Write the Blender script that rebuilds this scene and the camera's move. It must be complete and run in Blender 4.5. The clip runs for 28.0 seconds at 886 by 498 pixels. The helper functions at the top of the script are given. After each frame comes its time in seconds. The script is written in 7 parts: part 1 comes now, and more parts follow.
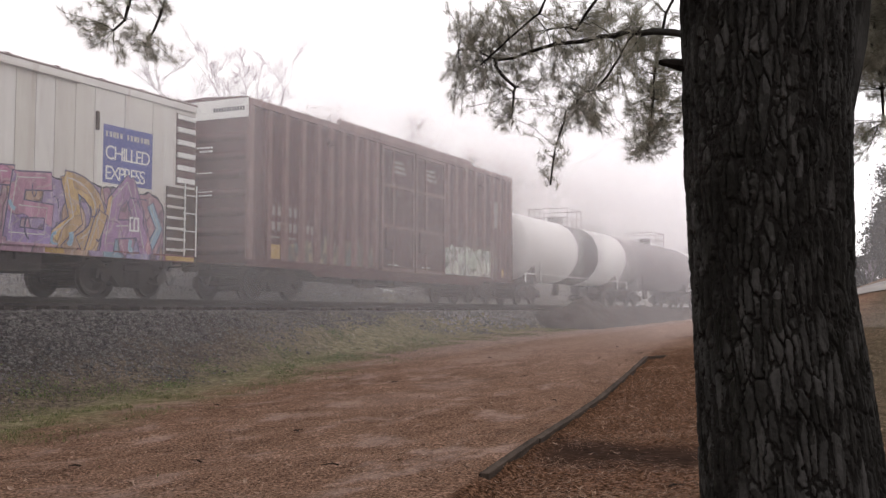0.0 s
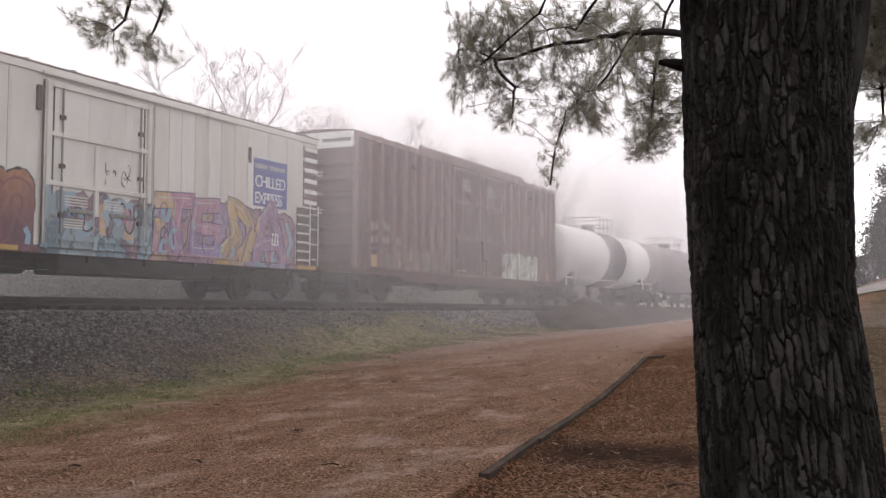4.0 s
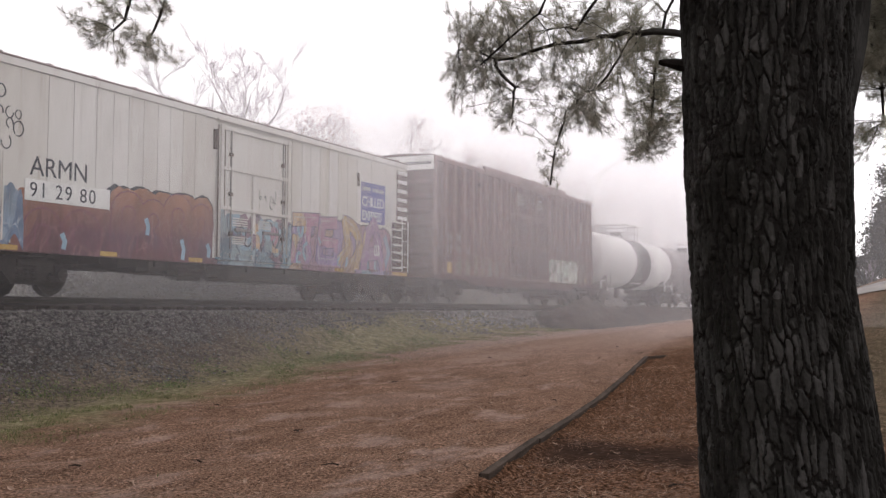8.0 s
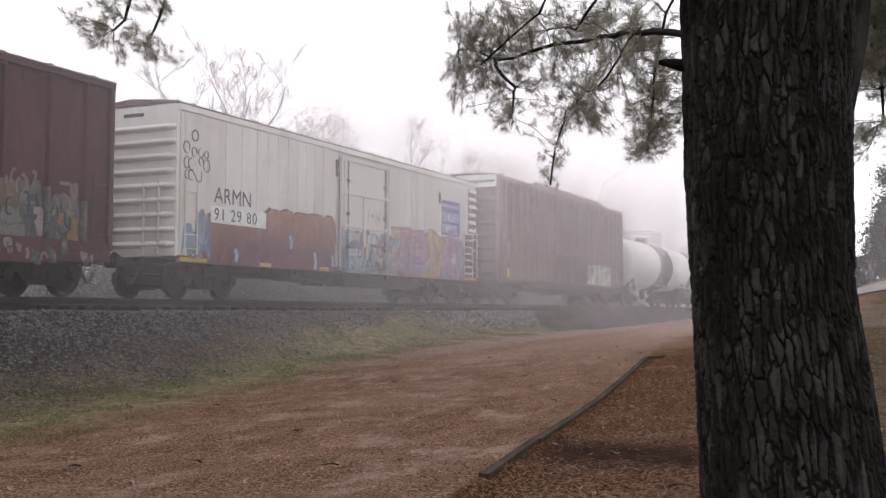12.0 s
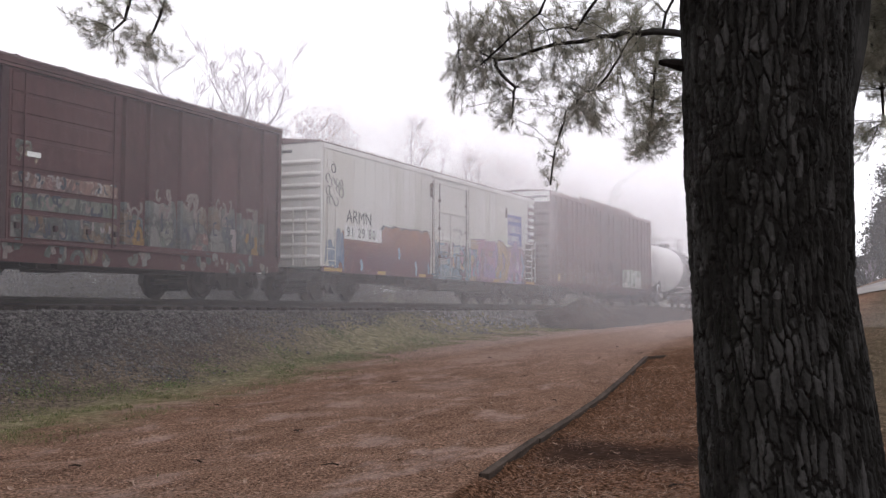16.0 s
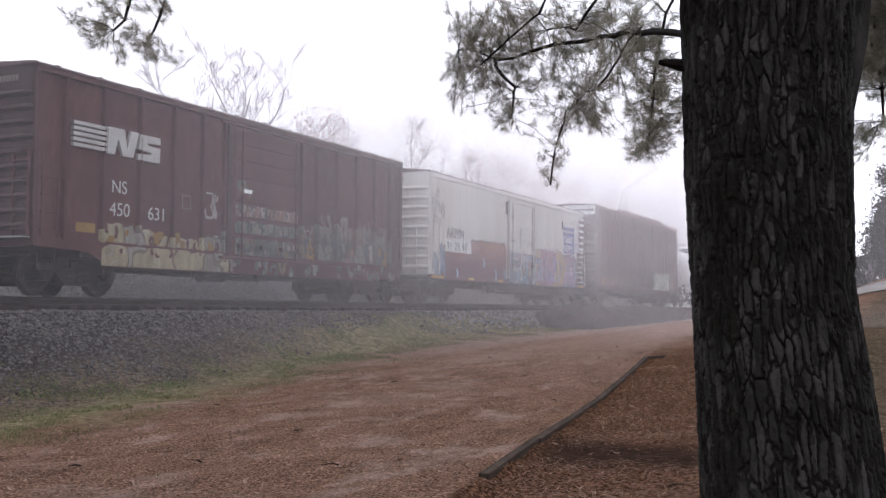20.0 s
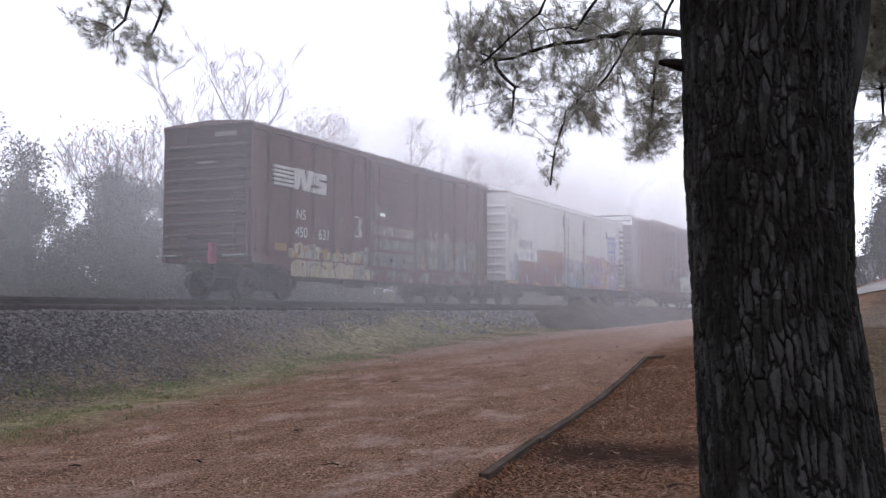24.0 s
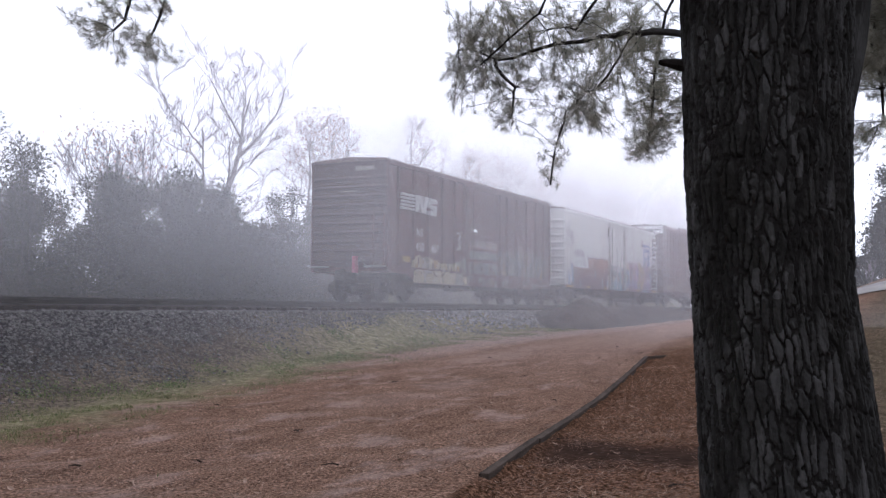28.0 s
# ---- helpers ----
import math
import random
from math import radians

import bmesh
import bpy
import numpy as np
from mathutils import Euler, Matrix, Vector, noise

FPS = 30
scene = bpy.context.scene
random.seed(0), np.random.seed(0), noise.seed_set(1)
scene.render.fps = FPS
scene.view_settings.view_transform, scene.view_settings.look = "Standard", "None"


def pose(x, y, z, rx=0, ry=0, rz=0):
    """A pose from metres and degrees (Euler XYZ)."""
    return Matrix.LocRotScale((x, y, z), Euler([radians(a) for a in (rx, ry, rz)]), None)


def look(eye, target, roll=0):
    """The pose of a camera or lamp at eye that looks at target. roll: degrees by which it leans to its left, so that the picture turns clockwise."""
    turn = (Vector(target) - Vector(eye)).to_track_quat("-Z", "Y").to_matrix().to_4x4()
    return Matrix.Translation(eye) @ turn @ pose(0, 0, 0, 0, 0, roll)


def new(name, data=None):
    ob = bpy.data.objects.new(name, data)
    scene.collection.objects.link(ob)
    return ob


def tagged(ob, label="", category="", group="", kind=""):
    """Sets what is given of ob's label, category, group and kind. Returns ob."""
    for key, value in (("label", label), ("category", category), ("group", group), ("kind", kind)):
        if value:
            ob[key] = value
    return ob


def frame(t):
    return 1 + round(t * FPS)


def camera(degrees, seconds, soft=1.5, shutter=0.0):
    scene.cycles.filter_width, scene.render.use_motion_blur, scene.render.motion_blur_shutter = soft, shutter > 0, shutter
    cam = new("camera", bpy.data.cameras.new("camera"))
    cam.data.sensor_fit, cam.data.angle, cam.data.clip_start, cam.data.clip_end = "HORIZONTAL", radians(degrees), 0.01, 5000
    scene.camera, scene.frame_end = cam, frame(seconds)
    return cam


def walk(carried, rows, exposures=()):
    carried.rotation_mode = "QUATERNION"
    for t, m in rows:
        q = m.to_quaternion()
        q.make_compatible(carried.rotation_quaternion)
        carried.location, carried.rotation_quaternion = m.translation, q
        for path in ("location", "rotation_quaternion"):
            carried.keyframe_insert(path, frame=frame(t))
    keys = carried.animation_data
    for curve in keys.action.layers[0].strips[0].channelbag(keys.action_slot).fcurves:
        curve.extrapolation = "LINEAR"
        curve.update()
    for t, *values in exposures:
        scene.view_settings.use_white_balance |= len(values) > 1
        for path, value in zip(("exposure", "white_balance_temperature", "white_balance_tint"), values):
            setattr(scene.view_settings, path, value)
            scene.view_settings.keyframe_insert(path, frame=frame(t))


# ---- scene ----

# World: x runs along the track away from the viewer, y across it, z up; the path near the tripod is at z = 0.
EYE = (0.0, 0.0, 1.5)
RAIL = 1.738            # rail head
MID = 17.56             # track centre line
cam = camera(45.96, 28.0, soft=1.4)
cam_turn = look(EYE, (math.cos(radians(25.49)), math.sin(radians(25.49)), 1.5 + math.tan(radians(3.333))), roll=0.216)
walk(cam, [(0.0, cam_turn), (28.0, cam_turn)],
     exposures=[(0, 0.0, 6550, 8), (11, 0.0, 6400, 8), (20, 0.0, 5950, 9), (28, 0.0, 5600, 9)])

# ------------------------------------------------------------------ light
world = bpy.data.worlds.new("fog_sky")
scene.world = world
world.use_nodes = True
wn = world.node_tree.nodes
wl = world.node_tree.links
sky = wn.new("ShaderNodeTexSky")
sky.sky_type = "NISHITA"
sky.sun_disc = False
sky.sun_elevation, sky.sun_rotation = radians(36), radians(19)
fogmix = wn.new("ShaderNodeMix")
fogmix.data_type = "RGBA"
dim = wn.new("ShaderNodeMix")
dim.data_type, dim.blend_type = "RGBA", "MULTIPLY"
dim.inputs[0].default_value = 1.0
dim.inputs[7].default_value = (0.1, 0.1, 0.1, 1)
wl.new(sky.outputs[0], dim.inputs[6])
wl.new(dim.outputs[2], fogmix.inputs[6])
fogmix.inputs[0].default_value = 0.85
fogmix.inputs[7].default_value = (1.8, 1.7, 1.75, 1)
wl.new(fogmix.outputs[2], wn["Background"].inputs[0])
wn["Background"].inputs[1].default_value = 1.0
sun = new("sun", bpy.data.lights.new("sun", "SUN"))
sun.data.energy, sun.data.angle, sun.data.color = 1.5, radians(90), (1.0, 0.95, 0.95)
sun.matrix_world = look((12, 34, 26), (0, 0, 0))


# ------------------------------------------------------------------ materials
def node_mat(name):
    m = bpy.data.materials.new(name)
    m.use_nodes = True
    return m, m.node_tree.nodes, m.node_tree.links, m.node_tree.nodes["Principled BSDF"]


def ramp(nodes, stops):
    r = nodes.new("ShaderNodeValToRGB")
    e = r.color_ramp.elements
    while len(e) < len(stops):
        e.new(0.5)
    for k, (p, c) in zip(e, stops):
        k.position, k.color = p, (*c, 1) if len(c) == 3 else c
    return r


def noise_node(nodes, links, coord, scale, detail=4, rough=0.6, stretch=(1, 1, 1)):
    mp = nodes.new("ShaderNodeMapping")
    mp.inputs["Scale"].default_value = stretch
    links.new(coord, mp.inputs[0])
    n = nodes.new("ShaderNodeTexNoise")
    n.inputs["Scale"].default_value, n.inputs["Detail"].default_value, n.inputs["Roughness"].default_value = scale, detail, rough
    links.new(mp.outputs[0], n.inputs["Vector"])
    return n


def surface(name, a, b, c=None, rough=0.8, metal=0.0, big=0.6, small=12.0, bump=0.15, stretch=(1, 1, 1), dist=0.02, spec=0.3, gen=False):
    """Two scales of variation between the colours a and b, with patches of c."""
    m, n, l, p = node_mat(name)
    co = n.new("ShaderNodeTexCoord").outputs["Object"]
    n1 = noise_node(n, l, co, big, 5, 0.65, stretch)
    n2 = noise_node(n, l, co, small, 6, 0.7, stretch)
    mixf = n.new("ShaderNodeMath")
    mixf.operation = "MULTIPLY_ADD"
    mixf.inputs[1].default_value = 0.55
    l.new(n1.outputs[0], mixf.inputs[0])
    half = n.new("ShaderNodeMath")
    half.operation = "MULTIPLY"
    half.inputs[1].default_value = 0.45
    l.new(n2.outputs[0], half.inputs[0])
    l.new(half.outputs[0], mixf.inputs[2])
    stops = [(0.36, a), (0.62, b)]
    if c:
        stops = [(0.33, a), (0.55, b), (0.68, c)]
    r = ramp(n, stops)
    l.new(mixf.outputs[0], r.inputs[0])
    l.new(r.outputs[0], p.inputs["Base Color"])
    p.inputs["Roughness"].default_value, p.inputs["Metallic"].default_value = rough, metal
    p.inputs["Specular IOR Level"].default_value = spec
    if bump:
        bp = n.new("ShaderNodeBump")
        bp.inputs["Strength"].default_value, bp.inputs["Distance"].default_value = bump, dist
        l.new(n2.outputs[0], bp.inputs["Height"])
        l.new(bp.outputs[0], p.inputs["Normal"])
    return m


def fog_sheet(name, along, rise):
    """A veil of droplets: mostly clear, the rest scatters light both ways. along, rise: density by metres."""
    m, n, l, p = node_mat(name)
    n.remove(p)
    out = n["Material Output"]
    co = n.new("ShaderNodeTexCoord").outputs["Object"]
    xyz = n.new("ShaderNodeSeparateXYZ")
    l.new(co, xyz.inputs[0])

    def curve(src, lo, hi, stops):
        mr = n.new("ShaderNodeMapRange")
        mr.inputs[1].default_value, mr.inputs[2].default_value = lo, hi
        l.new(src, mr.inputs[0])
        r = ramp(n, [((p - lo) / (hi - lo), (v, v, v)) for p, v in stops])
        r.color_ramp.interpolation = "B_SPLINE" if len(stops) > 2 else "EASE"
        l.new(mr.outputs[0], r.inputs[0])
        return r.outputs[0]

    fx = curve(xyz.outputs[0], along[0][0], along[-1][0], along)
    fz = curve(xyz.outputs[2], rise[0][0], rise[-1][0], rise)
    drift = noise_node(n, l, co, 0.06, 3, 0.5, (1, 1, 2))
    dr = n.new("ShaderNodeMapRange")
    dr.inputs[1].default_value, dr.inputs[2].default_value = 0.3, 0.7
    dr.inputs[3].default_value, dr.inputs[4].default_value = 0.93, 1.07
    l.new(drift.outputs[0], dr.inputs[0])
    m1, m2 = n.new("ShaderNodeMath"), n.new("ShaderNodeMath")
    m1.operation = m2.operation = "MULTIPLY"
    l.new(fx, m1.inputs[0]), l.new(fz, m1.inputs[1])
    l.new(m1.outputs[0], m2.inputs[0]), l.new(dr.outputs[0], m2.inputs[1])
    m2.use_clamp = True
    clear, tr, df = n.new("ShaderNodeBsdfTransparent"), n.new("ShaderNodeBsdfTranslucent"), n.new("ShaderNodeBsdfDiffuse")
    for s in (tr, df):
        s.inputs[0].default_value = (0.97, 0.945, 0.965, 1)
    body, mix = n.new("ShaderNodeMixShader"), n.new("ShaderNodeMixShader")
    body.inputs[0].default_value = 0.2
    l.new(tr.outputs[0], body.inputs[1]), l.new(df.outputs[0], body.inputs[2])
    l.new(m2.outputs[0], mix.inputs[0]), l.new(clear.outputs[0], mix.inputs[1]), l.new(body.outputs[0], mix.inputs[2])
    l.new(mix.outputs[0], out.inputs[0])
    return m


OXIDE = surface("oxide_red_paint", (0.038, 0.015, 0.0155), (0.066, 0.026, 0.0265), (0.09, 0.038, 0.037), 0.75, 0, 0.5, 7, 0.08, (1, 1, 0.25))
# darker oxide red: grime, plus the shade of end wall and door pocket
OXIDE_DARK = surface("dark_oxide_paint", (0.02, 0.011, 0.0115), (0.04, 0.02, 0.021), (0.055, 0.028, 0.029), 0.75, 0, 0.5, 7, 0.08, (1, 1, 0.25))
OXIDE_OLD = surface("faded_red_paint", (0.038, 0.014, 0.014), (0.07, 0.027, 0.027), (0.1, 0.044, 0.042), 0.8, 0, 0.5, 6, 0.1, (1, 1, 0.2))
# lighter red for the posts, rails and chord that stand proud
OXIDE_PALE = surface("pale_red_paint", (0.1, 0.054, 0.052), (0.19, 0.108, 0.102), None, 0.85, 0, 0.6, 6, 0.1, (1, 1, 0.2))


def sheet_paint(name):
    """Weathered white paint: each sheet a shade of its own, with rust-brown runs from above."""
    m = surface(name, (0.45, 0.43, 0.4), (0.55, 0.537, 0.51), (0.59, 0.58, 0.56), 0.6, 0, 0.6, 4, 0.03, (1, 1, 0.3))
    n, l = m.node_tree.nodes, m.node_tree.links
    p = n["Principled BSDF"]
    base = p.inputs["Base Color"].links[0].from_socket
    shade = ramp(n, [(0.0, (0.88, 0.86, 0.82)), (0.5, (0.96, 0.955, 0.94)), (1.0, (1.03, 1.03, 1.03))])
    l.new(n.new("ShaderNodeObjectInfo").outputs["Random"], shade.inputs[0])
    mu = n.new("ShaderNodeMix")
    mu.data_type, mu.blend_type = "RGBA", "MULTIPLY"
    mu.inputs[0].default_value = 1.0
    l.new(base, mu.inputs[6]), l.new(shade.outputs[0], mu.inputs[7])
    run = noise_node(n, l, n.new("ShaderNodeTexCoord").outputs["Object"], 4.0, 5, 0.7, (1.6, 1, 0.07))
    mask = ramp(n, [(0.56, (0, 0, 0)), (0.75, (0.5, 0.5, 0.5))])
    l.new(run.outputs[0], mask.inputs[0])
    rust = n.new("ShaderNodeMix")
    rust.data_type = "RGBA"
    rust.inputs[7].default_value = (0.2, 0.145, 0.09, 1)
    l.new(mask.outputs[0], rust.inputs[0]), l.new(mu.outputs[2], rust.inputs[6]), l.new(rust.outputs[2], p.inputs["Base Color"])
    return m


WHITE_SIDE = sheet_paint("weathered_white_paint")
WHITE = surface("white_paint", (0.5, 0.5, 0.48), (0.66, 0.66, 0.64), None, 0.6, 0, 2, 14, 0.05)
RUST_ROOF = surface("rusty_roof", (0.075, 0.048, 0.047), (0.15, 0.1, 0.1), None, 0.8, 0, 0.8, 9, 0.15)
UNDER = surface("grimy_underframe", (0.014, 0.012, 0.011), (0.03, 0.025, 0.022), None, 0.85, 0, 1.5, 15, 0.2)
STEEL = surface("worn_steel", (0.1, 0.095, 0.09), (0.24, 0.23, 0.22), None, 0.45, 0.8, 2, 20, 0.1)
RUSTY = surface("rusty_steel", (0.03, 0.018, 0.013), (0.07, 0.04, 0.028), None, 0.8, 0.2, 2, 25, 0.2)
PALE = surface("faded_white_paint", (0.28, 0.27, 0.26), (0.44, 0.43, 0.42), None, 0.7, 0, 2, 14, 0.05)
FAINT = surface("faint_white_stencil", (0.12, 0.1, 0.095), (0.24, 0.21, 0.2), None, 0.7, 0, 2, 14, 0.05)
STENCIL = surface("worn_stencil_paint", (0.09, 0.07, 0.065), (0.16, 0.13, 0.12), None, 0.7, 0, 2, 14, 0.05)
MARKER = surface("dull_magenta_paint", (0.12, 0.02, 0.045), (0.2, 0.04, 0.075), None, 0.7, 0, 2, 12, 0.05)
OCHRE = surface("grimy_ochre_paint", (0.13, 0.075, 0.02), (0.2, 0.12, 0.035), None, 0.7, 0, 2, 12, 0.05)
YELLOW = surface("yellow_paint", (0.28, 0.17, 0.05), (0.42, 0.27, 0.08), None, 0.6, 0, 2, 12, 0.05)
BLUE = surface("blue_panel_paint", (0.06, 0.07, 0.22), (0.09, 0.11, 0.3), None, 0.6, 0, 1, 10, 0.03)
BLACK = surface("black_paint", (0.012, 0.012, 0.013), (0.03, 0.03, 0.03), None, 0.6, 0, 1, 10, 0.05)
TANK_WHITE = surface("white_tank_paint", (0.52, 0.5, 0.47), (0.72, 0.71, 0.68), None, 0.5, 0, 0.5, 5, 0.04, (1, 1, 0.4))
TANK_DARK = surface("dark_tank_paint", (0.09, 0.07, 0.07), (0.15, 0.12, 0.12), None, 0.6, 0, 0.5, 5, 0.05, (1, 1, 0.4))
SOIL = surface("dark_soil", (0.02, 0.017, 0.015), (0.062, 0.051, 0.046), None, 0.95, 0, 1.2, 9, 0.8, dist=0.06)
WOOD = surface("grey_timber", (0.012, 0.009, 0.007), (0.055, 0.041, 0.032), None, 0.95, 0, 2, 18, 0.6, (0.15, 1, 1), spec=0.05)
TIE = surface("creosote_timber", (0.012, 0.01, 0.009), (0.035, 0.028, 0.024), None, 0.9, 0, 2, 18, 0.4, (1, 0.15, 1))


def bark_mat(name, tone):
    """Grey-brown flaking plates: patches of lighter flakes, long and narrow, over a fine grain."""
    m, n, l, p = node_mat(name)
    co = n.new("ShaderNodeTexCoord").outputs["Object"]
    grain = noise_node(n, l, co, 60, 6, 0.7, (1, 1, 0.3))
    wide = noise_node(n, l, co, 5, 4, 0.6, (1, 1, 0.5))
    mp = n.new("ShaderNodeMapping")
    mp.inputs["Scale"].default_value = (22, 22, 8)
    l.new(co, mp.inputs[0])
    v = n.new("ShaderNodeTexVoronoi")
    v.inputs["Scale"].default_value = 1.0
    l.new(mp.outputs[0], v.inputs["Vector"])
    sp = n.new("ShaderNodeSeparateColor")
    l.new(v.outputs["Color"], sp.inputs[0])
    a, b = n.new("ShaderNodeMath"), n.new("ShaderNodeMath")
    a.operation = b.operation = "MULTIPLY_ADD"
    a.inputs[1].default_value, b.inputs[1].default_value = 0.35, 0.45
    l.new(sp.outputs[0], a.inputs[0]), l.new(wide.outputs[0], a.inputs[2])
    l.new(grain.outputs[0], b.inputs[0]), l.new(a.outputs[0], b.inputs[2])
    less = n.new("ShaderNodeMath")
    less.operation = "MULTIPLY"
    less.inputs[1].default_value = 0.6
    l.new(b.outputs[0], less.inputs[0])
    r = ramp(n, [(q, tuple(c * tone for c in col)) for q, col in ((0.42, (0.0095, 0.0086, 0.007)), (0.56, (0.02, 0.0185, 0.0165)), (0.7, (0.042, 0.0395, 0.037)))])
    l.new(less.outputs[0], r.inputs[0])
    l.new(r.outputs[0], p.inputs["Base Color"])
    p.inputs["Roughness"].default_value, p.inputs["Specular IOR Level"].default_value = 0.95, 0.1
    bp = n.new("ShaderNodeBump")
    bp.inputs["Strength"].default_value, bp.inputs["Distance"].default_value = 0.8, 0.006
    l.new(grain.outputs[0], bp.inputs["Height"])
    l.new(bp.outputs[0], p.inputs["Normal"])
    return m


BARK = bark_mat("pine_bark", 0.95)
BARK_PALE = bark_mat("pine_bark_pale_flake", 1.02)
BARK_OLD = bark_mat("pine_bark_weathered", 0.76)
# near-black bark that paints the shade inside the furrows
FURROW_SHADE = surface("furrow_shade_bark", (0.007, 0.0062, 0.0055), (0.017, 0.015, 0.0135), None, 0.95, 0, 9, 60, 0.5, spec=0.05)
TWIG = surface("twig_bark", (0.006, 0.005, 0.004), (0.02, 0.016, 0.014), None, 0.95, 0, 8, 60, 0.6, spec=0.05)
STEM = surface("dull_shrub_stems", (0.025, 0.021, 0.02), (0.06, 0.05, 0.048), None, 0.9, 0, 2, 14, 0.2)
GREYBARK = surface("grey_bark", (0.08, 0.064, 0.072), (0.16, 0.13, 0.145), None, 0.9, 0, 2, 14, 0.2)


def foliage_mat(name, a, b, trans=0.35):
    m, n, l, p = node_mat(name)
    geo = n.new("ShaderNodeNewGeometry")
    r = ramp(n, [(0.0, a), (1.0, b)])
    l.new(geo.outputs["Random Per Island"], r.inputs[0])
    l.new(r.outputs[0], p.inputs["Base Color"])
    p.inputs["Roughness"].default_value, p.inputs["Specular IOR Level"].default_value = 0.7, 0.15
    t = n.new("ShaderNodeBsdfTranslucent")
    l.new(r.outputs[0], t.inputs[0])
    mx = n.new("ShaderNodeMixShader")
    mx.inputs[0].default_value = trans
    l.new(p.outputs[0], mx.inputs[1]), l.new(t.outputs[0], mx.inputs[2])
    l.new(mx.outputs[0], n["Material Output"].inputs[0])
    return m


NEEDLE = foliage_mat("pine_needles", (0.14, 0.13, 0.1), (0.32, 0.3, 0.24), 0.6)
LEAF = foliage_mat("autumn_scrub_leaves", (0.018, 0.018, 0.014), (0.06, 0.055, 0.042), 0.15)
RUSSET = foliage_mat("russet_leaves", (0.2, 0.105, 0.085), (0.32, 0.18, 0.15))
GRASSBLADE = foliage_mat("grass_blades", (0.04, 0.064, 0.018), (0.175, 0.165, 0.078))
STRAW = foliage_mat("fallen_needles", (0.012, 0.007, 0.005), (0.27, 0.15, 0.092), 0.1)
STONE = foliage_mat("ballast_stone", (0.04, 0.036, 0.0345), (0.108, 0.098, 0.094), 0.0)
GRAVEL = foliage_mat("pale_stone", (0.05, 0.048, 0.047), (0.19, 0.183, 0.178), 0.0)
WEED = foliage_mat("weed_leaves", (0.055, 0.08, 0.028), (0.14, 0.16, 0.07), 0.3)
CHAFF = foliage_mat("bleached_needles", (0.16, 0.1, 0.065), (0.4, 0.29, 0.21), 0.1)
LITTER = foliage_mat("dry_leaf_litter", (0.16, 0.1, 0.07), (0.4, 0.3, 0.23), 0.2)


# ------------------------------------------------------------------ mesh helpers
def box(bm, x0, x1, y0, y1, z0, z1):
    v = [bm.verts.new((x, y, z)) for x in (x0, x1) for y in (y0, y1) for z in (z0, z1)]
    for f in ((0, 1, 3, 2), (4, 6, 7, 5), (0, 4, 5, 1), (2, 3, 7, 6), (0, 2, 6, 4), (1, 5, 7, 3)):
        bm.faces.new([v[i] for i in f])
    return v


def bbox(bm, x0, x1, y0, y1, z0, z1, r=0.01):
    """A box with chamfered long edges (in x, y and z)."""
    t = bmesh.new()
    box(t, x0, x1, y0, y1, z0, z1)
    bmesh.ops.bevel(t, geom=t.edges[:], offset=r, segments=1, affect="EDGES")
    add(bm, t)


def add(bm, t, m=None):
    if m is not None:
        t.transform(m)
    vs = {v: bm.verts.new(v.co) for v in t.verts}
    for f in t.faces:
        bm.faces.new([vs[v] for v in f.verts])
    t.free()


def tube(bm, p0, p1, r0, r1=None, seg=8, cap=True):
    p0, p1 = Vector(p0), Vector(p1)
    r1 = r0 if r1 is None else r1
    d = (p1 - p0).normalized()
    u = d.orthogonal().normalized()
    w = d.cross(u)
    a = [bm.verts.new(p0 + (u * math.cos(k) + w * math.sin(k)) * r0) for k in (i * math.tau / seg for i in range(seg))]
    b = [bm.verts.new(p1 + (u * math.cos(k) + w * math.sin(k)) * r1) for k in (i * math.tau / seg for i in range(seg))]
    for i in range(seg):
        bm.faces.new((a[i], a[(i + 1) % seg], b[(i + 1) % seg], b[i]))
    if cap:
        bm.faces.new(a[::-1]), bm.faces.new(b)


def path_tube(bm, pts, r, seg=6):
    for i in range(len(pts) - 1):
        tube(bm, pts[i], pts[i + 1], r, r, seg)


def prism(bm, poly, lo, hi, axis="y"):
    """A polygon of (u, v) drawn out along an axis."""
    def at(u, v, w):
        return {"y": (u, w, v), "x": (w, u, v), "z": (u, v, w)}[axis]
    a = [bm.verts.new(at(u, v, lo)) for u, v in poly]
    b = [bm.verts.new(at(u, v, hi)) for u, v in poly]
    k = len(poly)
    for i in range(k):
        bm.faces.new((a[i], a[(i + 1) % k], b[(i + 1) % k], b[i]))
    bm.faces.new(a[::-1]), bm.faces.new(b)


def lathe(bm, prof, axis_y0=0.0, seg=28):
    """A wheel: profile of (radius, y) turned round the y axis."""
    rings = []
    for r, y in prof:
        rings.append([bm.verts.new((r * math.cos(i * math.tau / seg), y, r * math.sin(i * math.tau / seg))) for i in range(seg)])
    for q, s in zip(rings, rings[1:]):
        for i in range(seg):
            bm.faces.new((q[i], q[(i + 1) % seg], s[(i + 1) % seg], s[i]))
    bm.faces.new(rings[0]), bm.faces.new(rings[-1][::-1])


def mesh_of(name, bm, material, smooth=False):
    bmesh.ops.recalc_face_normals(bm, faces=bm.faces[:])
    me = bpy.data.meshes.new(name)
    bm.to_mesh(me)
    bm.free()
    me.materials.append(material)
    if smooth:
        me.polygons.foreach_set("use_smooth", [True] * len(me.polygons))
    return me


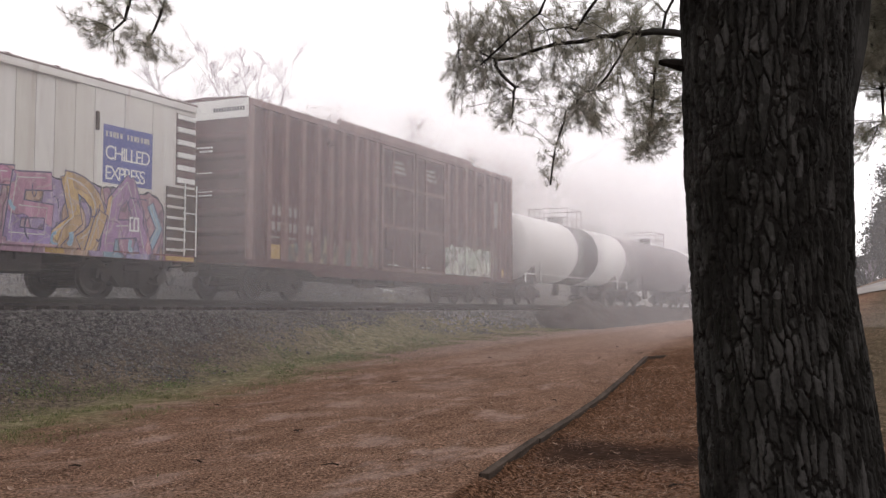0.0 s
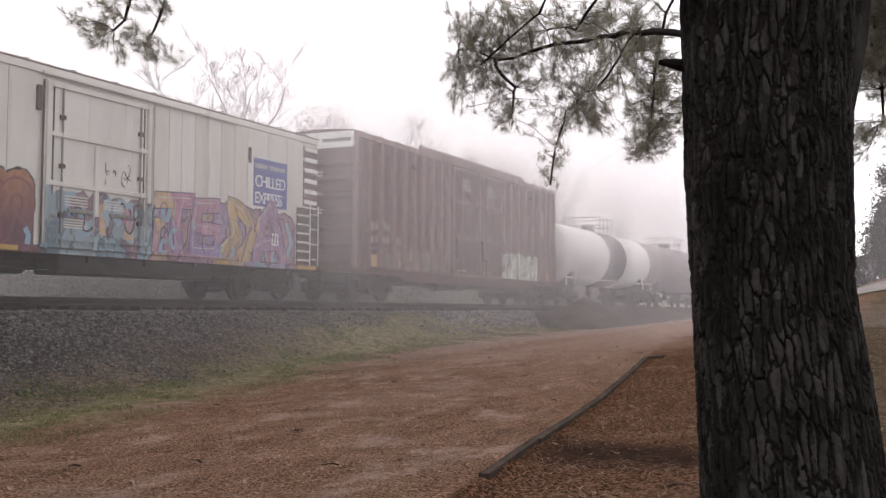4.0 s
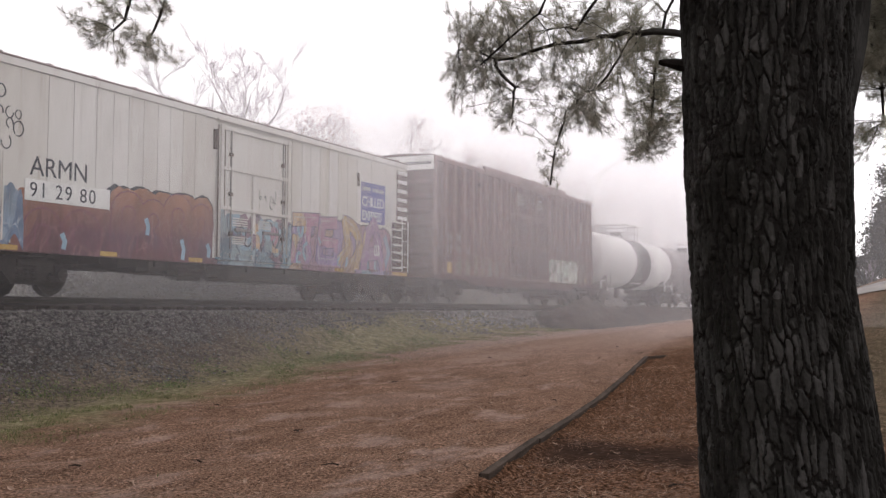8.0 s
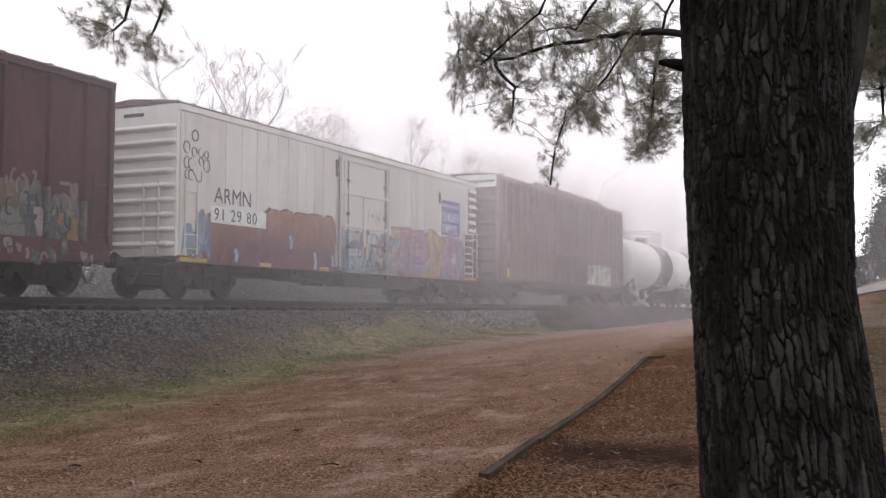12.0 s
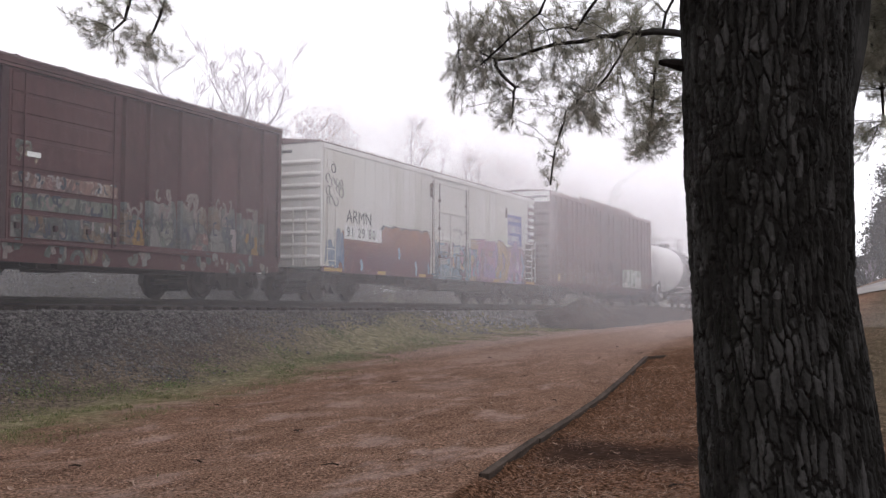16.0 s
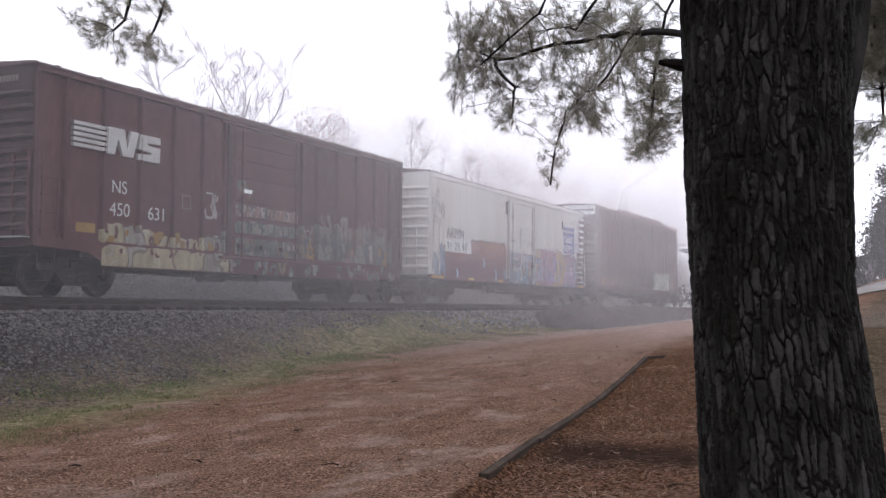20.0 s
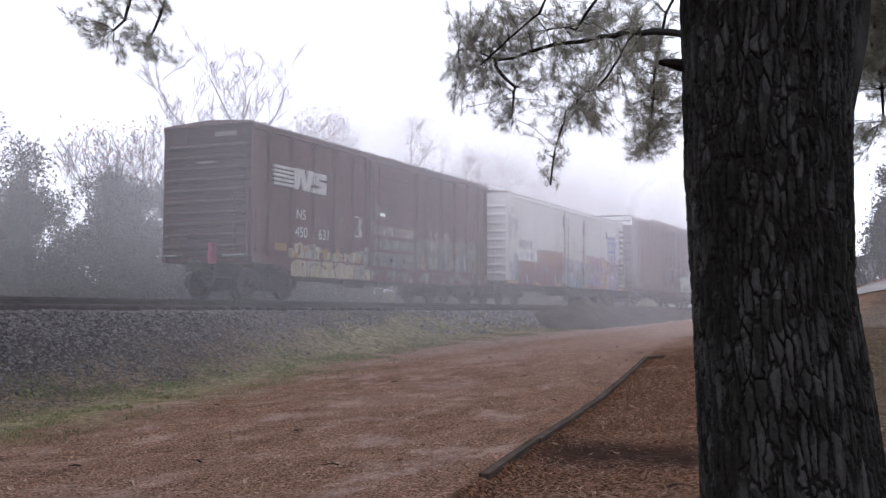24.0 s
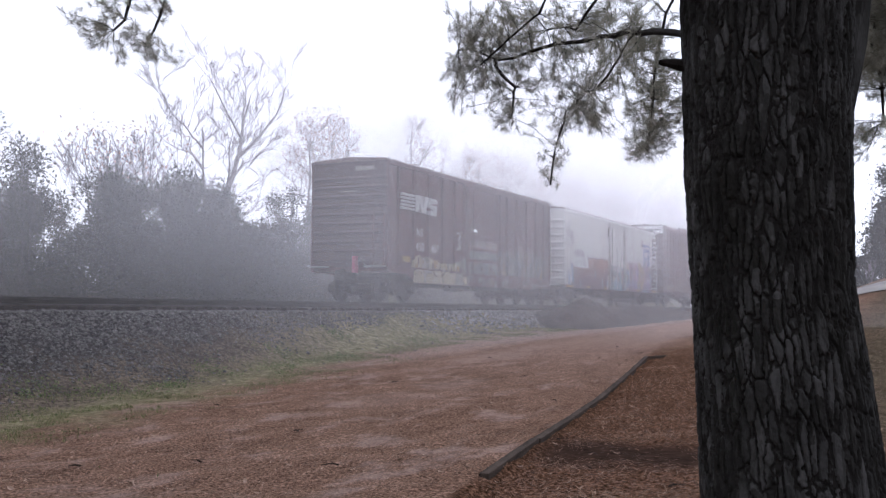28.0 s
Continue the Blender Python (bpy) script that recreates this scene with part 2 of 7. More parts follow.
def part(name, bm, material, parent, label="", m=None, smooth=False):
    me = bm if isinstance(bm, bpy.types.Mesh) else mesh_of(name, bm, material, smooth)
    ob = new(name, me)
    ob.parent = parent
    if m is not None:
        ob.matrix_basis = m
    if label:
        ob["label"] = label
    return ob


def np_mesh(name, verts, faces, material, smooth=False):
    """Fast mesh out of arrays; faces all of one length."""
    me = bpy.data.meshes.new(name)
    k = faces.shape[1]
    me.vertices.add(len(verts)), me.loops.add(faces.size), me.polygons.add(len(faces))
    me.vertices.foreach_set("co", np.asarray(verts, np.float32).ravel())
    me.loops.foreach_set("vertex_index", faces.astype(np.int32).ravel())
    me.polygons.foreach_set("loop_start", np.arange(len(faces), dtype=np.int32) * k)
    me.polygons.foreach_set("use_smooth", np.full(len(faces), smooth))
    me.update(calc_edges=True)
    me.validate()
    me.materials.append(material)
    return me


def empty(name, label, category, group="", m=None, kind=""):
    ob = tagged(new(name), label, category, group, kind)
    if m is not None:
        ob.matrix_basis = m
    return ob


# ------------------------------------------------------------------ ground
def smooth01(v):
    v = np.clip(v, 0, 1)
    return v * v * (3 - 2 * v)


def height(x, y):
    """Height of the ground: path, embankment of the track, hill on the near side."""
    x, y = np.asarray(x, float), np.asarray(y, float)
    base = np.interp(x, [-50, 8, 16, 28, 45, 63, 100, 3000], [-0.15, 0, 0.15, 0.6, 0.9, 1.22, 1.35, 1.35])
    lower = 0.1 * smooth01((edge_line(x) - 0.05 - y) / 0.16) * smooth01((25 - x) / 3)
    hill = smooth01((9 - y) / 8) * np.interp(x, [15, 21, 30, 45, 54, 62, 80, 200], [0, 0.17, 0.62, 1.5, 2.1, 2.5, 2.7, 2.7]) + smooth01((-4 - y) / 30) * 2.5
    near = base + hill - lower
    bank = np.clip(1.43 - (15.2 - y) * 0.5, -9, 1.43)
    soft = np.maximum(near, bank) + 0.06 * np.exp(-((near - bank) / 0.25) ** 2)
    far = 1.43 - smooth01((y - 20.5) / 3.5) * 0.8
    z = np.where(y > 17, np.minimum(far, 1.43), np.minimum(soft, np.maximum(1.43, near)))
    return z + (2.3 + 3.0 * smooth01((x - 50) / 60)) * smooth01((y - 26) / 16)


def edge_line(x):
    """The timber edging runs a little askew of the track."""
    return 3.78 + (np.asarray(x, float) - 8.8) * 0.15


def path_left(x):
    return np.interp(x, [-20, 5, 8.3, 15, 24, 40, 61, 90, 200], [6.5, 8.4, 9.3, 11.2, 12.3, 12.6, 13.6, 13.8, 13.8])


def ground_mesh():
    xs = np.concatenate([np.linspace(-3000, -40, 8)[:-1], np.linspace(-40, 0, 30)[:-1], np.linspace(0, 40, 180)[:-1],
                         np.linspace(40, 110, 140)[:-1], np.linspace(110, 200, 30)[:-1], np.linspace(200, 3000, 10)])
    ys = np.concatenate([np.linspace(-3000, -40, 8)[:-1], np.linspace(-40, -4, 24)[:-1], np.linspace(-4, 26, 170)[:-1],
                         np.linspace(26, 60, 16)[:-1], np.linspace(60, 3000, 10)])
    X, Y = np.meshgrid(xs, ys, indexing="ij")
    Z = height(X, Y)
    rough = np.array([noise.noise((x * 0.9, y * 0.9, 0)) * 0.5 + noise.noise((x * 2.6, y * 2.6, 5)) * 0.3 for x, y in zip(X.ravel(), Y.ravel())]).reshape(X.shape)
    Z = Z + rough * 0.07 * (np.abs(Y) < 60)
    nx, ny = X.shape
    i = np.arange(nx * ny).reshape(nx, ny)
    F = np.stack([i[:-1, :-1], i[1:, :-1], i[1:, 1:], i[:-1, 1:]], -1).reshape(-1, 4)
    return np.stack([X, Y, Z], -1).reshape(-1, 3), F, (xs, ys)


def ground_material():
    m, n, l, p = node_mat("path_grass_and_ballast_ground")
    co = n.new("ShaderNodeTexCoord").outputs["Object"]
    sep = n.new("ShaderNodeSeparateXYZ")
    l.new(co, sep.inputs[0])

    def math_(op, a, b=None, c=None):
        k = n.new("ShaderNodeMath")
        k.operation = op
        for s, v in zip(k.inputs, (a, b, c)):
            if v is None:
                continue
            if isinstance(v, (int, float)):
                s.default_value = v
            else:
                l.new(v, s)
        return k.outputs[0]

    def zone(lo, hi, v):
        r = n.new("ShaderNodeMapRange")
        r.interpolation_type = "SMOOTHSTEP"
        r.inputs[1].default_value, r.inputs[2].default_value = lo, hi
        l.new(v, r.inputs[0])
        return r.outputs[0]

    def mix(f, a, b):
        k = n.new("ShaderNodeMix")
        k.data_type = "RGBA"
        l.new(f, k.inputs[0]), l.new(a, k.inputs[6]), l.new(b, k.inputs[7])
        return k.outputs[2]

    def grain(scale, stops, detail=8, rough=0.7, st=(1, 1, 1)):
        q = noise_node(n, l, co, scale, detail, rough, st)
        r = ramp(n, stops)
        l.new(q.outputs[0], r.inputs[0])
        return r.outputs[0], q.outputs[0]

    straw_fine, hs = grain(34, [(0.37, (0.024, 0.014, 0.0095)), (0.5, (0.114, 0.07, 0.048)), (0.63, (0.31, 0.197, 0.14))])
    straw_wide, _ = grain(1.3, [(0.36, (0.58, 0.57, 0.57)), (0.5, (1.0, 0.98, 0.97)), (0.63, (1.32, 1.36, 1.42))], 8, 0.78, (0.55, 1.2, 1))
    sm = n.new("ShaderNodeMix")
    sm.data_type, sm.blend_type = "RGBA", "MULTIPLY"
    sm.inputs[0].default_value = 0.8
    l.new(straw_fine, sm.inputs[6]), l.new(straw_wide, sm.inputs[7])
    straw = sm.outputs[2]
    dirt, _ = grain(9, [(0.3, (0.17, 0.123, 0.105)), (0.7, (0.38, 0.285, 0.247))])
    grass, _ = grain(7, [(0.3, (0.04, 0.038, 0.02)), (0.5, (0.135, 0.122, 0.07)), (0.7, (0.25, 0.215, 0.14))])
    rock, _ = grain(22, [(0.3, (0.012, 0.011, 0.011)), (0.6, (0.045, 0.041, 0.041)), (0.75, (0.085, 0.08, 0.08))])
    wob = noise_node(n, l, co, 0.7, 5, 0.65).outputs[0]
    wob2 = noise_node(n, l, co, 0.25, 4, 0.6).outputs[0]
    # left edge of the path as a straight line with a bend
    x, y = sep.outputs[0], sep.outputs[1]
    edge = math_("MINIMUM", math_("MULTIPLY_ADD", x, 0.2, 8.0), math_("MULTIPLY_ADD", x, 0.03, 11.8))
    side = math_("SUBTRACT", y, edge)
    grassy = zone(-0.9, 0.9, math_("ADD", side, math_("MULTIPLY_ADD", wob, 3.4, -1.7)))
    # worn wheel tracks
    rut = math_("ABSOLUTE", math_("ADD", side, 3.1))
    worn = math_("MULTIPLY", math_("MULTIPLY", zone(11, 17, x), zone(1.6, 0.2, math_("ADD", rut, math_("MULTIPLY_ADD", wob, 2.2, -1.1)))), zone(0.4, 0.62, wob2))
    far_dirt = math_("MULTIPLY", zone(13, 38, x), zone(-7.5, -5.5, side))
    bare = noise_node(n, l, co, 1.1, 6, 0.7, (0.5, 1.1, 1)).outputs[0]
    worn = math_("MAXIMUM", worn, math_("MULTIPLY", math_("MULTIPLY", zone(0.5, 0.66, bare), zone(-8.5, -5.5, side)), 0.9))
    worn = math_("MAXIMUM", math_("MULTIPLY", worn, 0.55), math_("MULTIPLY", far_dirt, 0.75))
    c = mix(worn, straw, dirt)
    c = mix(grassy, c, grass)
    # darker straw right of the edging: the pine crown's shade put into colour
    crown_shade, _ = grain(26, [(0.37, (0.01, 0.0056, 0.0036)), (0.5, (0.06, 0.032, 0.019)), (0.64, (0.2, 0.112, 0.07))])
    c = mix(math_("MULTIPLY", zone(27, 22, x), zone(0.06, -0.06, math_("SUBTRACT", y, math_("MULTIPLY_ADD", x, 0.15, 2.46)))), c, crown_shade)
    # dull litter and thin grass over the rise on the near side
    rise, _ = grain(11, [(0.34, (0.016, 0.014, 0.009)), (0.5, (0.06, 0.05, 0.033)), (0.66, (0.14, 0.115, 0.078))])
    c = mix(math_("MULTIPLY", math_("MULTIPLY", zone(2.9, 1.2, math_("ADD", y, math_("MULTIPLY_ADD", wob, 1.6, -0.8))), zone(10, 15, x)), 0.9), c, rise)
    # dark brown band beside the edging
    dark_band = math_("MULTIPLY", zone(1.3, 0.3, math_("ABSOLUTE", math_("ADD", math_("SUBTRACT", x, 11.1), math_("MULTIPLY_ADD", wob, 1.6, -0.8)))), zone(0.1, -0.3, math_("SUBTRACT", y, math_("MULTIPLY_ADD", x, 0.15, 2.4))))
    band_brown, _ = grain(6, [(0.3, (0.012, 0.009, 0.008)), (0.7, (0.05, 0.03, 0.022))])
    c = mix(math_("MULTIPLY", dark_band, 0.95), c, band_brown)
    # leaf mould between the grass and the stones
    mould, _ = grain(14, [(0.34, (0.02, 0.015, 0.012)), (0.5, (0.085, 0.064, 0.052)), (0.66, (0.19, 0.15, 0.125))])
    c = mix(math_("MULTIPLY", math_("MULTIPLY", zone(0.5, 1.9, math_("ADD", side, math_("MULTIPLY_ADD", wob, 3.0, -1.5))), zone(27, 17, x)), 0.85), c, mould)
    # stones from the slope upwards, grass creeping up further on
    climb = math_("MULTIPLY_ADD", zone(10, 26, x), 2.6, 12.7)
    stony = zone(-1.0, 1.2, math_("ADD", math_("SUBTRACT", y, climb), math_("MULTIPLY_ADD", wob, 4.6, -2.3)))
    c = mix(stony, c, rock)
    beyond = zone(20.6, 22.5, y)
    c = mix(beyond, c, grass)
    l.new(c, p.inputs["Base Color"])
    p.inputs["Roughness"].default_value = 1.0
    p.inputs["Specular IOR Level"].default_value = 0.0
    bp = n.new("ShaderNodeBump")
    bp.inputs["Strength"].default_value, bp.inputs["Distance"].default_value = 1.0, 0.04
    l.new(hs, bp.inputs["Height"])
    l.new(bp.outputs[0], p.inputs["Normal"])
    return m


GV, GF, (GX, GY) = ground_mesh()
ground = tagged(new("ground", np_mesh("ground", GV, GF, ground_material(), True)),
                "pine-straw path, rough grass verge and stony railway bank", "ground", kind="structure")
GZ = GV[:, 2].reshape(len(GX), len(GY))


def ground_z(x, y):
    """Height of the built ground sheet at arrays x, y."""
    x, y = np.atleast_1d(x), np.atleast_1d(y)
    i = np.clip(np.searchsorted(GX, x) - 1, 0, len(GX) - 2)
    j = np.clip(np.searchsorted(GY, y) - 1, 0, len(GY) - 2)
    u = (x - GX[i]) / (GX[i + 1] - GX[i])
    v = (y - GY[j]) / (GY[j + 1] - GY[j])
    return (GZ[i, j] * (1 - u) + GZ[i + 1, j] * u) * (1 - v) + (GZ[i, j + 1] * (1 - u) + GZ[i + 1, j + 1] * u) * v



# ------------------------------------------------------------------ track
def rail_track():
    track = empty("railway_track", "single railway track with rusty rails on dark timber ties", "railway track", kind="structure")
    prof = [(-0.07, -0.18), (0.07, -0.18), (0.07, -0.165), (0.012, -0.14), (0.012, -0.045), (0.037, -0.035), (0.037, -0.004), (0.03, 0.0),
            (-0.03, 0.0), (-0.037, -0.004), (-0.037, -0.035), (-0.012, -0.045), (-0.012, -0.14), (-0.07, -0.165)]
    for side in (-0.755, 0.755):
        bm = bmesh.new()
        prism(bm, prof, -60, 260, "x")
        part("rail", bm, UNDER, track, "rusty steel rail", pose(0, MID + side, RAIL))
    bm = bmesh.new()
    bbox(bm, -0.115, 0.115, -1.3, 1.3, -0.17, 0.0, 0.012)
    tie = mesh_of("tie", bm, TIE)
    for i in range(190):
        part("tie", tie, TIE, track, "", pose(-6 + i * 0.53 + random.uniform(-0.03, 0.03), MID + random.uniform(-0.05, 0.05), RAIL - 0.185, 0, 0, random.uniform(-1, 1)))
    bm = bmesh.new()
    bbox(bm, -0.09, 0.09, -0.17, 0.17, 0, 0.02, 0.004)
    plate = mesh_of("tie_plate", bm, RUSTY)
    for i in range(100):
        part("tie_plate", plate, RUSTY, track, "", pose(5 + i * 0.53, MID - 0.755, RAIL - 0.2))
    return track


rail_track()

# ------------------------------------------------------------------ freight cars
SIDE = -1.45            # near side of a car body, in its own space


def ladder(car, x0, x1, z0, z1, rungs, material, y, group_label=""):
    """Ladder on the near side, in the plane y: two rails and round rungs."""
    bm = bmesh.new()
    for x in (x0, x1):
        bbox(bm, x - 0.02, x + 0.02, y - 0.05, y - 0.03, z0, z1, 0.004)
    lad = part("ladder", bm, material, car, group_label)
    for i in range(rungs):
        bm = bmesh.new()
        z = z0 + (i + 0.4) * (z1 - z0) / rungs
        path_tube(bm, [(x0, y + 0.02, z), (x0, y - 0.045, z), (x1, y - 0.045, z), (x1, y + 0.02, z)], 0.013)
        part("rung", bm, material, lad)
    return lad


def end_ladder(car, xe, out, y0, y1, z0, z1, rungs, material):
    """Ladder on an end wall at x = xe; out: the side that it faces."""
    bm = bmesh.new()
    for y in (y0, y1):
        bbox(bm, min(xe, xe + out * 0.07), max(xe, xe + out * 0.07), y - 0.02, y + 0.02, z0, z1, 0.004)
    lad = part("ladder", bm, material, car)
    for i in range(rungs):
        bm = bmesh.new()
        z = z0 + (i + 0.4) * (z1 - z0) / rungs
        tube(bm, (xe + out * 0.07, y0, z), (xe + out * 0.07, y1, z), 0.013, None, 6)
        part("rung", bm, material, lad)


WHEEL_MESH = None
FRAME_MESH = None
WHEELS = []


def bogie_meshes():
    global WHEEL_MESH, FRAME_MESH
    bm = bmesh.new()
    lathe(bm, [(0.05, -0.07), (0.11, -0.075), (0.13, -0.045), (0.3, -0.02), (0.355, -0.055), (0.42, -0.055), (0.425, 0.04), (0.455, 0.05),
               (0.455, 0.075), (0.35, 0.075), (0.3, 0.04), (0.13, 0.03), (0.12, 0.09), (0.08, 0.1)], seg=32)
    for k in range(4):
        a = k * math.pi / 2
        bbox(bm, 0.2 * math.cos(a) - 0.02, 0.2 * math.cos(a) + 0.02, -0.05, -0.03, 0.2 * math.sin(a) - 0.02, 0.2 * math.sin(a) + 0.02, 0.004)
    WHEEL_MESH = mesh_of("wheel", bm, UNDER, False)
    bm = bmesh.new()
    # cast side frame with its window openings, bearing adapters and spring nest
    outline = [(-1.08, 0.42), (-1.08, 0.62), (-0.72, 0.66), (-0.42, 0.82), (0.42, 0.82), (0.72, 0.66), (1.08, 0.62), (1.08, 0.42), (0.74, 0.42), (0.62, 0.5),
               (0.36, 0.24), (-0.36, 0.24), (-0.62, 0.5), (-0.74, 0.42)]
    prism(bm, outline, -0.08, 0.08)
    for s in (-1, 1):
        tube(bm, (s * 0.89, -0.16, 0.455), (s * 0.89, 0.05, 0.455), 0.13, 0.13, 16)
        bbox(bm, s * 0.89 - 0.18, s * 0.89 + 0.18, -0.1, 0.1, 0.5, 0.66, 0.02)
    for k in range(3):
        for i in range(5):
            tube(bm, (-0.2 + k * 0.2, -0.1, 0.33 + i * 0.05), (-0.2 + k * 0.2, -0.1, 0.355 + i * 0.05), 0.075, 0.075, 10)
    bbox(bm, -0.26, 0.26, -0.12, 0.1, 0.6, 0.76, 0.02)
    FRAME_MESH = mesh_of("side_frame", bm, UNDER)


bogie_meshes()


def bogie(car, x):
    bm = bmesh.new()
    bbox(bm, -0.22, 0.22, -1.0, 1.0, 0.5, 0.8, 0.03)
    for s in (-1, 1):
        tube(bm, (s * 0.89, -0.8, 0.455), (s * 0.89, 0.8, 0.455), 0.075, None, 12)
        bbox(bm, s * 0.3 - 0.05, s * 0.3 + 0.05, -0.8, 0.8, 0.28, 0.42, 0.02)
    tr = part("bogie", bm, UNDER, car, "grimy four-wheel bogie", pose(x, 0, 0))
    for s in (-1, 1):
        part("side_frame", FRAME_MESH, UNDER, tr, "", pose(0, s * 0.99, 0, 0, 0, 0 if s < 0 else 180))
    for dx in (-0.89, 0.89):
        for s in (-1, 1):
            w = part("wheel", WHEEL_MESH, RUSTY, tr, "", pose(dx, s * 0.76, 0.455, 0, 0, 0 if s < 0 else 180))
            WHEELS.append((w, dx, s))
    return tr


def coupler(car, xe, out, hose=True):
    bm = bmesh.new()
    bbox(bm, min(xe - out * 0.3, xe + out * 0.45), max(xe - out * 0.3, xe + out * 0.45), -0.09, 0.09, 0.78, 0.98, 0.02)
    bbox(bm, min(xe + out * 0.4, xe + out * 0.72), max(xe + out * 0.4, xe + out * 0.72), -0.2, 0.12, 0.72, 1.04, 0.05)
    tube(bm, (xe + out * 0.62, -0.16, 0.7), (xe + out * 0.62, -0.16, 1.08), 0.06, None, 10)
    cp = part("coupler", bm, UNDER, car)
    if hose:
        bm = bmesh.new()
        pts = [(xe + out * (0.1 + 0.5 * k / 8), -0.42 + 0.04 * k / 8, 0.72 - 0.38 * math.sin(math.pi * min(1, k / 7) * 0.85)) for k in range(9)]
        path_tube(bm, pts, 0.03, 8)
        part("air_hose", bm, BLACK, car)
    bm = bmesh.new()
    path_tube(bm, [(xe + out * 0.05, SIDE + 0.05, 0.82), (xe + out * 0.22, SIDE + 0.08, 0.8), (xe + out * 0.22, -0.5, 0.78), (xe + out * 0.4, -0.3, 0.7)], 0.018)
    part("uncoupling_lever", bm, UNDER, car)


def under_gear(car, length, c1, c2, cylinder_x):
    bm = bmesh.new()
    bbox(bm, 0.1, length - 0.1, -0.22, 0.22, 0.62, 1.0, 0.02)
    for x in (c1, c2):
        bbox(bm, x - 0.25, x + 0.25, -1.38, 1.38, 0.8, 1.0, 0.03)
    for k in range(7):
        x = c1 + (k + 1) * (c2 - c1) / 8
        bbox(bm, x - 0.05, x + 0.05, -1.36, 1.36, 0.72, 0.95, 0.01)
    part("underframe", bm, UNDER, car, "grimy steel underframe")
    bm = bmesh.new()
    tube(bm, (cylinder_x, -0.75, 0.62), (cylinder_x + 0.9, -0.75, 0.62), 0.17, None, 14)
    tube(bm, (cylinder_x - 0.3, -0.75, 0.62), (cylinder_x, -0.75, 0.62), 0.06, None, 10)
    part("brake_cylinder", bm, UNDER, car)
    bm = bmesh.new()
    path_tube(bm, [(c1 + 1.4, -0.95, 0.66), (c1 + 3.2, -1.0, 0.55), (c2 - 3.0, -1.0, 0.56), (c2 - 1.4, -0.9, 0.66)], 0.02)
    path_tube(bm, [(cylinder_x + 0.9, -0.8, 0.62), (c2 - 2.0, -0.8, 0.62)], 0.016)
    part("brake_rod", bm, UNDER, car)
    bm = bmesh.new()
    bbox(bm, cylinder_x + 1.6, cylinder_x + 2.0, -1.0, -0.5, 0.5, 0.86, 0.03)
    tube(bm, (cylinder_x + 2.4, -0.9, 0.66), (cylinder_x + 2.4, -0.4, 0.66), 0.16, None, 12)
    part("brake_valve", bm, UNDER, car)


def roof(car, length, eave, peak, material, seams, x0=0.0, overhang=0.04):
    w = 1.45
    prof = [(-w - overhang, eave - 0.06), (-w - overhang, eave - 0.02), (-w + 0.08, eave + 0.02), (0, peak), (w - 0.08, eave + 0.02), (w + overhang, eave - 0.02), (w + overhang, eave - 0.06)]
    bm = bmesh.new()
    prism(bm, prof, x0, x0 + length, "x")
    rf = part("roof", bm, material, car)
    bm = bmesh.new()
    k = (peak - eave) / w
    prism(bm, [(-w, eave + 0.0), (0, peak), (w, eave), (w, eave + 0.025), (0, peak + 0.05), (-w, eave + 0.025)], -0.03, 0.03, "x")
    rib = mesh_of("roof_seam", bm, material)
    for i in range(seams):
        part("roof_seam", rib, material, rf, "", pose(x0 + (i + 0.5) * length / seams, 0, 0))
    return rf


def corrugated_end(car, xe, out, z0, z1, ribs, material, flat_top=0.5, label="", w=1.42):
    """End wall with rounded, tapering horizontal ribs."""
    bm = bmesh.new()
    xi = xe - out * 0.08
    bbox(bm, min(xe, xi), max(xe, xi), -w, w, z0, z1, 0.006)
    wall = part("end_wall", bm, material, car, label)
    step = (z1 - flat_top - z0 - 0.1) / ribs
    bm = bmesh.new()
    n = 8
    for a, b, s in ((-w + 0.04, -w + 0.22, 0), (-w + 0.22, w - 0.22, 1), (w - 0.22, w - 0.04, 2)):
        ra = 0.02 if s == 0 else 1.0
        rb = 0.02 if s == 2 else 1.0
        lo = [bm.verts.new((out * 0.11 * ra * math.sin(math.pi * i / n), a, (i / n - 0.5) * step * 0.5 * (0.7 + 0.3 * ra))) for i in range(n + 1)]
        hi = [bm.verts.new((out * 0.11 * rb * math.sin(math.pi * i / n), b, (i / n - 0.5) * step * 0.5 * (0.7 + 0.3 * rb))) for i in range(n + 1)]
        for i in range(n):
            bm.faces.new((lo[i], lo[i + 1], hi[i + 1], hi[i]))
    rib = mesh_of("end_rib", bm, material, True)
    for i in range(ribs):
        part("end_rib", rib, material, wall, "", pose(xe, 0, z0 + 0.1 + (i + 0.5) * step))
    return wall


def flat_text(body, size, material, name, car, x, z, y, spacing=1.0, label="", weight=0.0):
    cu = bpy.data.curves.new(name, "FONT")
    cu.body, cu.size, cu.extrude, cu.space_character, cu.offset = body, size, 0.002, spacing, size * weight
    tmp = bpy.data.objects.new(name, cu)
    scene.collection.objects.link(tmp)
    bpy.context.view_layer.update()
    me = bpy.data.meshes.new_from_object(tmp.evaluated_get(bpy.context.evaluated_depsgraph_get()))
    bpy.data.objects.remove(tmp)
    me.materials.clear()
    me.materials.append(material)
    return part(name, me, material, car, label, pose(x, y, z, 90, 0, 0))


def plate(name, car, x0, x1, z0, z1, y, material, label=""):
    bm = bmesh.new()
    box(bm, x0, x1, y - 0.004, y + 0.004, z0, z1)
    return part(name, bm, material, car, label)


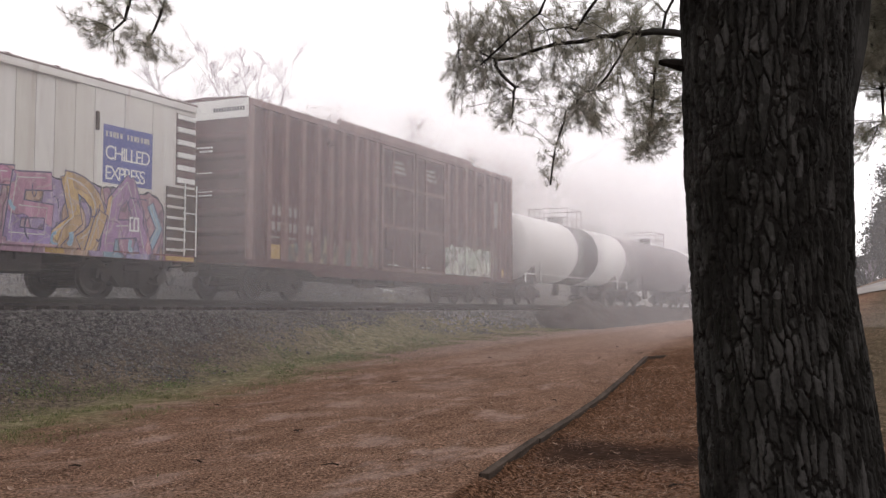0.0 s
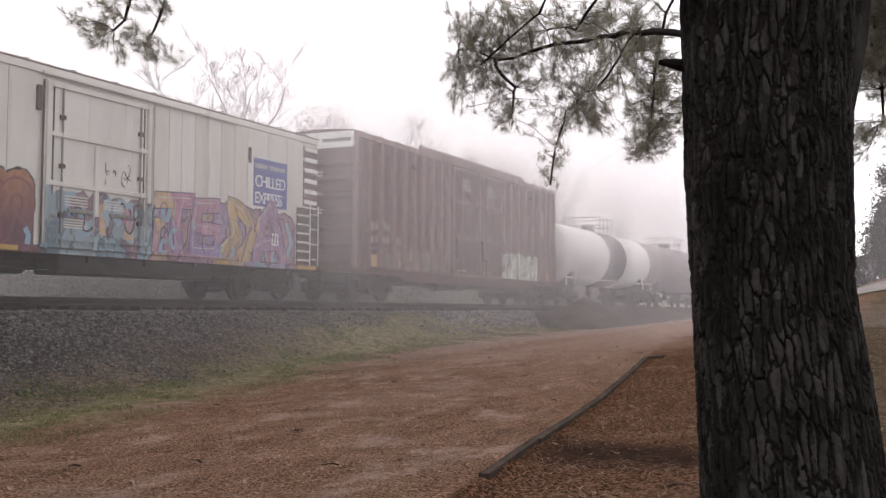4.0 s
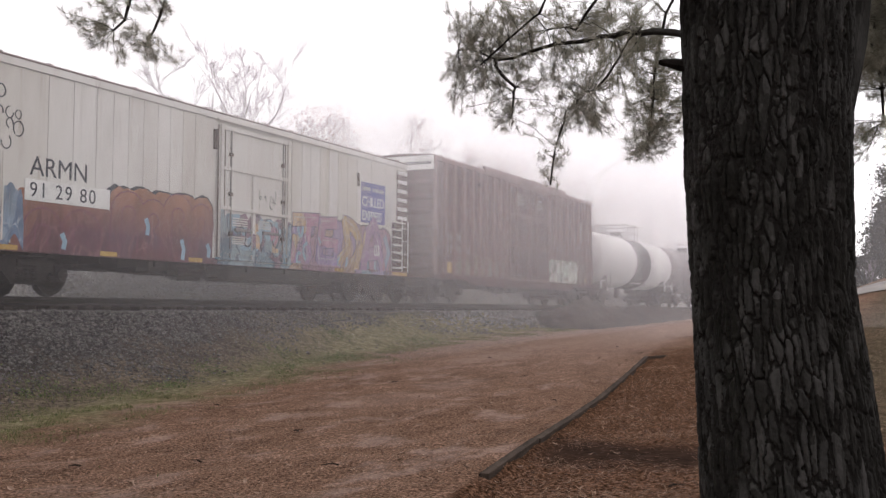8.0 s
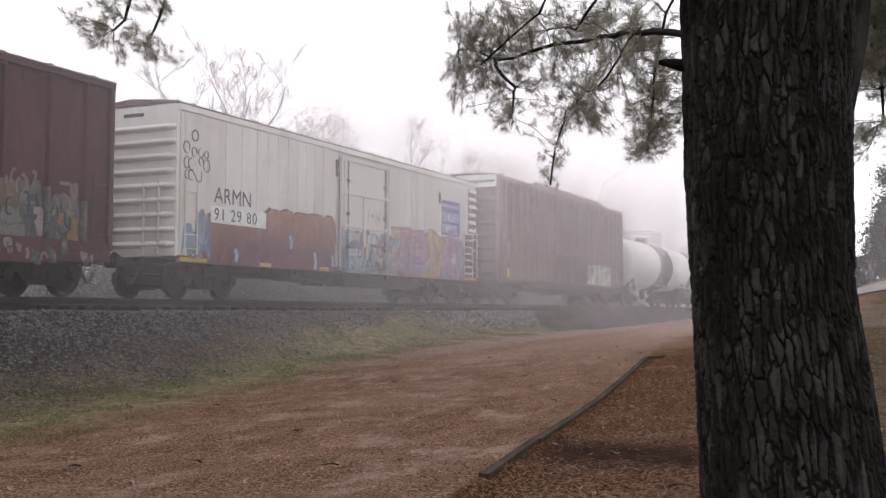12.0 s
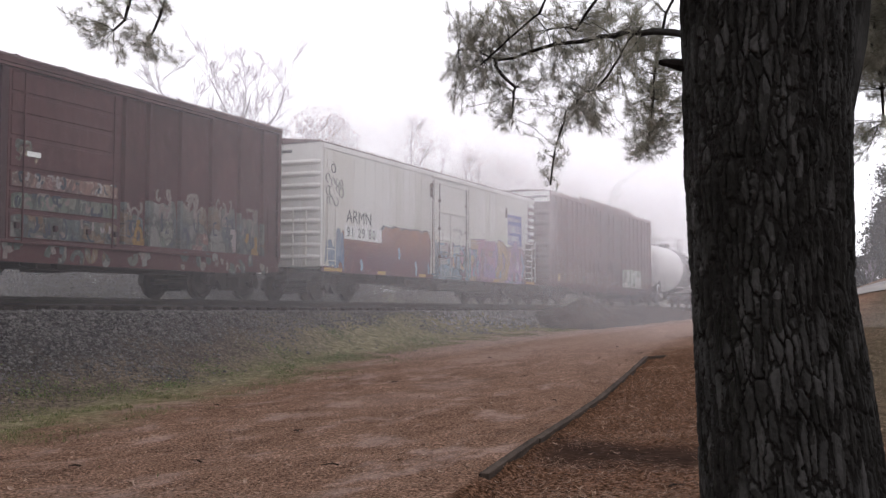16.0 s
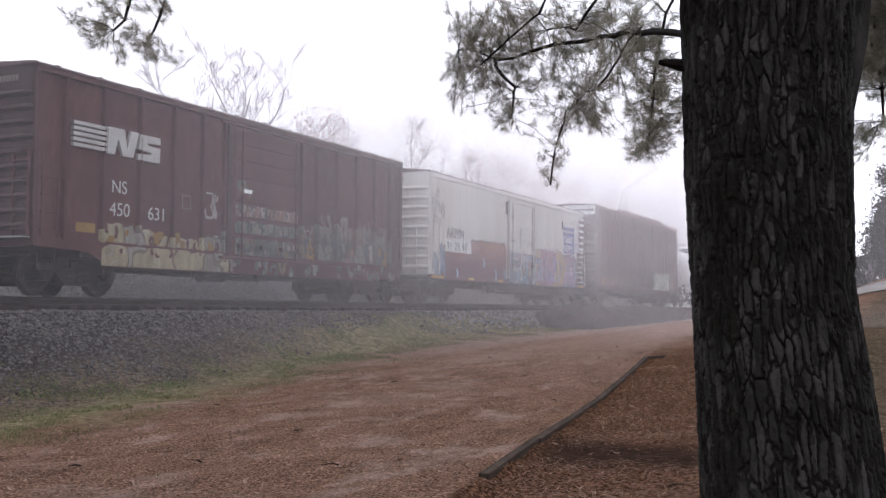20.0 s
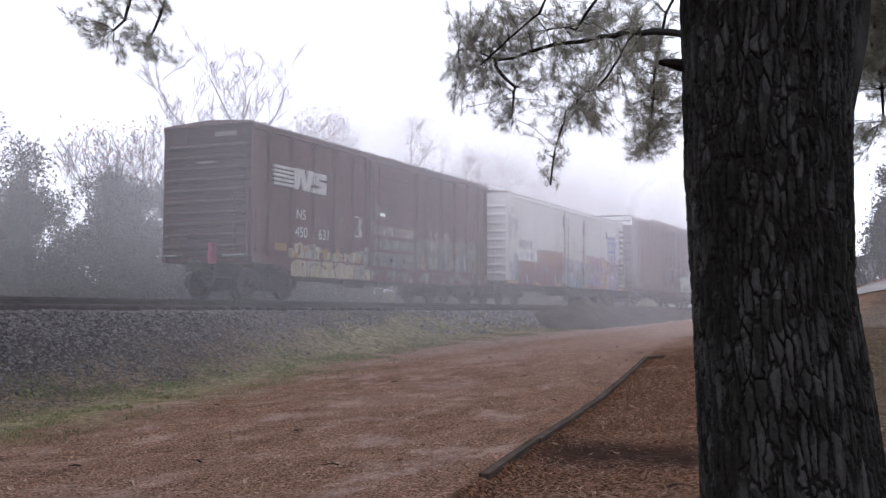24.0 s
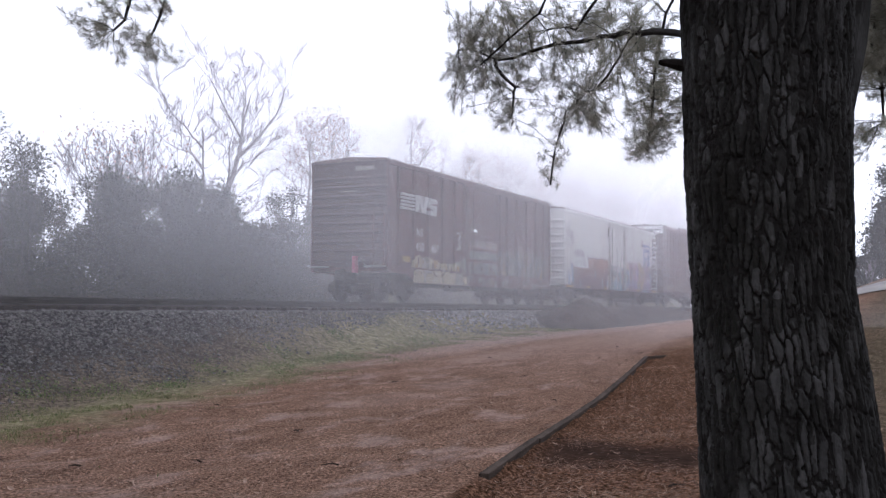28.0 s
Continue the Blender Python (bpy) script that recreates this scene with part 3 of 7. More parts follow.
def bars(name, car, spans, z0, z1, y, material, label=""):
    bm = bmesh.new()
    for a, b in spans:
        box(bm, a, b, y - 0.003, y + 0.003, z0, z1)
    return part(name, bm, material, car, label)


def blob_panel(name, car, x0, x1, z0, z1, y, material, wave=0.12, waves=4, seed=1, label="", bottom_wave=0.0, thick=0.004):
    """A sprayed area with a bulging upper outline."""
    rnd = random.Random(seed)
    k = max(16, int((x1 - x0) * 22))
    count = max(1, int(round(waves)))
    levels = [rnd.uniform(0.0, 1.0) for _ in range(count + 1)]
    cuts = [rnd.uniform(0.25, 1.0) for _ in range(count + 1)]
    top = []
    for i in range(k + 1):
        u = i / k
        q = min(count - 1e-6, u * count)
        a, f = int(q), q - int(q)
        dome = min(1.0, 3.2 * f, 3.2 * (1 - f)) ** 0.6
        e = wave * (levels[a] * 0.5 + 0.5 * (1 - cuts[a] * (1 - dome))) + wave * 0.22 * noise.noise((u * (x1 - x0) * 6 + seed, seed, 0))
        e -= wave * 0.8 * (1 - min(1, 14 * u, 14 * (1 - u)) ** 0.5)
        top.append((x0 + u * (x1 - x0), max(z0 + 0.02, z1 - wave + e)))
    bot = [(x0 + i / k * (x1 - x0), z0 + bottom_wave * noise.noise((i / k * (x1 - x0) * 4, seed, 3))) for i in range(k + 1)]
    bm = bmesh.new()
    for i in range(k):
        vs = [bm.verts.new((p[0], y - thick, p[1])) for p in (bot[i], bot[i + 1], top[i + 1], top[i])]
        bm.faces.new(vs)
    bmesh.ops.remove_doubles(bm, verts=bm.verts[:], dist=0.0005)
    ext = bmesh.ops.extrude_face_region(bm, geom=bm.faces[:])
    for v in ext["geom"]:
        if isinstance(v, bmesh.types.BMVert):
            v.co.y += thick
    return part(name, bm, material, car, label)


def wild_mat(name, cols, ink, light, scale=(1.5, 1.0), width=0.05, seed=0.0, top=None):
    """Layered sprayed shapes: warped fields of colour with dark outlines and thin pale highlights, dirtied and chipped."""
    m, n, l, p = node_mat(name)
    co = n.new("ShaderNodeTexCoord").outputs["Object"]
    mp = n.new("ShaderNodeMapping")
    mp.inputs["Location"].default_value = (seed, 0, seed * 0.7)
    mp.inputs["Scale"].default_value = (scale[0], 0.0, scale[1])
    l.new(co, mp.inputs[0])
    warp = n.new("ShaderNodeTexNoise")
    warp.inputs["Scale"].default_value, warp.inputs["Detail"].default_value = 1.6, 1.5
    l.new(mp.outputs[0], warp.inputs["Vector"])
    mv = n.new("ShaderNodeMix")
    mv.data_type, mv.blend_type = "RGBA", "LINEAR_LIGHT"
    mv.inputs[0].default_value = 0.55
    l.new(mp.outputs[0], mv.inputs[6]), l.new(warp.outputs["Color"], mv.inputs[7])

    def cells(feature, sc):
        v = n.new("ShaderNodeTexVoronoi")
        v.feature = feature
        v.inputs["Scale"].default_value = sc
        l.new(mv.outputs[2], v.inputs["Vector"])
        return v

    v = cells("F1", 1.0)
    sp = n.new("ShaderNodeSeparateColor")
    l.new(v.outputs["Color"], sp.inputs[0])
    r = ramp(n, [(k / len(cols), c) for k, c in enumerate(cols)])
    r.color_ramp.interpolation = "CONSTANT"
    l.new(sp.outputs[0], r.inputs[0])

    def layer(below, mask, colour, amount=1.0):
        k = n.new("ShaderNodeMix")
        k.data_type = "RGBA"
        if amount != 1.0:
            q = n.new("ShaderNodeMath")
            q.operation = "MULTIPLY"
            q.inputs[1].default_value = amount
            l.new(mask, q.inputs[0])
            mask = q.outputs[0]
        l.new(mask, k.inputs[0]), l.new(below, k.inputs[6])
        k.inputs[7].default_value = (*colour, 1)
        return k.outputs[2]

    def edge_mask(sc, wd):
        e = cells("DISTANCE_TO_EDGE", sc)
        q = n.new("ShaderNodeMapRange")
        q.inputs[1].default_value, q.inputs[2].default_value = wd, wd * 0.6
        l.new(e.outputs["Distance"], q.inputs[0])
        return q.outputs[0]

    c = r.outputs[0]
    c = layer(c, edge_mask(2.3, 0.035), light, 0.6)
    c = layer(c, edge_mask(1.0, width), ink, 0.65)
    if top:
        sx = n.new("ShaderNodeSeparateXYZ")
        l.new(co, sx.inputs[0])
        q = n.new("ShaderNodeMapRange")
        q.inputs[1].default_value, q.inputs[2].default_value = top[0], top[1]
        l.new(sx.outputs[2], q.inputs[0])
        c = layer(c, q.outputs[0], top[2], 0.7)
    dirt = noise_node(n, l, co, 5, 6, 0.75, (1, 1, 0.3))
    dd = ramp(n, [(0.32, (0.4, 0.38, 0.37)), (0.62, (1, 1, 1))])
    l.new(dirt.outputs[0], dd.inputs[0])
    mu = n.new("ShaderNodeMix")
    mu.data_type, mu.blend_type = "RGBA", "MULTIPLY"
    mu.inputs[0].default_value = 0.75
    l.new(c, mu.inputs[6]), l.new(dd.outputs[0], mu.inputs[7])
    l.new(mu.outputs[2], p.inputs["Base Color"])
    p.inputs["Roughness"].default_value = 0.65
    return m


def ribbon(bm, pts, width, y):
    """A flat painted stroke along points of (x, z)."""
    k = len(pts)
    last = None
    for i in range(k):
        a, b = pts[max(i - 1, 0)], pts[min(i + 1, k - 1)]
        dx, dz = b[0] - a[0], b[1] - a[1]
        n = math.hypot(dx, dz) or 1.0
        dx, dz = dx / n, dz / n
        push = (-0.3 if i == 0 else 0.3 if i == k - 1 else 0.0) * width
        x, z = pts[i][0] + dx * push, pts[i][1] + dz * push
        pair = [bm.verts.new((x - dz * width / 2, y, z + dx * width / 2)), bm.verts.new((x + dz * width / 2, y, z - dx * width / 2))]
        if last:
            bm.faces.new((last[0], last[1], pair[1], pair[0]))
        last = pair


def bow(cx, cz, rx, rz, a0, a1, n=9):
    return [(cx + rx * math.cos(radians(a0 + (a1 - a0) * i / n)), cz + rz * math.sin(radians(a0 + (a1 - a0) * i / n))) for i in range(n + 1)]


def spray_letter(car, x, z, w, h, strokes, y, fill, width=0.26, shine=None):
    """One sprayed letter: dark contour, coloured body, thin pale highlight. strokes in the unit square."""
    for name, wide, dy, material, lift in (("graffiti_edge", width + 0.06, 0.0, CONTOUR, 0.0), ("graffiti", width, -0.003, fill, 0.0), ("graffiti_shine", 0.025, -0.006, shine or PALE, width * 0.3)):
        bm = bmesh.new()
        for j, st in enumerate(strokes):
            ribbon(bm, [(x + u * w - lift * 0.6, z + v * h + lift * 0.6) for u, v in st], wide, y + dy - 0.0006 * j)
        tagged(part(name, bm, material, car), kind="stuff")


def scrawl(name, car, x0, x1, z0, z1, y, material, count, width, seed, label="", bend=1.0):
    """Loose hand-drawn strokes, each a short wavering curve."""
    rnd = random.Random(seed)
    bm = bmesh.new()
    for k in range(count):
        cx, cz = rnd.uniform(x0, x1), rnd.uniform(z0, z1)
        r = rnd.uniform(0.3, 0.8) * min(0.35, (z1 - z0) * 0.7, (x1 - x0) * 0.6)
        a0 = rnd.uniform(0, 360)
        st = bow(cx, cz, r * rnd.uniform(0.3, 0.8), r, a0, a0 + rnd.uniform(60, 250) * bend, 7)
        ribbon(bm, [(min(x1, max(x0, u)), min(z1, max(z0, v))) for u, v in st], width * rnd.uniform(0.6, 1.3), y - 0.0005 * k)
    return tagged(part(name, bm, material, car, label), kind="stuff")


TRAIN = []
GROUP = "cars of the freight train"

SPRAY_PALE = wild_mat("pale_yellow_spray", [(0.23, 0.205, 0.15), (0.2, 0.19, 0.155), (0.24, 0.2, 0.12), (0.15, 0.14, 0.11)], (0.045, 0.024, 0.022), (0.27, 0.25, 0.22), (0.75, 0.7), 0.035, 3)
SPRAY_MIX = wild_mat("mixed_spray", [(0.04, 0.045, 0.042), (0.075, 0.072, 0.06), (0.1, 0.058, 0.032), (0.05, 0.06, 0.064), (0.12, 0.115, 0.105), (0.045, 0.052, 0.045)], (0.03, 0.025, 0.025), (0.15, 0.145, 0.13), (2.3, 1.7), 0.05, 7, (1.7, 3.0, (0.18, 0.16, 0.145)))
SPRAY_RED = wild_mat("dull_red_spray", [(0.11, 0.034, 0.042), (0.135, 0.044, 0.046), (0.11, 0.038, 0.054), (0.105, 0.042, 0.06), (0.15, 0.056, 0.046), (0.1, 0.03, 0.042)], (0.1, 0.03, 0.045), (0.2, 0.09, 0.1), (0.6, 0.45), 0.018, 1, (1.35, 2.5, (0.42, 0.2, 0.1)))
SPRAY_CANDY = wild_mat("pink_and_mauve_spray", [(0.3, 0.17, 0.24), (0.26, 0.2, 0.32), (0.34, 0.2, 0.24), (0.36, 0.24, 0.17), (0.22, 0.2, 0.33), (0.18, 0.27, 0.34)], (0.035, 0.035, 0.05), (0.42, 0.36, 0.36), (1.35, 0.9), 0.05, 5)
SPRAY_TEAL = wild_mat("teal_spray", [(0.1, 0.17, 0.22), (0.16, 0.25, 0.31), (0.13, 0.12, 0.2), (0.22, 0.29, 0.33), (0.2, 0.12, 0.16)], (0.03, 0.04, 0.06), (0.34, 0.38, 0.4), (1.6, 1.1), 0.05, 2)
SPRAY_BLUE = wild_mat("pale_blue_spray", [(0.12, 0.17, 0.25), (0.18, 0.24, 0.31), (0.1, 0.15, 0.23)], (0.08, 0.12, 0.2), (0.36, 0.4, 0.44), (1.5, 1.0), 0.03, 4)
SPRAY_GREEN = wild_mat("pale_green_spray", [(0.58, 0.62, 0.54), (0.45, 0.52, 0.42), (0.62, 0.62, 0.54), (0.4, 0.47, 0.4)], (0.1, 0.09, 0.08), (0.6, 0.62, 0.56), (1.9, 1.2), 0.1, 9)
SPRAY_RUST = wild_mat("rust_and_cream_spray", [(0.16, 0.11, 0.08), (0.1, 0.07, 0.06), (0.22, 0.17, 0.11), (0.09, 0.1, 0.09)], (0.04, 0.025, 0.023), (0.28, 0.25, 0.2), (2.4, 1.5), 0.08, 11)
FILL_PINK = wild_mat("pink_spray", [(0.38, 0.17, 0.27), (0.42, 0.22, 0.27), (0.45, 0.3, 0.17), (0.3, 0.18, 0.32)], (0.1, 0.06, 0.09), (0.42, 0.36, 0.36), (0.9, 0.75), 0.012, 87)
FILL_ORANGE = wild_mat("orange_spray", [(0.45, 0.26, 0.1), (0.48, 0.33, 0.14), (0.42, 0.2, 0.24), (0.4, 0.27, 0.14)], (0.1, 0.06, 0.09), (0.42, 0.36, 0.36), (0.9, 0.75), 0.012, 88)
FILL_MAUVE = wild_mat("mauve_spray", [(0.24, 0.17, 0.33), (0.38, 0.2, 0.28), (0.4, 0.24, 0.27), (0.2, 0.26, 0.34)], (0.1, 0.06, 0.09), (0.42, 0.36, 0.36), (0.9, 0.75), 0.012, 87)
FILL_SKY = surface("sky_blue_spray", (0.16, 0.25, 0.33), (0.26, 0.36, 0.42), None, 0.65, 0, 1.1, 9, 0.02)
CONTOUR = surface("blue_black_spray", (0.05, 0.05, 0.09), (0.1, 0.09, 0.14), None, 0.65, 0, 1.1, 9, 0.02)
PLUM = surface("plum_spray_contour", (0.09, 0.03, 0.05), (0.15, 0.055, 0.08), None, 0.65, 0, 1.1, 9, 0.02)
SPRAY_ROSE = wild_mat("faded_rose_spray", [(0.12, 0.06, 0.055), (0.15, 0.08, 0.065), (0.18, 0.12, 0.09), (0.1, 0.055, 0.05)], (0.05, 0.028, 0.028), (0.26, 0.23, 0.2), (2.2, 1.6), 0.04, 13)
SPRAY_MOSS = wild_mat("faded_moss_spray", [(0.06, 0.07, 0.05), (0.08, 0.095, 0.075), (0.05, 0.055, 0.05), (0.11, 0.11, 0.09)], (0.03, 0.028, 0.026), (0.2, 0.2, 0.17), (2.6, 1.7), 0.05, 17)
INK = surface("dark_spray_ink", (0.02, 0.022, 0.03), (0.04, 0.045, 0.06), None, 0.6, 0, 2, 10, 0.0)


def red_boxcar():
    """The last car: oxide red with outside posts and a plug door."""
    L = 15.6
    car = empty("boxcar", "oxide-red boxcar with outside posts and sprayed lettering", "boxcar", GROUP)
    bm = bmesh.new()
    bbox(bm, 0.1, L - 0.1, -1.37, 1.37, 1.0, 4.58, 0.01)
    part("body", bm, OXIDE, car)
    roof(car, L, 4.68, 4.79, RUST_ROOF, 13)
    # the near end's shade is put into its darker paint, along with grime
    corrugated_end(car, 0.0, -1, 1.15, 4.66, 10, OXIDE_DARK, 0.45, "dark grimy red end wall with rounded ribs, its shade in the paint")
    corrugated_end(car, L, 1, 1.15, 4.66, 10, OXIDE, 0.45)
    bm = bmesh.new()
    for y0, y1 in ((-1.47, -1.36), (1.36, 1.47)):
        bbox(bm, 0.0, L, y0, y1, 4.5, 4.64, 0.01)
    part("top_chord", bm, OXIDE, car)
    bm = bmesh.new()
    for s in (-1, 1):
        poly = [(0.05, 1.0), (1.5, 0.95), (2.2, 0.66), (L - 2.2, 0.66), (L - 1.5, 0.72), (L - 0.05, 0.75), (L - 0.05, 1.16), (0.05, 1.2)]
        prism(bm, poly, min(s * 1.39, s * 1.43), max(s * 1.39, s * 1.43))
    part("side_sill", bm, OXIDE, car)
    bm = bmesh.new()
    prism(bm, [(-0.06, -1.37), (-0.03, -1.46), (0.03, -1.46), (0.06, -1.37)], 1.16, 4.5, "z")
    post = mesh_of("side_post", bm, OXIDE)
    for x in (0.82, 1.92, 3.05, 4.2, 5.25, 6.1, 9.62, 10.4, 11.5, 12.65, 13.8, 14.8):
        part("side_post", post, OXIDE, car, "", pose(x, 0, 0))
        part("side_post", post, OXIDE, car, "", pose(x, 0, 0, 0, 0, 180))
    bm = bmesh.new()
    bbox(bm, 0.0, 0.12, -0.06, 0.06, 1.0, 4.6, 0.015)
    corner = mesh_of("corner_post", bm, OXIDE)
    for x in (0.0, L - 0.12):
        for y0 in (-1.4, 1.4):
            part("corner_post", corner, OXIDE, car, "", pose(x, y0, 0))
    bm = bmesh.new()
    bbox(bm, 6.4, 9.45, -1.44, -1.38, 1.05, 4.42, 0.012)
    door = part("door", bm, OXIDE, car, "sliding door with five horizontal panels")
    for i, (z0, z1) in enumerate(((1.12, 1.62), (1.68, 2.05), (2.11, 2.45), (2.51, 3.05), (3.12, 3.5), (3.57, 3.92), (3.98, 4.36))):
        bm = bmesh.new()
        bbox(bm, 6.46, 9.4, -1.46, -1.43, z0, z1, 0.012)
        part("door_panel", bm, OXIDE, door)
    for x in (6.75, 9.2):
        bm = bmesh.new()
        tube(bm, (x, -1.5, 1.05), (x, -1.5, 4.35), 0.02, None, 8)
        part("lock_bar", bm, OXIDE, door)
    bm = bmesh.new()
    bbox(bm, 5.9, 12.6, -1.5, -1.42, 1.02, 1.08, 0.01)
    bbox(bm, 5.9, 12.6, -1.5, -1.42, 4.42, 4.48, 0.01)
    part("door_track", bm, OXIDE, car)
    # added dark post stands in for the shadow strip in the door pocket
    bm = bmesh.new()
    bbox(bm, 6.2, 6.38, -1.47, -1.38, 1.05, 4.42, 0.012)
    part("door_stop", bm, OXIDE_DARK, car, "dark post painted as the shade in the door pocket")
    for x in (6.62, 7.6, 8.5, 9.3):
        bm = bmesh.new()
        bbox(bm, x - 0.05, x + 0.05, -1.53, -1.46, 1.3, 1.42, 0.01)
        part("rod_bracket", bm, OXIDE_DARK, door)
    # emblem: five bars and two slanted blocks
    y = -1.385
    bm = bmesh.new()
    for k in range(5):
        z = 3.66 - k * 0.115
        prism(bm, [(1.0, z), (1.0, z - 0.075), (1.965, z - 0.075), (1.985, z)], y - 0.075, y)
    prism(bm, [(2.0, 3.68), (2.5, 3.68), (2.58, 3.26), (2.7, 3.68), (2.95, 3.68), (2.78, 3.1), (2.45, 3.1), (2.3, 3.46), (2.2, 3.1), (1.98, 3.1)], y - 0.075, y)
    prism(bm, [(3.0, 3.66), (3.66, 3.66), (3.66, 3.51), (3.25, 3.49), (3.25, 3.44), (3.66, 3.42), (3.64, 3.08), (2.93, 3.08), (2.93, 3.22), (3.35, 3.24), (3.35, 3.29), (2.95, 3.32)], y - 0.075, y)
    part("emblem", bm, PALE, car, "white striped emblem")
    flat_text("NS", 0.4, PALE, "reporting_mark", car, 2.2, 2.28, -1.382, 1.0, "white stencilled letters")
    flat_text("450", 0.42, PALE, "car_number", car, 2.16, 1.78, -1.382, 1.0, "white stencilled number")
    flat_text("631", 0.42, PALE, "car_number", car, 3.36, 1.78, -1.382, 1.0, "white stencilled number")
    plate("yellow_patch", car, 1.2, 1.75, 1.36, 1.56, -1.378, OCHRE, "yellow reflective patch")
    plate("placard", car, 6.86, 7.2, 2.74, 2.84, -1.465, WHITE, "small white placard")
    plate("stencil_box", car, 4.55, 4.86, 2.14, 2.46, -1.376, STENCIL, "white stencilled frame")
    plate("stencil_fill", car, 4.57, 4.84, 2.16, 2.44, -1.381, OXIDE)
    # sprayed lettering: pale letters over sheets, posts and sill, mixed colours further on
    for i, (a, b, z1) in enumerate(((2.0, 2.98, 1.72), (3.12, 4.13, 1.55), (4.27, 5.18, 1.5), (5.32, 6.03, 1.6))):
        blob_panel("graffiti", car, a, b, 1.15, z1, -1.371, SPRAY_PALE, 0.22, 2 if i else 1, 14 + i, "pale yellow sprayed lettering")
        scrawl("graffiti_edge", car, a + 0.08, b - 0.08, 1.2, z1 - 0.12, -1.378, OXIDE, 5 if i else 3, 0.07, 60 + i)
        scrawl("graffiti", car, a + 0.1, b - 0.1, 1.18, 1.45, -1.382, OCHRE, 2, 0.16, 160 + i)
    blob_panel("graffiti", car, 1.9, 6.3, 0.68, 1.15, -1.431, SPRAY_PALE, 0.1, 6, 20, "pale yellow sprayed lettering on the sill")
    scrawl("graffiti_edge", car, 2.2, 6.2, 0.95, 1.14, -1.437, OXIDE, 8, 0.05, 66)

    def over_posts(spots, material, label):
        for x, z1 in spots:
            bm = bmesh.new()
            prism(bm, [(x - 0.064, -1.373), (x - 0.033, -1.4635), (x + 0.033, -1.4635), (x + 0.064, -1.373)], 1.165, z1, "z")
            part("graffiti", bm, material, car, label)

    over_posts(((1.92, 1.45), (3.05, 1.62), (4.2, 1.42), (5.25, 1.48)), SPRAY_PALE, "pale paint over the post")
    over_posts(((6.1, 1.7), (9.62, 2.1), (10.4, 2.2), (11.5, 2.3), (12.65, 2.25), (13.8, 2.2), (14.8, 2.0)), SPRAY_MIX, "faded paint over the post")
    for i, (a, b, z1) in enumerate(((9.69, 10.31, 2.0), (10.48, 11.42, 2.38), (11.58, 12.56, 2.36), (12.74, 13.7, 2.34), (13.9, 14.7, 2.2))):
        blob_panel("graffiti", car, a, b, 1.16, z1, -1.371, SPRAY_MIX, 0.4, 3, 30 + i, "faded many-coloured sprayed lettering")
        scrawl("graffiti_shine", car, a + 0.04, b - 0.1, z1 - 0.5, z1 + 0.12, -1.379, STENCIL, 6, 0.08, 130 + i, "pale sprayed scribble")
        scrawl("graffiti_edge", car, a + 0.05, b - 0.05, 1.25, z1 - 0.3, -1.385, INK, 5, 0.05, 140 + i)
        scrawl("graffiti", car, a + 0.06, b - 0.06, 1.2, 1.7, -1.389, (OCHRE, SPRAY_MOSS, SPRAY_ROSE, FAINT, OCHRE)[i], 3, 0.14, 150 + i)
    scrawl("graffiti", car, 6.4, 15.0, 0.72, 1.08, -1.434, SPRAY_MIX, 22, 0.16, 78, "faded sprayed lettering along the sill")
    scrawl("graffiti_shine", car, 6.4, 15.0, 0.74, 1.02, -1.447, STENCIL, 14, 0.09, 77, "pale strokes along the sill")
    for i, (z0, z1) in enumerate(((1.12, 1.62), (1.68, 2.05), (2.11, 2.45))):
        blob_panel("graffiti", door, 6.5, 9.36, z0 + 0.02, z1 - 0.02, -1.461, (SPRAY_MIX, SPRAY_MOSS, SPRAY_ROSE)[i], 0.05, 6, 50 + i, "faded sprayed lettering")
        scrawl("graffiti_shine", door, 6.7, 9.3, z0 + 0.06, z1 - 0.04, -1.467, (STENCIL, STENCIL, FAINT)[i], (5, 6, 10)[i], 0.06, 90 + i)
        scrawl("graffiti_edge", door, 6.6, 9.3, z0 + 0.05, z1 - 0.05, -1.476, INK, 10, 0.05, 95 + i)
    scrawl("graffiti_shine", door, 8.3, 9.2, 1.38, 1.55, -1.484, FAINT, 4, 0.06, 99)
    scrawl("tag", car, 5.42, 5.98, 2.0, 2.6, -1.374, FAINT, 8, 0.07, 58, "pale sprayed tag")
    scrawl("tag", car, 6.6, 7.15, 2.62, 3.0, -1.464, SPRAY_RUST, 6, 0.08, 59, "faded tag")
    bm = bmesh.new()
    for k in range(8):
        box(bm, -0.012, -0.004, -0.95 + k * 0.09, -0.885 + k * 0.09, 4.33, 4.45)
    part("end_lettering", bm, STENCIL, car, "small faded lettering")
    bm = bmesh.new()
    for k in range(9):
        box(bm, -0.095, -0.087, -0.35 + k * 0.07, -0.3 + k * 0.07, 3.62, 3.67)
    part("end_lettering", bm, STENCIL, car, "small faded lettering")
    end_ladder(car, -0.02, -1, -1.36, -0.95, 1.2, 2.9, 5, OXIDE)
    ladder(car, 0.2, 0.62, 1.2, 2.6, 4, OXIDE, -1.42)
    ladder(car, L - 0.6, L - 0.15, 1.2, 2.6, 4, OXIDE, -1.42)
    bm = bmesh.new()
    bbox(bm, -0.3, -0.02, -0.33, 0.33, 1.14, 1.18, 0.008)
    step = mesh_of("crossover_step", bm, STEEL)
    for y0 in (-1.07, 1.05):
        part("crossover_step", step, STEEL, car, "worn steel end platform", pose(0, y0, 0))
    bm = bmesh.new()
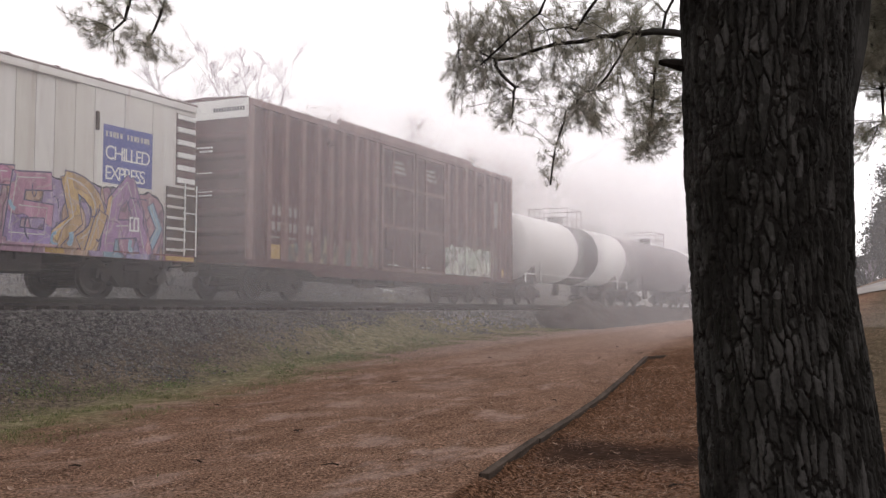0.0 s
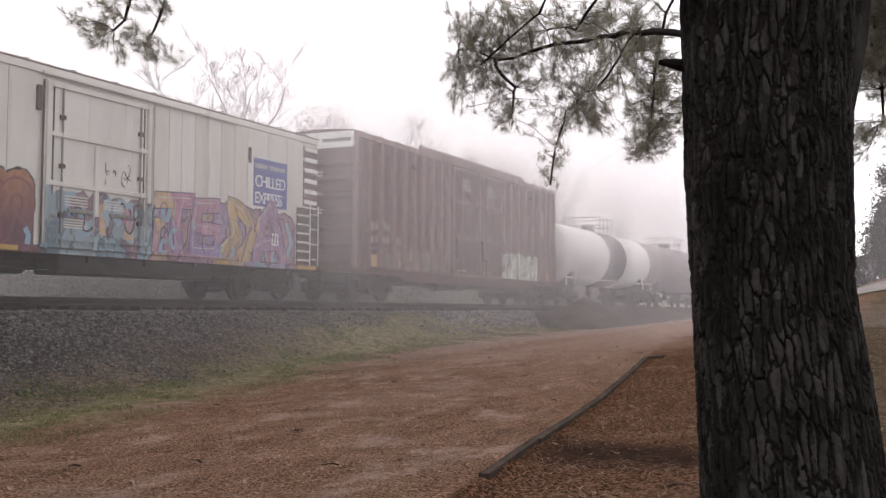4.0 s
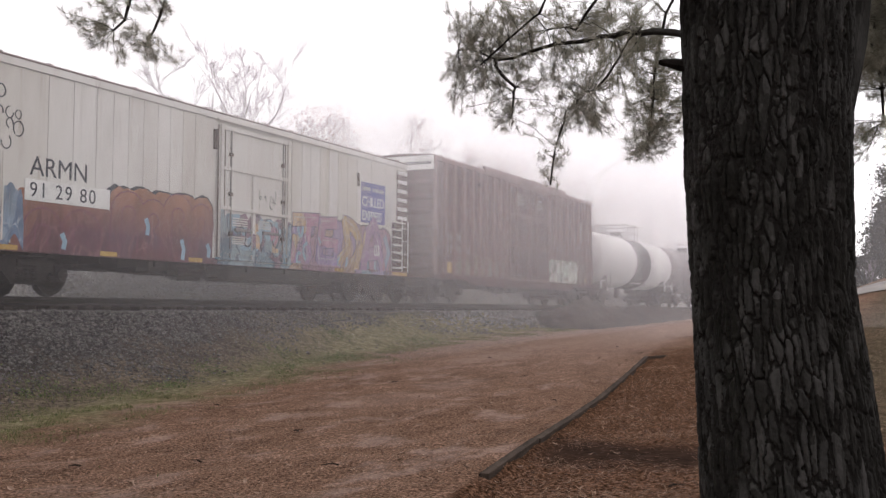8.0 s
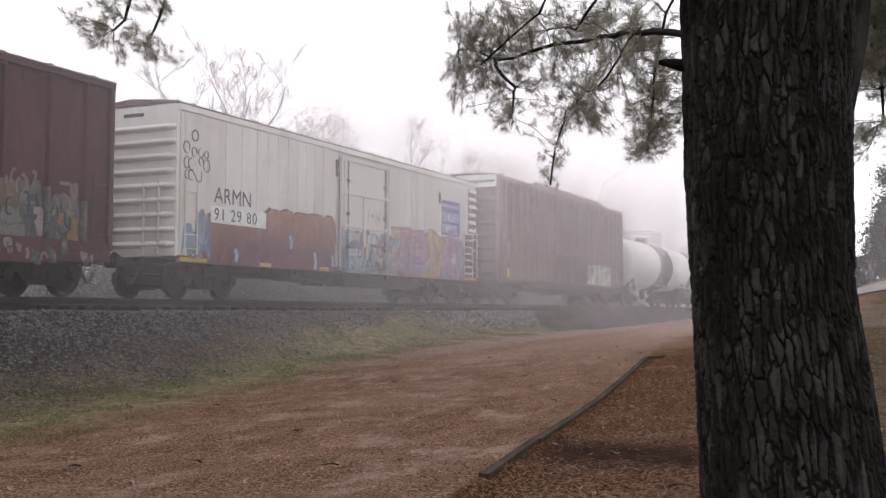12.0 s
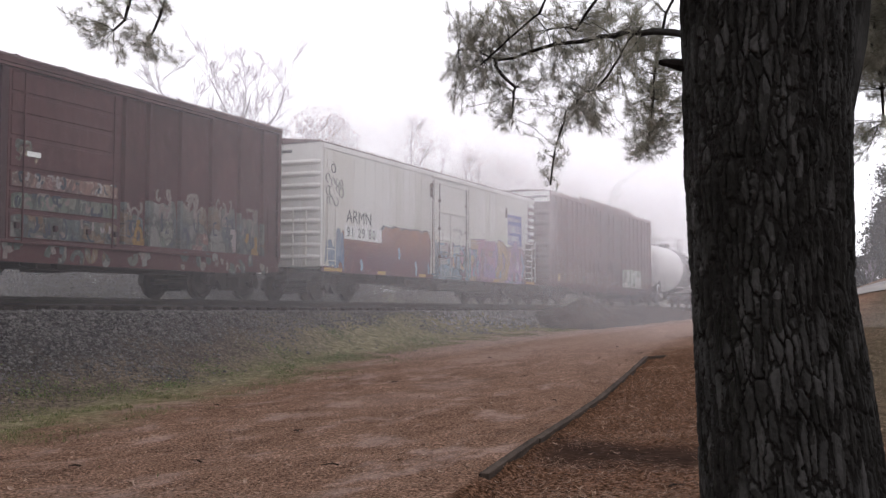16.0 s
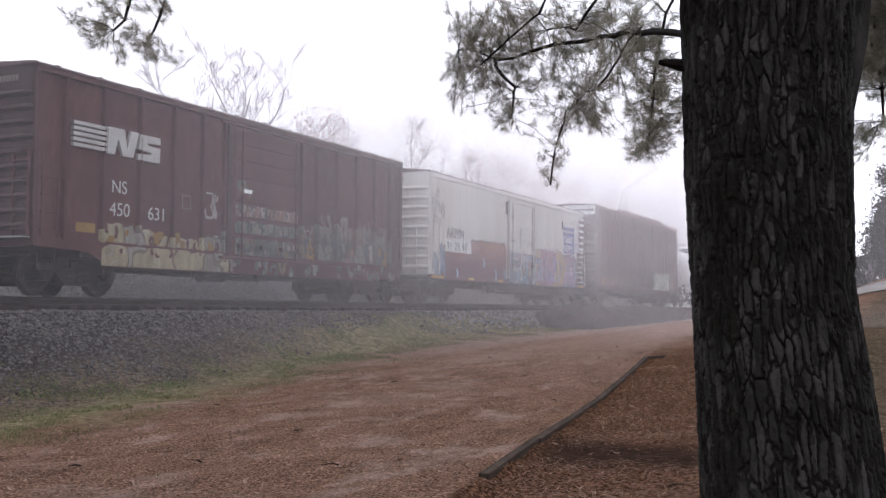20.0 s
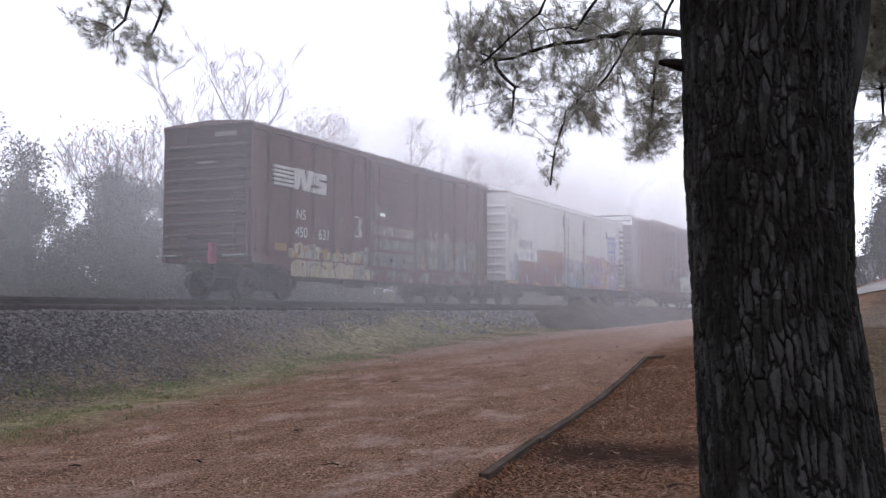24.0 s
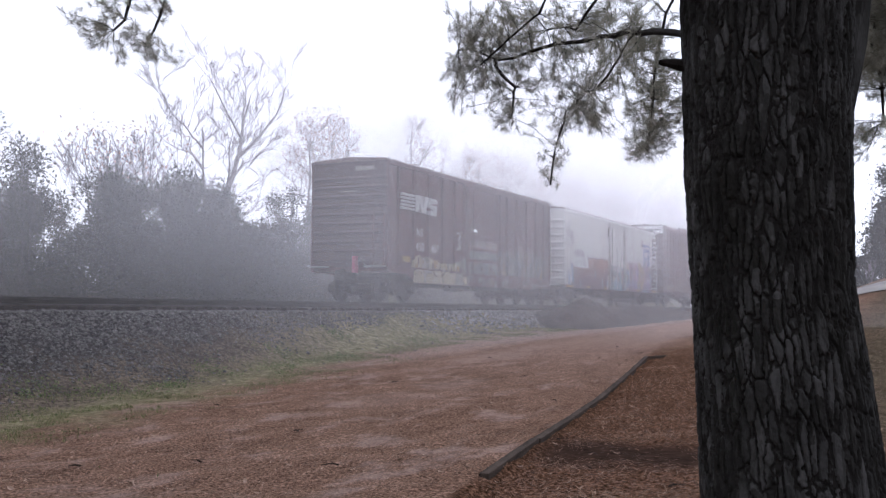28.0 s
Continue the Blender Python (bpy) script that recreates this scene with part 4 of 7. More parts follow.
    rim = [(-0.22, 0.72 + 0.26 * math.cos(i * math.tau / 16), 1.62 + 0.26 * math.sin(i * math.tau / 16)) for i in range(17)]
    path_tube(bm, rim, 0.016)
    for i in (0, 4, 8, 12):
        tube(bm, (-0.2, 0.72, 1.62), rim[i], 0.012, None, 5)
    part("brake_wheel", bm, RUSTY, car)
    bm = bmesh.new()
    bbox(bm, -0.26, -0.04, -0.4, -0.27, 0.95, 1.5, 0.02)
    part("marker_box", bm, MARKER, car, "small dark red end-of-train marker")
    under_gear(car, L, 1.6, 14.0, 6.0)
    coupler(car, 0, -1)
    coupler(car, L, 1)
    for x in (1.6, 14.0):
        bogie(car, x)
    bm = bmesh.new()
    path_tube(bm, [(0.15, -1.42, 0.95), (0.15, -1.42, 0.55), (0.6, -1.42, 0.55), (0.6, -1.42, 0.95)], 0.018)
    part("stirrup", bm, UNDER, car)
    TRAIN.append((car, 0.0))


def white_reefer():
    L = 17.45
    car = empty("refrigerator_car", "white refrigerator car with red and candy-coloured graffiti", "refrigerator car", GROUP)
    bm = bmesh.new()
    bbox(bm, 0.05, L - 0.05, -1.42, 1.42, 1.0, 4.6, 0.015)
    part("body", bm, WHITE_SIDE, car)
    roof(car, L, 4.67, 4.82, RUST_ROOF, 14, 0.0, 0.02)
    for s in (-1, 1):
        bm = bmesh.new()
        bbox(bm, 0.02, L - 0.02, min(s * 1.42, s * 1.47), max(s * 1.42, s * 1.47), 4.46, 4.62, 0.01)
        part("top_chord", bm, WHITE_SIDE, car)
        bm = bmesh.new()
        bbox(bm, 0.05, L - 0.05, min(s * 1.38, s * 1.46), max(s * 1.38, s * 1.46), 0.86, 1.02, 0.01)
        part("side_sill", bm, SPRAY_RED if s < 0 else WHITE_SIDE, car)
    # side sheets with narrow joints
    xs = [0.1, 1.82, 2.5, 3.15, 3.65, 4.12, 4.6, 5.07, 5.5, 5.95, 6.4, 7.15]
    xs2 = [10.55, 11.05, 11.5, 12.0, 12.5, 13.0, 13.55, 14.1, 15.0, 15.9, 16.3]
    for run in (xs, xs2):
        for a, b in zip(run, run[1:]):
            bm = bmesh.new()
            bbox(bm, a + 0.006, b - 0.006, -1.445, -1.41, 1.04, 4.45, 0.006)
            part("side_sheet", bm, WHITE_SIDE, car)
    corrugated_end(car, 0.0, -1, 1.0, 4.65, 9, WHITE_SIDE, 0.42, "white end wall with deep ribs")
    corrugated_end(car, L, 1, 1.0, 4.58, 9, WHITE_SIDE, 0.42)
    # door
    bm = bmesh.new()
    bbox(bm, 7.3, 10.4, -1.47, -1.42, 0.95, 4.36, 0.01)
    door = part("door", bm, WHITE_SIDE, car, "white plug door with bracing bars")
    # dark strips: seal lines that also paint the shade of gaps and rods
    for x in (7.24, 7.5, 10.16, 10.42):
        plate("door_seal_shade", door, x, x + 0.05, 1.0, 4.34, -1.468, RUSTY, "dark seal line with the door gap's shade in its colour")
    for x0, x1, z0, z1 in ((7.85, 8.5, 1.86, 2.1), (8.95, 9.6, 1.86, 2.1), (7.85, 8.5, 1.4, 1.62)):
        for k in range(4):
            bm = bmesh.new()
            z = z0 + k * (z1 - z0) / 4
            bbox(bm, x0, x1, -1.486, -1.466, z, z + 0.03, 0.004)
            part("vent_slat", bm, WHITE_SIDE, door)
    for z in (1.6, 2.6, 3.6):
        for x in (7.75, 10.05):
            bm = bmesh.new()
            bbox(bm, x - 0.07, x + 0.07, -1.53, -1.465, z, z + 0.09, 0.008)
            part("rod_bracket", bm, RUSTY, door)
    for x0, x1, z0, z1 in ((7.32, 7.44, 0.95, 4.36), (10.26, 10.4, 0.95, 4.36), (8.66, 8.78, 0.98, 3.2)):
        bm = bmesh.new()
        bbox(bm, x0, x1, -1.53, -1.46, z0, z1, 0.012)
        part("door_post", bm, WHITE_SIDE, door)
    for z in (1.2, 2.28, 3.28, 4.28):
        bm = bmesh.new()
        bbox(bm, 7.44, 10.26, -1.52, -1.46, z - 0.05, z + 0.05, 0.01)
        part("door_rail", bm, WHITE_SIDE, door)
    for x in (7.75, 10.05):
        bm = bmesh.new()
        tube(bm, (x, -1.5, 1.0), (x, -1.5, 4.3), 0.022, None, 8)
        part("lock_bar", bm, STEEL, door)
    for x in (7.9, 9.1):
        bm = bmesh.new()
        bbox(bm, x, x + 0.7, -1.55, -1.5, 1.72, 1.8, 0.01)
        part("door_handle", bm, STEEL, door)
    bm = bmesh.new()
    bbox(bm, 7.2, 13.6, -1.53, -1.45, 4.44, 4.5, 0.01)
    part("door_track", bm, WHITE_SIDE, car)
    for x0, x1, paint in ((7.2, 10.42, SPRAY_TEAL), (10.42, 13.6, SPRAY_CANDY)):
        bm = bmesh.new()
        bbox(bm, x0, x1, -1.52, -1.45, 0.98, 1.04, 0.01)
        part("door_track", bm, paint, car, "lower door track under sprayed paint")
    for x0, x1, paint, label in ((7.3, 10.4, SPRAY_TEAL, "teal sprayed paint on the sill"), (10.4, 16.36, SPRAY_CANDY, "pink sprayed paint on the sill")):
        plate("graffiti", car, x0, x1, 0.866, 0.978, -1.466, paint, label)
    bm = bmesh.new()
    bbox(bm, 7.08, 7.2, -1.5, -1.44, 3.7, 4.2, 0.01)
    bbox(bm, 14.12, 14.2, -1.5, -1.44, 3.55, 3.95, 0.01)
    part("door_stop", bm, RUSTY, car)
    # writing
    flat_text("ARMN", 0.55, INK, "reporting_mark", car, 1.38, 2.39, -1.447, 1.0, "dark stencilled letters")
    plate("number_panel", car, 1.25, 3.56, 1.88, 2.3, -1.464, WHITE, "white panel with a stencilled number")
    flat_text("91 29 80", 0.42, INK, "car_number", car, 1.36, 1.96, -1.471, 1.2, "dark stencilled number")
    plate("blue_panel", car, 14.36, 15.9, 2.46, 3.72, -1.447, BLUE, "blue panel with white lettering")
    bars("panel_lettering", car, [(14.43 + k * 0.108, 14.49 + k * 0.108 + 0.015 * (k % 3)) for k in range(13) if k != 5], 3.46, 3.58, -1.453, PALE, "small white lettering")
    flat_text("CHILLED", 0.43, WHITE, "panel_lettering", car, 14.41, 2.98, -1.452, 0.8, "white lettering")
    flat_text("EXPRESS", 0.43, WHITE, "panel_lettering", car, 14.41, 2.54, -1.452, 0.74, "white lettering")
    # graffiti: red field with pale blue, teal on the door, candy-coloured letters
    blob_panel("graffiti_edge", car, 3.45, 7.12, 2.0, 2.54, -1.448, INK, 0.24, 5, 3)
    blob_panel("graffiti", car, 0.95, 3.6, 0.9, 2.2, -1.452, SPRAY_RED, 0.4, 4, 5, "dull red sprayed field")
    blob_panel("graffiti", car, 3.58, 7.1, 0.9, 2.5, -1.452, SPRAY_RED, 0.26, 5, 3, "dull red sprayed field")
    blob_panel("graffiti", car, 0.16, 1.25, 1.04, 2.15, -1.458, SPRAY_BLUE, 0.9, 2, 8, "pale blue sprayed strokes", 0.3)
    blob_panel("graffiti", door, 7.46, 10.24, 0.98, 2.24, -1.472, SPRAY_TEAL, 0.3, 5, 11, "teal sprayed lettering")
    for x0, x1, z1 in ((7.31, 7.45, 2.25), (10.25, 10.41, 2.15), (8.65, 8.79, 1.7)):
        blob_panel("graffiti", door, x0, x1, 0.96, z1, -1.531, SPRAY_TEAL, 0.05, 1, int(x0 * 10), "teal paint over the post")
    blob_panel("graffiti", door, 7.44, 10.26, 1.15, 1.27, -1.521, SPRAY_TEAL, 0.02, 1, 71)
    blob_panel("graffiti_edge", car, 10.52, 16.33, 0.9, 2.46, -1.448, INK, 0.3, 6, 90)
    blob_panel("graffiti", car, 10.55, 16.3, 0.9, 2.42, -1.453, SPRAY_CANDY, 0.3, 6, 90, "pink and orange sprayed lettering")
    # red field: swollen shapes in brick with plum contours, pale blue runs
    rnd = random.Random(31)
    for k, (x, w, top) in enumerate(((1.35, 0.85, 1.62), (2.35, 0.95, 1.66), (3.75, 0.9, 2.2), (4.6, 0.8, 2.1), (5.4, 0.9, 2.3), (6.35, 0.7, 2.15))):
        lobe = [(x, 1.1)] + bow(x + w * 0.45, top - 0.35, w * 0.42, 0.33, 190, -30 - 40 * rnd.random(), 10)
        for name, wide, y, material in (("graffiti_edge", 0.36, -1.4575, PLUM), ("graffiti", 0.3, -1.4595, SPRAY_RED)):
            bm = bmesh.new()
            ribbon(bm, lobe, wide, y - 0.0004 * k)
            part(name, bm, material, car)
    for x, z, h in ((2.25, 1.0, 0.25), (4.72, 1.45, 0.3), (5.95, 0.95, 0.4), (6.9, 1.05, 0.25)):
        bm = bmesh.new()
        ribbon(bm, [(x, z + h), (x + 0.07, z + h * 0.5), (x + 0.04, z)], 0.13, -1.4635)
        part("graffiti", bm, FILL_SKY, car, "pale blue run of paint")
    # candy-coloured overlapping block shapes
    spray_letter(car, 10.7, 1.12, 1.2, 1.2, [[(0.0, 0.94), (1.0, 1.0)], [(0.55, 0.9), (0.5, 0.45), (0.6, 0.0)], [(0.05, 0.5), (0.0, 0.0)]], -1.4585, FILL_PINK, 0.36)
    spray_letter(car, 11.85, 1.1, 1.1, 1.2, [[(0.1, 0.1), (0.25, 1.0)], [(0.25, 0.95), (0.9, 1.0)], [(0.3, 0.5), (0.95, 0.5), (0.9, 0.05), (0.1, 0.05)]], -1.4625, FILL_MAUVE, 0.34)
    spray_letter(car, 13.0, 1.05, 1.35, 1.32, [[(0.0, 0.05), (0.45, 0.4), (0.3, 1.0)], [(0.3, 1.0)] + bow(0.3, 0.5, 0.62, 0.5, 80, -60)], -1.4585, FILL_ORANGE, 0.38)
    spray_letter(car, 14.45, 1.05, 1.3, 1.42, [[(0.05, 0.0), (0.2, 0.7), (0.55, 1.0)], [(0.55, 1.0), (0.75, 0.6), (0.98, 0.0)], [(0.3, 0.3), (0.75, 0.34)]], -1.4625, FILL_PINK, 0.38)
    spray_letter(car, 14.0, 1.02, 0.6, 0.7, [[(0.1, 0.0), (0.55, 1.0)]], -1.4665, FILL_ORANGE, 0.3)
    spray_letter(car, 15.75, 1.1, 0.45, 0.95, [[(0.2, 0.0), (0.9, 0.5), (0.3, 1.0)]], -1.4585, FILL_SKY, 0.2)
    scrawl("graffiti_edge", car, 10.7, 15.8, 1.05, 2.2, -1.4735, CONTOUR, 16, 0.035, 501)
    scrawl("graffiti", car, 10.7, 16.0, 1.05, 2.1, -1.4825, FILL_SKY, 7, 0.1, 502, "pale blue sprayed strokes")
    # strokes over the door, and a black tag on its panel
    scrawl("graffiti", door, 7.6, 10.1, 1.3, 2.1, -1.4775, FILL_SKY, 9, 0.2, 401, "pale blue sprayed strokes")
    scrawl("graffiti", door, 8.4, 10.1, 1.3, 1.9, -1.4835, FILL_PINK, 5, 0.18, 402, "pink sprayed strokes")
    scrawl("graffiti_edge", door, 7.6, 10.1, 1.3, 2.2, -1.4885, INK, 12, 0.05, 403)
    scrawl("tag", door, 9.0, 9.75, 2.42, 2.9, -1.473, INK, 9, 0.03, 404, "small black sprayed tag")
    bm = bmesh.new()
    for a, b, c, d in ((15.18, 15.48, 1.46, 1.5), (15.18, 15.48, 1.74, 1.78), (15.18, 15.22, 1.5, 1.74), (15.44, 15.48, 1.5, 1.74), (15.31, 15.35, 1.5, 1.74)):
        box(bm, a, b, -1.478, -1.471, c, d)
    part("stencil_box", bm, WHITE, car, "small white stencilled frame")
    # black scribble
    bm = bmesh.new()
    rnd = random.Random(5)
    for k in range(11):
        cx, cz, r = 0.3 + (k % 4) * 0.25 + rnd.uniform(-.06, .06), 3.58 - (k // 4) * 0.3 + rnd.uniform(-.06, .06), rnd.uniform(0.06, 0.13)
        s0, span = rnd.uniform(0, 6.28), rnd.uniform(3.4, 6.0)
        path_tube(bm, [(cx + r * math.cos(s0 + span * i / 9), -1.447, cz + 1.2 * r * math.sin(s0 + span * i / 9)) for i in range(10)], 0.013, 4)
    path_tube(bm, [(0.62 + 0.12 * math.cos(i * 0.63), -1.447, 3.92 + 0.13 * math.sin(i * 0.63)) for i in range(11)], 0.016, 4)
    part("scribble", bm, INK, car, "thin black sprayed scribble")
    for x in (0.1, 3.3, 6.2, 12.8):
        plate("yellow_patch", car, x, x + (1.0 if x < 1 else 0.5), 0.88, 0.98, -1.475, YELLOW, "yellow reflective strip")
    plate("yellow_patch", car, 16.4, 17.4, 0.88, 0.98, -1.465, YELLOW, "yellow reflective strip")
    # ladders: the near end, and the recessed far corner
    end_ladder(car, -0.03, -1, -0.95, -0.5, 1.05, 2.75, 5, WHITE_SIDE)
    ladder(car, 0.25, 0.7, 1.05, 2.75, 5, WHITE_SIDE, -1.45)
    bm = bmesh.new()
    for i in range(6):
        z = 2.72 + i * 0.3
        bbox(bm, 16.76, 17.4, -1.475, -1.43, z, z + 0.12, 0.012)
    part("corner_louvre", bm, WHITE, car, "white slats in the corner recess")
    # flat dark plates paint the shade between the slats; no hollow is built
    plate("recess_shade", car, 16.74, 17.42, 2.66, 4.36, -1.425, OXIDE)
    plate("recess_shade", car, 16.4, 17.42, 1.02, 2.6, -1.447, RUSTY)
    for i in range(6):
        bm = bmesh.new()
        bbox(bm, 16.42, 17.1, -1.47, -1.44, 1.1 + i * 0.25, 1.16 + i * 0.25, 0.01)
        part("step_slat", bm, WHITE_SIDE, car)
    ladder(car, 17.0, 17.42, 1.0, 2.7, 4, WHITE, -1.46, "white corner ladder")
    bm = bmesh.new()
    for k in range(9):
        box(bm, -0.012, -0.004, -0.4 + k * 0.07, -0.35 + k * 0.07, 4.36, 4.45)
    part("end_lettering", bm, INK, car, "small dark lettering")
    bm = bmesh.new()
    bbox(bm, -0.22, -0.06, 0.5, 1.1, 1.6, 2.2, 0.02)
    part("brake_gear", bm, WHITE_SIDE, car)
    under_gear(car, L, 1.7, 15.72, 6.5)
    bm = bmesh.new()
    bbox(bm, 7.9, 12.9, -1.3, -0.6, 0.46, 0.85, 0.03)
    bbox(bm, 5.0, 5.5, -1.3, -0.9, 0.58, 0.86, 0.03)
    part("equipment_box", bm, UNDER, car)
    coupler(car, 0, -1)
    coupler(car, L, 1)
    for x in (1.7, 15.72):
        bogie(car, x)
    bm = bmesh.new()
    path_tube(bm, [(0.15, -1.42, 0.9), (0.15, -1.42, 0.5), (0.62, -1.42, 0.5), (0.62, -1.42, 0.9)], 0.018)
    part("stirrup", bm, UNDER, car)
    TRAIN.append((car, 17.68))


def tall_boxcar():
    L = 18.43
    car = empty("boxcar", "tall faded-red double-door boxcar with a white band on its end", "boxcar", GROUP)
    bm = bmesh.new()
    bbox(bm, 0.08, L - 0.08, -1.38, 1.38, 0.95, 5.24, 0.01)
    part("body", bm, OXIDE_OLD, car)
    roof(car, L, 5.28, 5.38, OXIDE_OLD, 16, 0.0, 0.0)
    bm = bmesh.new()
    for s in (-1, 1):
        bbox(bm, 4.47, 14.13, min(s * 1.36, s * 1.5), max(s * 1.36, s * 1.5), 5.16, 5.42, 0.01)
        bbox(bm, 0, L, min(s * 1.36, s * 1.47), max(s * 1.36, s * 1.47), 5.08, 5.26, 0.01)
    part("top_chord", bm, OXIDE_PALE, car)
    bm = bmesh.new()
    for s in (-1, 1):
        prism(bm, [(0, 0.88), (L, 0.88), (L, 1.05), (0, 1.05)], min(s * 1.36, s * 1.45), max(s * 1.36, s * 1.45))
        prism(bm, [(2.9, 0.9), (3.3, 0.7), (L - 3.3, 0.7), (L - 2.9, 0.9)], min(s * 1.36, s * 1.42), max(s * 1.36, s * 1.42))
    part("side_sill", bm, OXIDE_OLD, car)
    bm = bmesh.new()
    prism(bm, [(-0.14, -1.38), (-0.08, -1.46), (0.08, -1.46), (0.14, -1.38)], 1.05, 5.08, "z")
    post = mesh_of("side_post", bm, OXIDE_PALE)
    for x in (0.12, 0.95, 1.75, 2.6, 3.4, 4.1, 4.75, 5.5, 6.2, 6.85, 12.15, 12.9, 13.75, 14.6, 15.5, 16.35, 17.1, 17.75, 18.3):
        part("side_post", post, OXIDE_OLD, car, "", pose(x, 0, 0))
        part("side_post", post, OXIDE_OLD, car, "", pose(x, 0, 0, 0, 0, 180))
    for x0, x1 in ((7.1, 9.4), (9.5, 11.85)):
        bm = bmesh.new()
        bbox(bm, x0, x1, -1.41, -1.37, 1.02, 5.05, 0.01)
        door = part("door", bm, OXIDE_OLD, car, "faded red plug door")
        for z in (1.06, 2.45, 3.78, 5.0):
            bm = bmesh.new()
            bbox(bm, x0, x1, -1.49, -1.42, z - 0.05, z + 0.05, 0.01)
            part("door_rail", bm, OXIDE_PALE, door)
        for x in (x0 + 0.06, x1 - 0.06, x0 + 0.8):
            bm = bmesh.new()
            bbox(bm, x - 0.05, x + 0.05, -1.48, -1.42, 1.02, 5.05, 0.01)
            part("door_post", bm, OXIDE_PALE, door)
        bm = bmesh.new()
        bbox(bm, x0 + 0.3, x0 + 1.1, -1.52, -1.42, 1.7, 2.42, 0.02)
        part("lock_box", bm, OXIDE_OLD, door)
        plate("door_placard", door, x0 + 0.55, x0 + 1.25, 1.2, 1.24, -1.416, PALE, "thin white strip")
        bm = bmesh.new()
        for k in range(3):
            box(bm, x0 + 0.95, x0 + 1.75 - 0.1 * k, -1.42, -1.411, 4.25 + 0.16 * k, 4.33 + 0.16 * k)
        part("stencil", bm, FAINT, door, "small pale stencilled lines")
    corrugated_end(car, 0.0, -1, 0.95, 5.27, 7, OXIDE_OLD, 0.75, "dull red end wall with flat ribs")
    corrugated_end(car, L, 1, 0.95, 5.2, 7, OXIDE_OLD, 0.75)
    bm = bmesh.new()
    box(bm, -0.014, -0.004, -1.42, 1.42, 4.76, 5.26)
    part("white_band", bm, WHITE, car, "white clearance band")
    bm = bmesh.new()
    for k in range(12):
        box(bm, -0.022, -0.014, -1.3 + k * 0.085, -1.24 + k * 0.085, 4.94, 5.05)
    part("end_lettering", bm, INK, car, "small dark lettering")
    bm = bmesh.new()
    for z, n in ((3.98, 6), (3.88, 5), (3.3, 6), (2.8, 5), (2.72, 5)):
        for k in range(n):
            box(bm, -0.1, -0.092, -0.35 + k * 0.09, -0.29 + k * 0.09, z, z + 0.045)
    part("end_stencil", bm, WHITE, car, "small white stencilled lines")
    bars("reporting_mark", car, [(1.17, 1.3), (1.42, 1.57), (1.98, 2.1), (2.2, 2.35)], 2.3, 2.55, -1.386, FAINT, "white stencilled mark")
    bars("car_number", car, [(1.15, 1.3), (1.42, 1.57), (1.98, 2.1), (2.2, 2.35), (2.85, 3.0), (3.08, 3.2)], 1.88, 2.12, -1.386, FAINT, "white stencilled number")
    bars("stencil", car, [(1.12, 1.55), (1.95, 2.35)], 1.68, 1.73, -1.386, FAINT)
    plate("yellow_patch", car, 1.1, 1.55, 1.12, 1.5, -1.387, YELLOW, "yellow reflective patch")
    plate("yellow_patch", car, 17.3, 17.6, 1.1, 1.4, -1.387, YELLOW, "yellow reflective patch")
    for i, (a, b) in enumerate(((1.95, 2.45), (2.78, 3.2), (3.58, 3.95), (4.3, 4.6), (4.95, 5.35), (5.7, 6.05), (6.38, 6.7))):
        blob_panel("graffiti", car, a, b, 1.08, 1.75 + 0.1 * (i % 3), -1.384, SPRAY_RUST, 0.4, 2, 100 + i, "faded sprayed lettering")
    blob_panel("graffiti", car, 12.3, 16.25, 0.92, 2.15, -1.386, SPRAY_GREEN, 0.14, 6, 110, "pale green sprayed letters")
    for i, x in enumerate((12.15, 12.9, 13.75, 14.6, 15.5)):
        bm = bmesh.new()
        prism(bm, [(x - 0.145, -1.381), (x - 0.084, -1.4635), (x + 0.084, -1.4635), (x + 0.145, -1.381)], 1.06, 2.02 + 0.06 * (i % 3), "z")
        part("graffiti", bm, SPRAY_GREEN, car, "pale green paint over the post")
    bm = bmesh.new()
    for x, z in ((16.75, 3.6),):
        lathe(bm, [(0.42, -0.004), (0.42, 0.0)], seg=28)
        bm.transform(Matrix.Translation((x, -1.386, z)) @ Matrix.Diagonal((1, 1, 1.3, 1)))
    part("round_mark", bm, FAINT, car, "faded white round mark")
    ladder(car, 0.3, 0.75, 1.05, 2.6, 4, OXIDE_OLD, -1.46)
    ladder(car, L - 0.6, L - 0.15, 1.05, 2.6, 4, OXIDE_OLD, -1.46)
    bm = bmesh.new()
    bbox(bm, 3.75, 4.05, -1.6, -1.46, 4.55, 4.65, 0.01)
    bbox(bm, 14.9, 15.1, -1.6, -1.46, 4.55, 4.65, 0.01)
    part("door_stop", bm, OXIDE_OLD, car)
    under_gear(car, L, 2.04, 16.39, 6.8)
    coupler(car, 0, -1)
    coupler(car, L, 1)
    for x in (2.04, 16.39):
        bogie(car, x)
    TRAIN.append((car, 37.24))


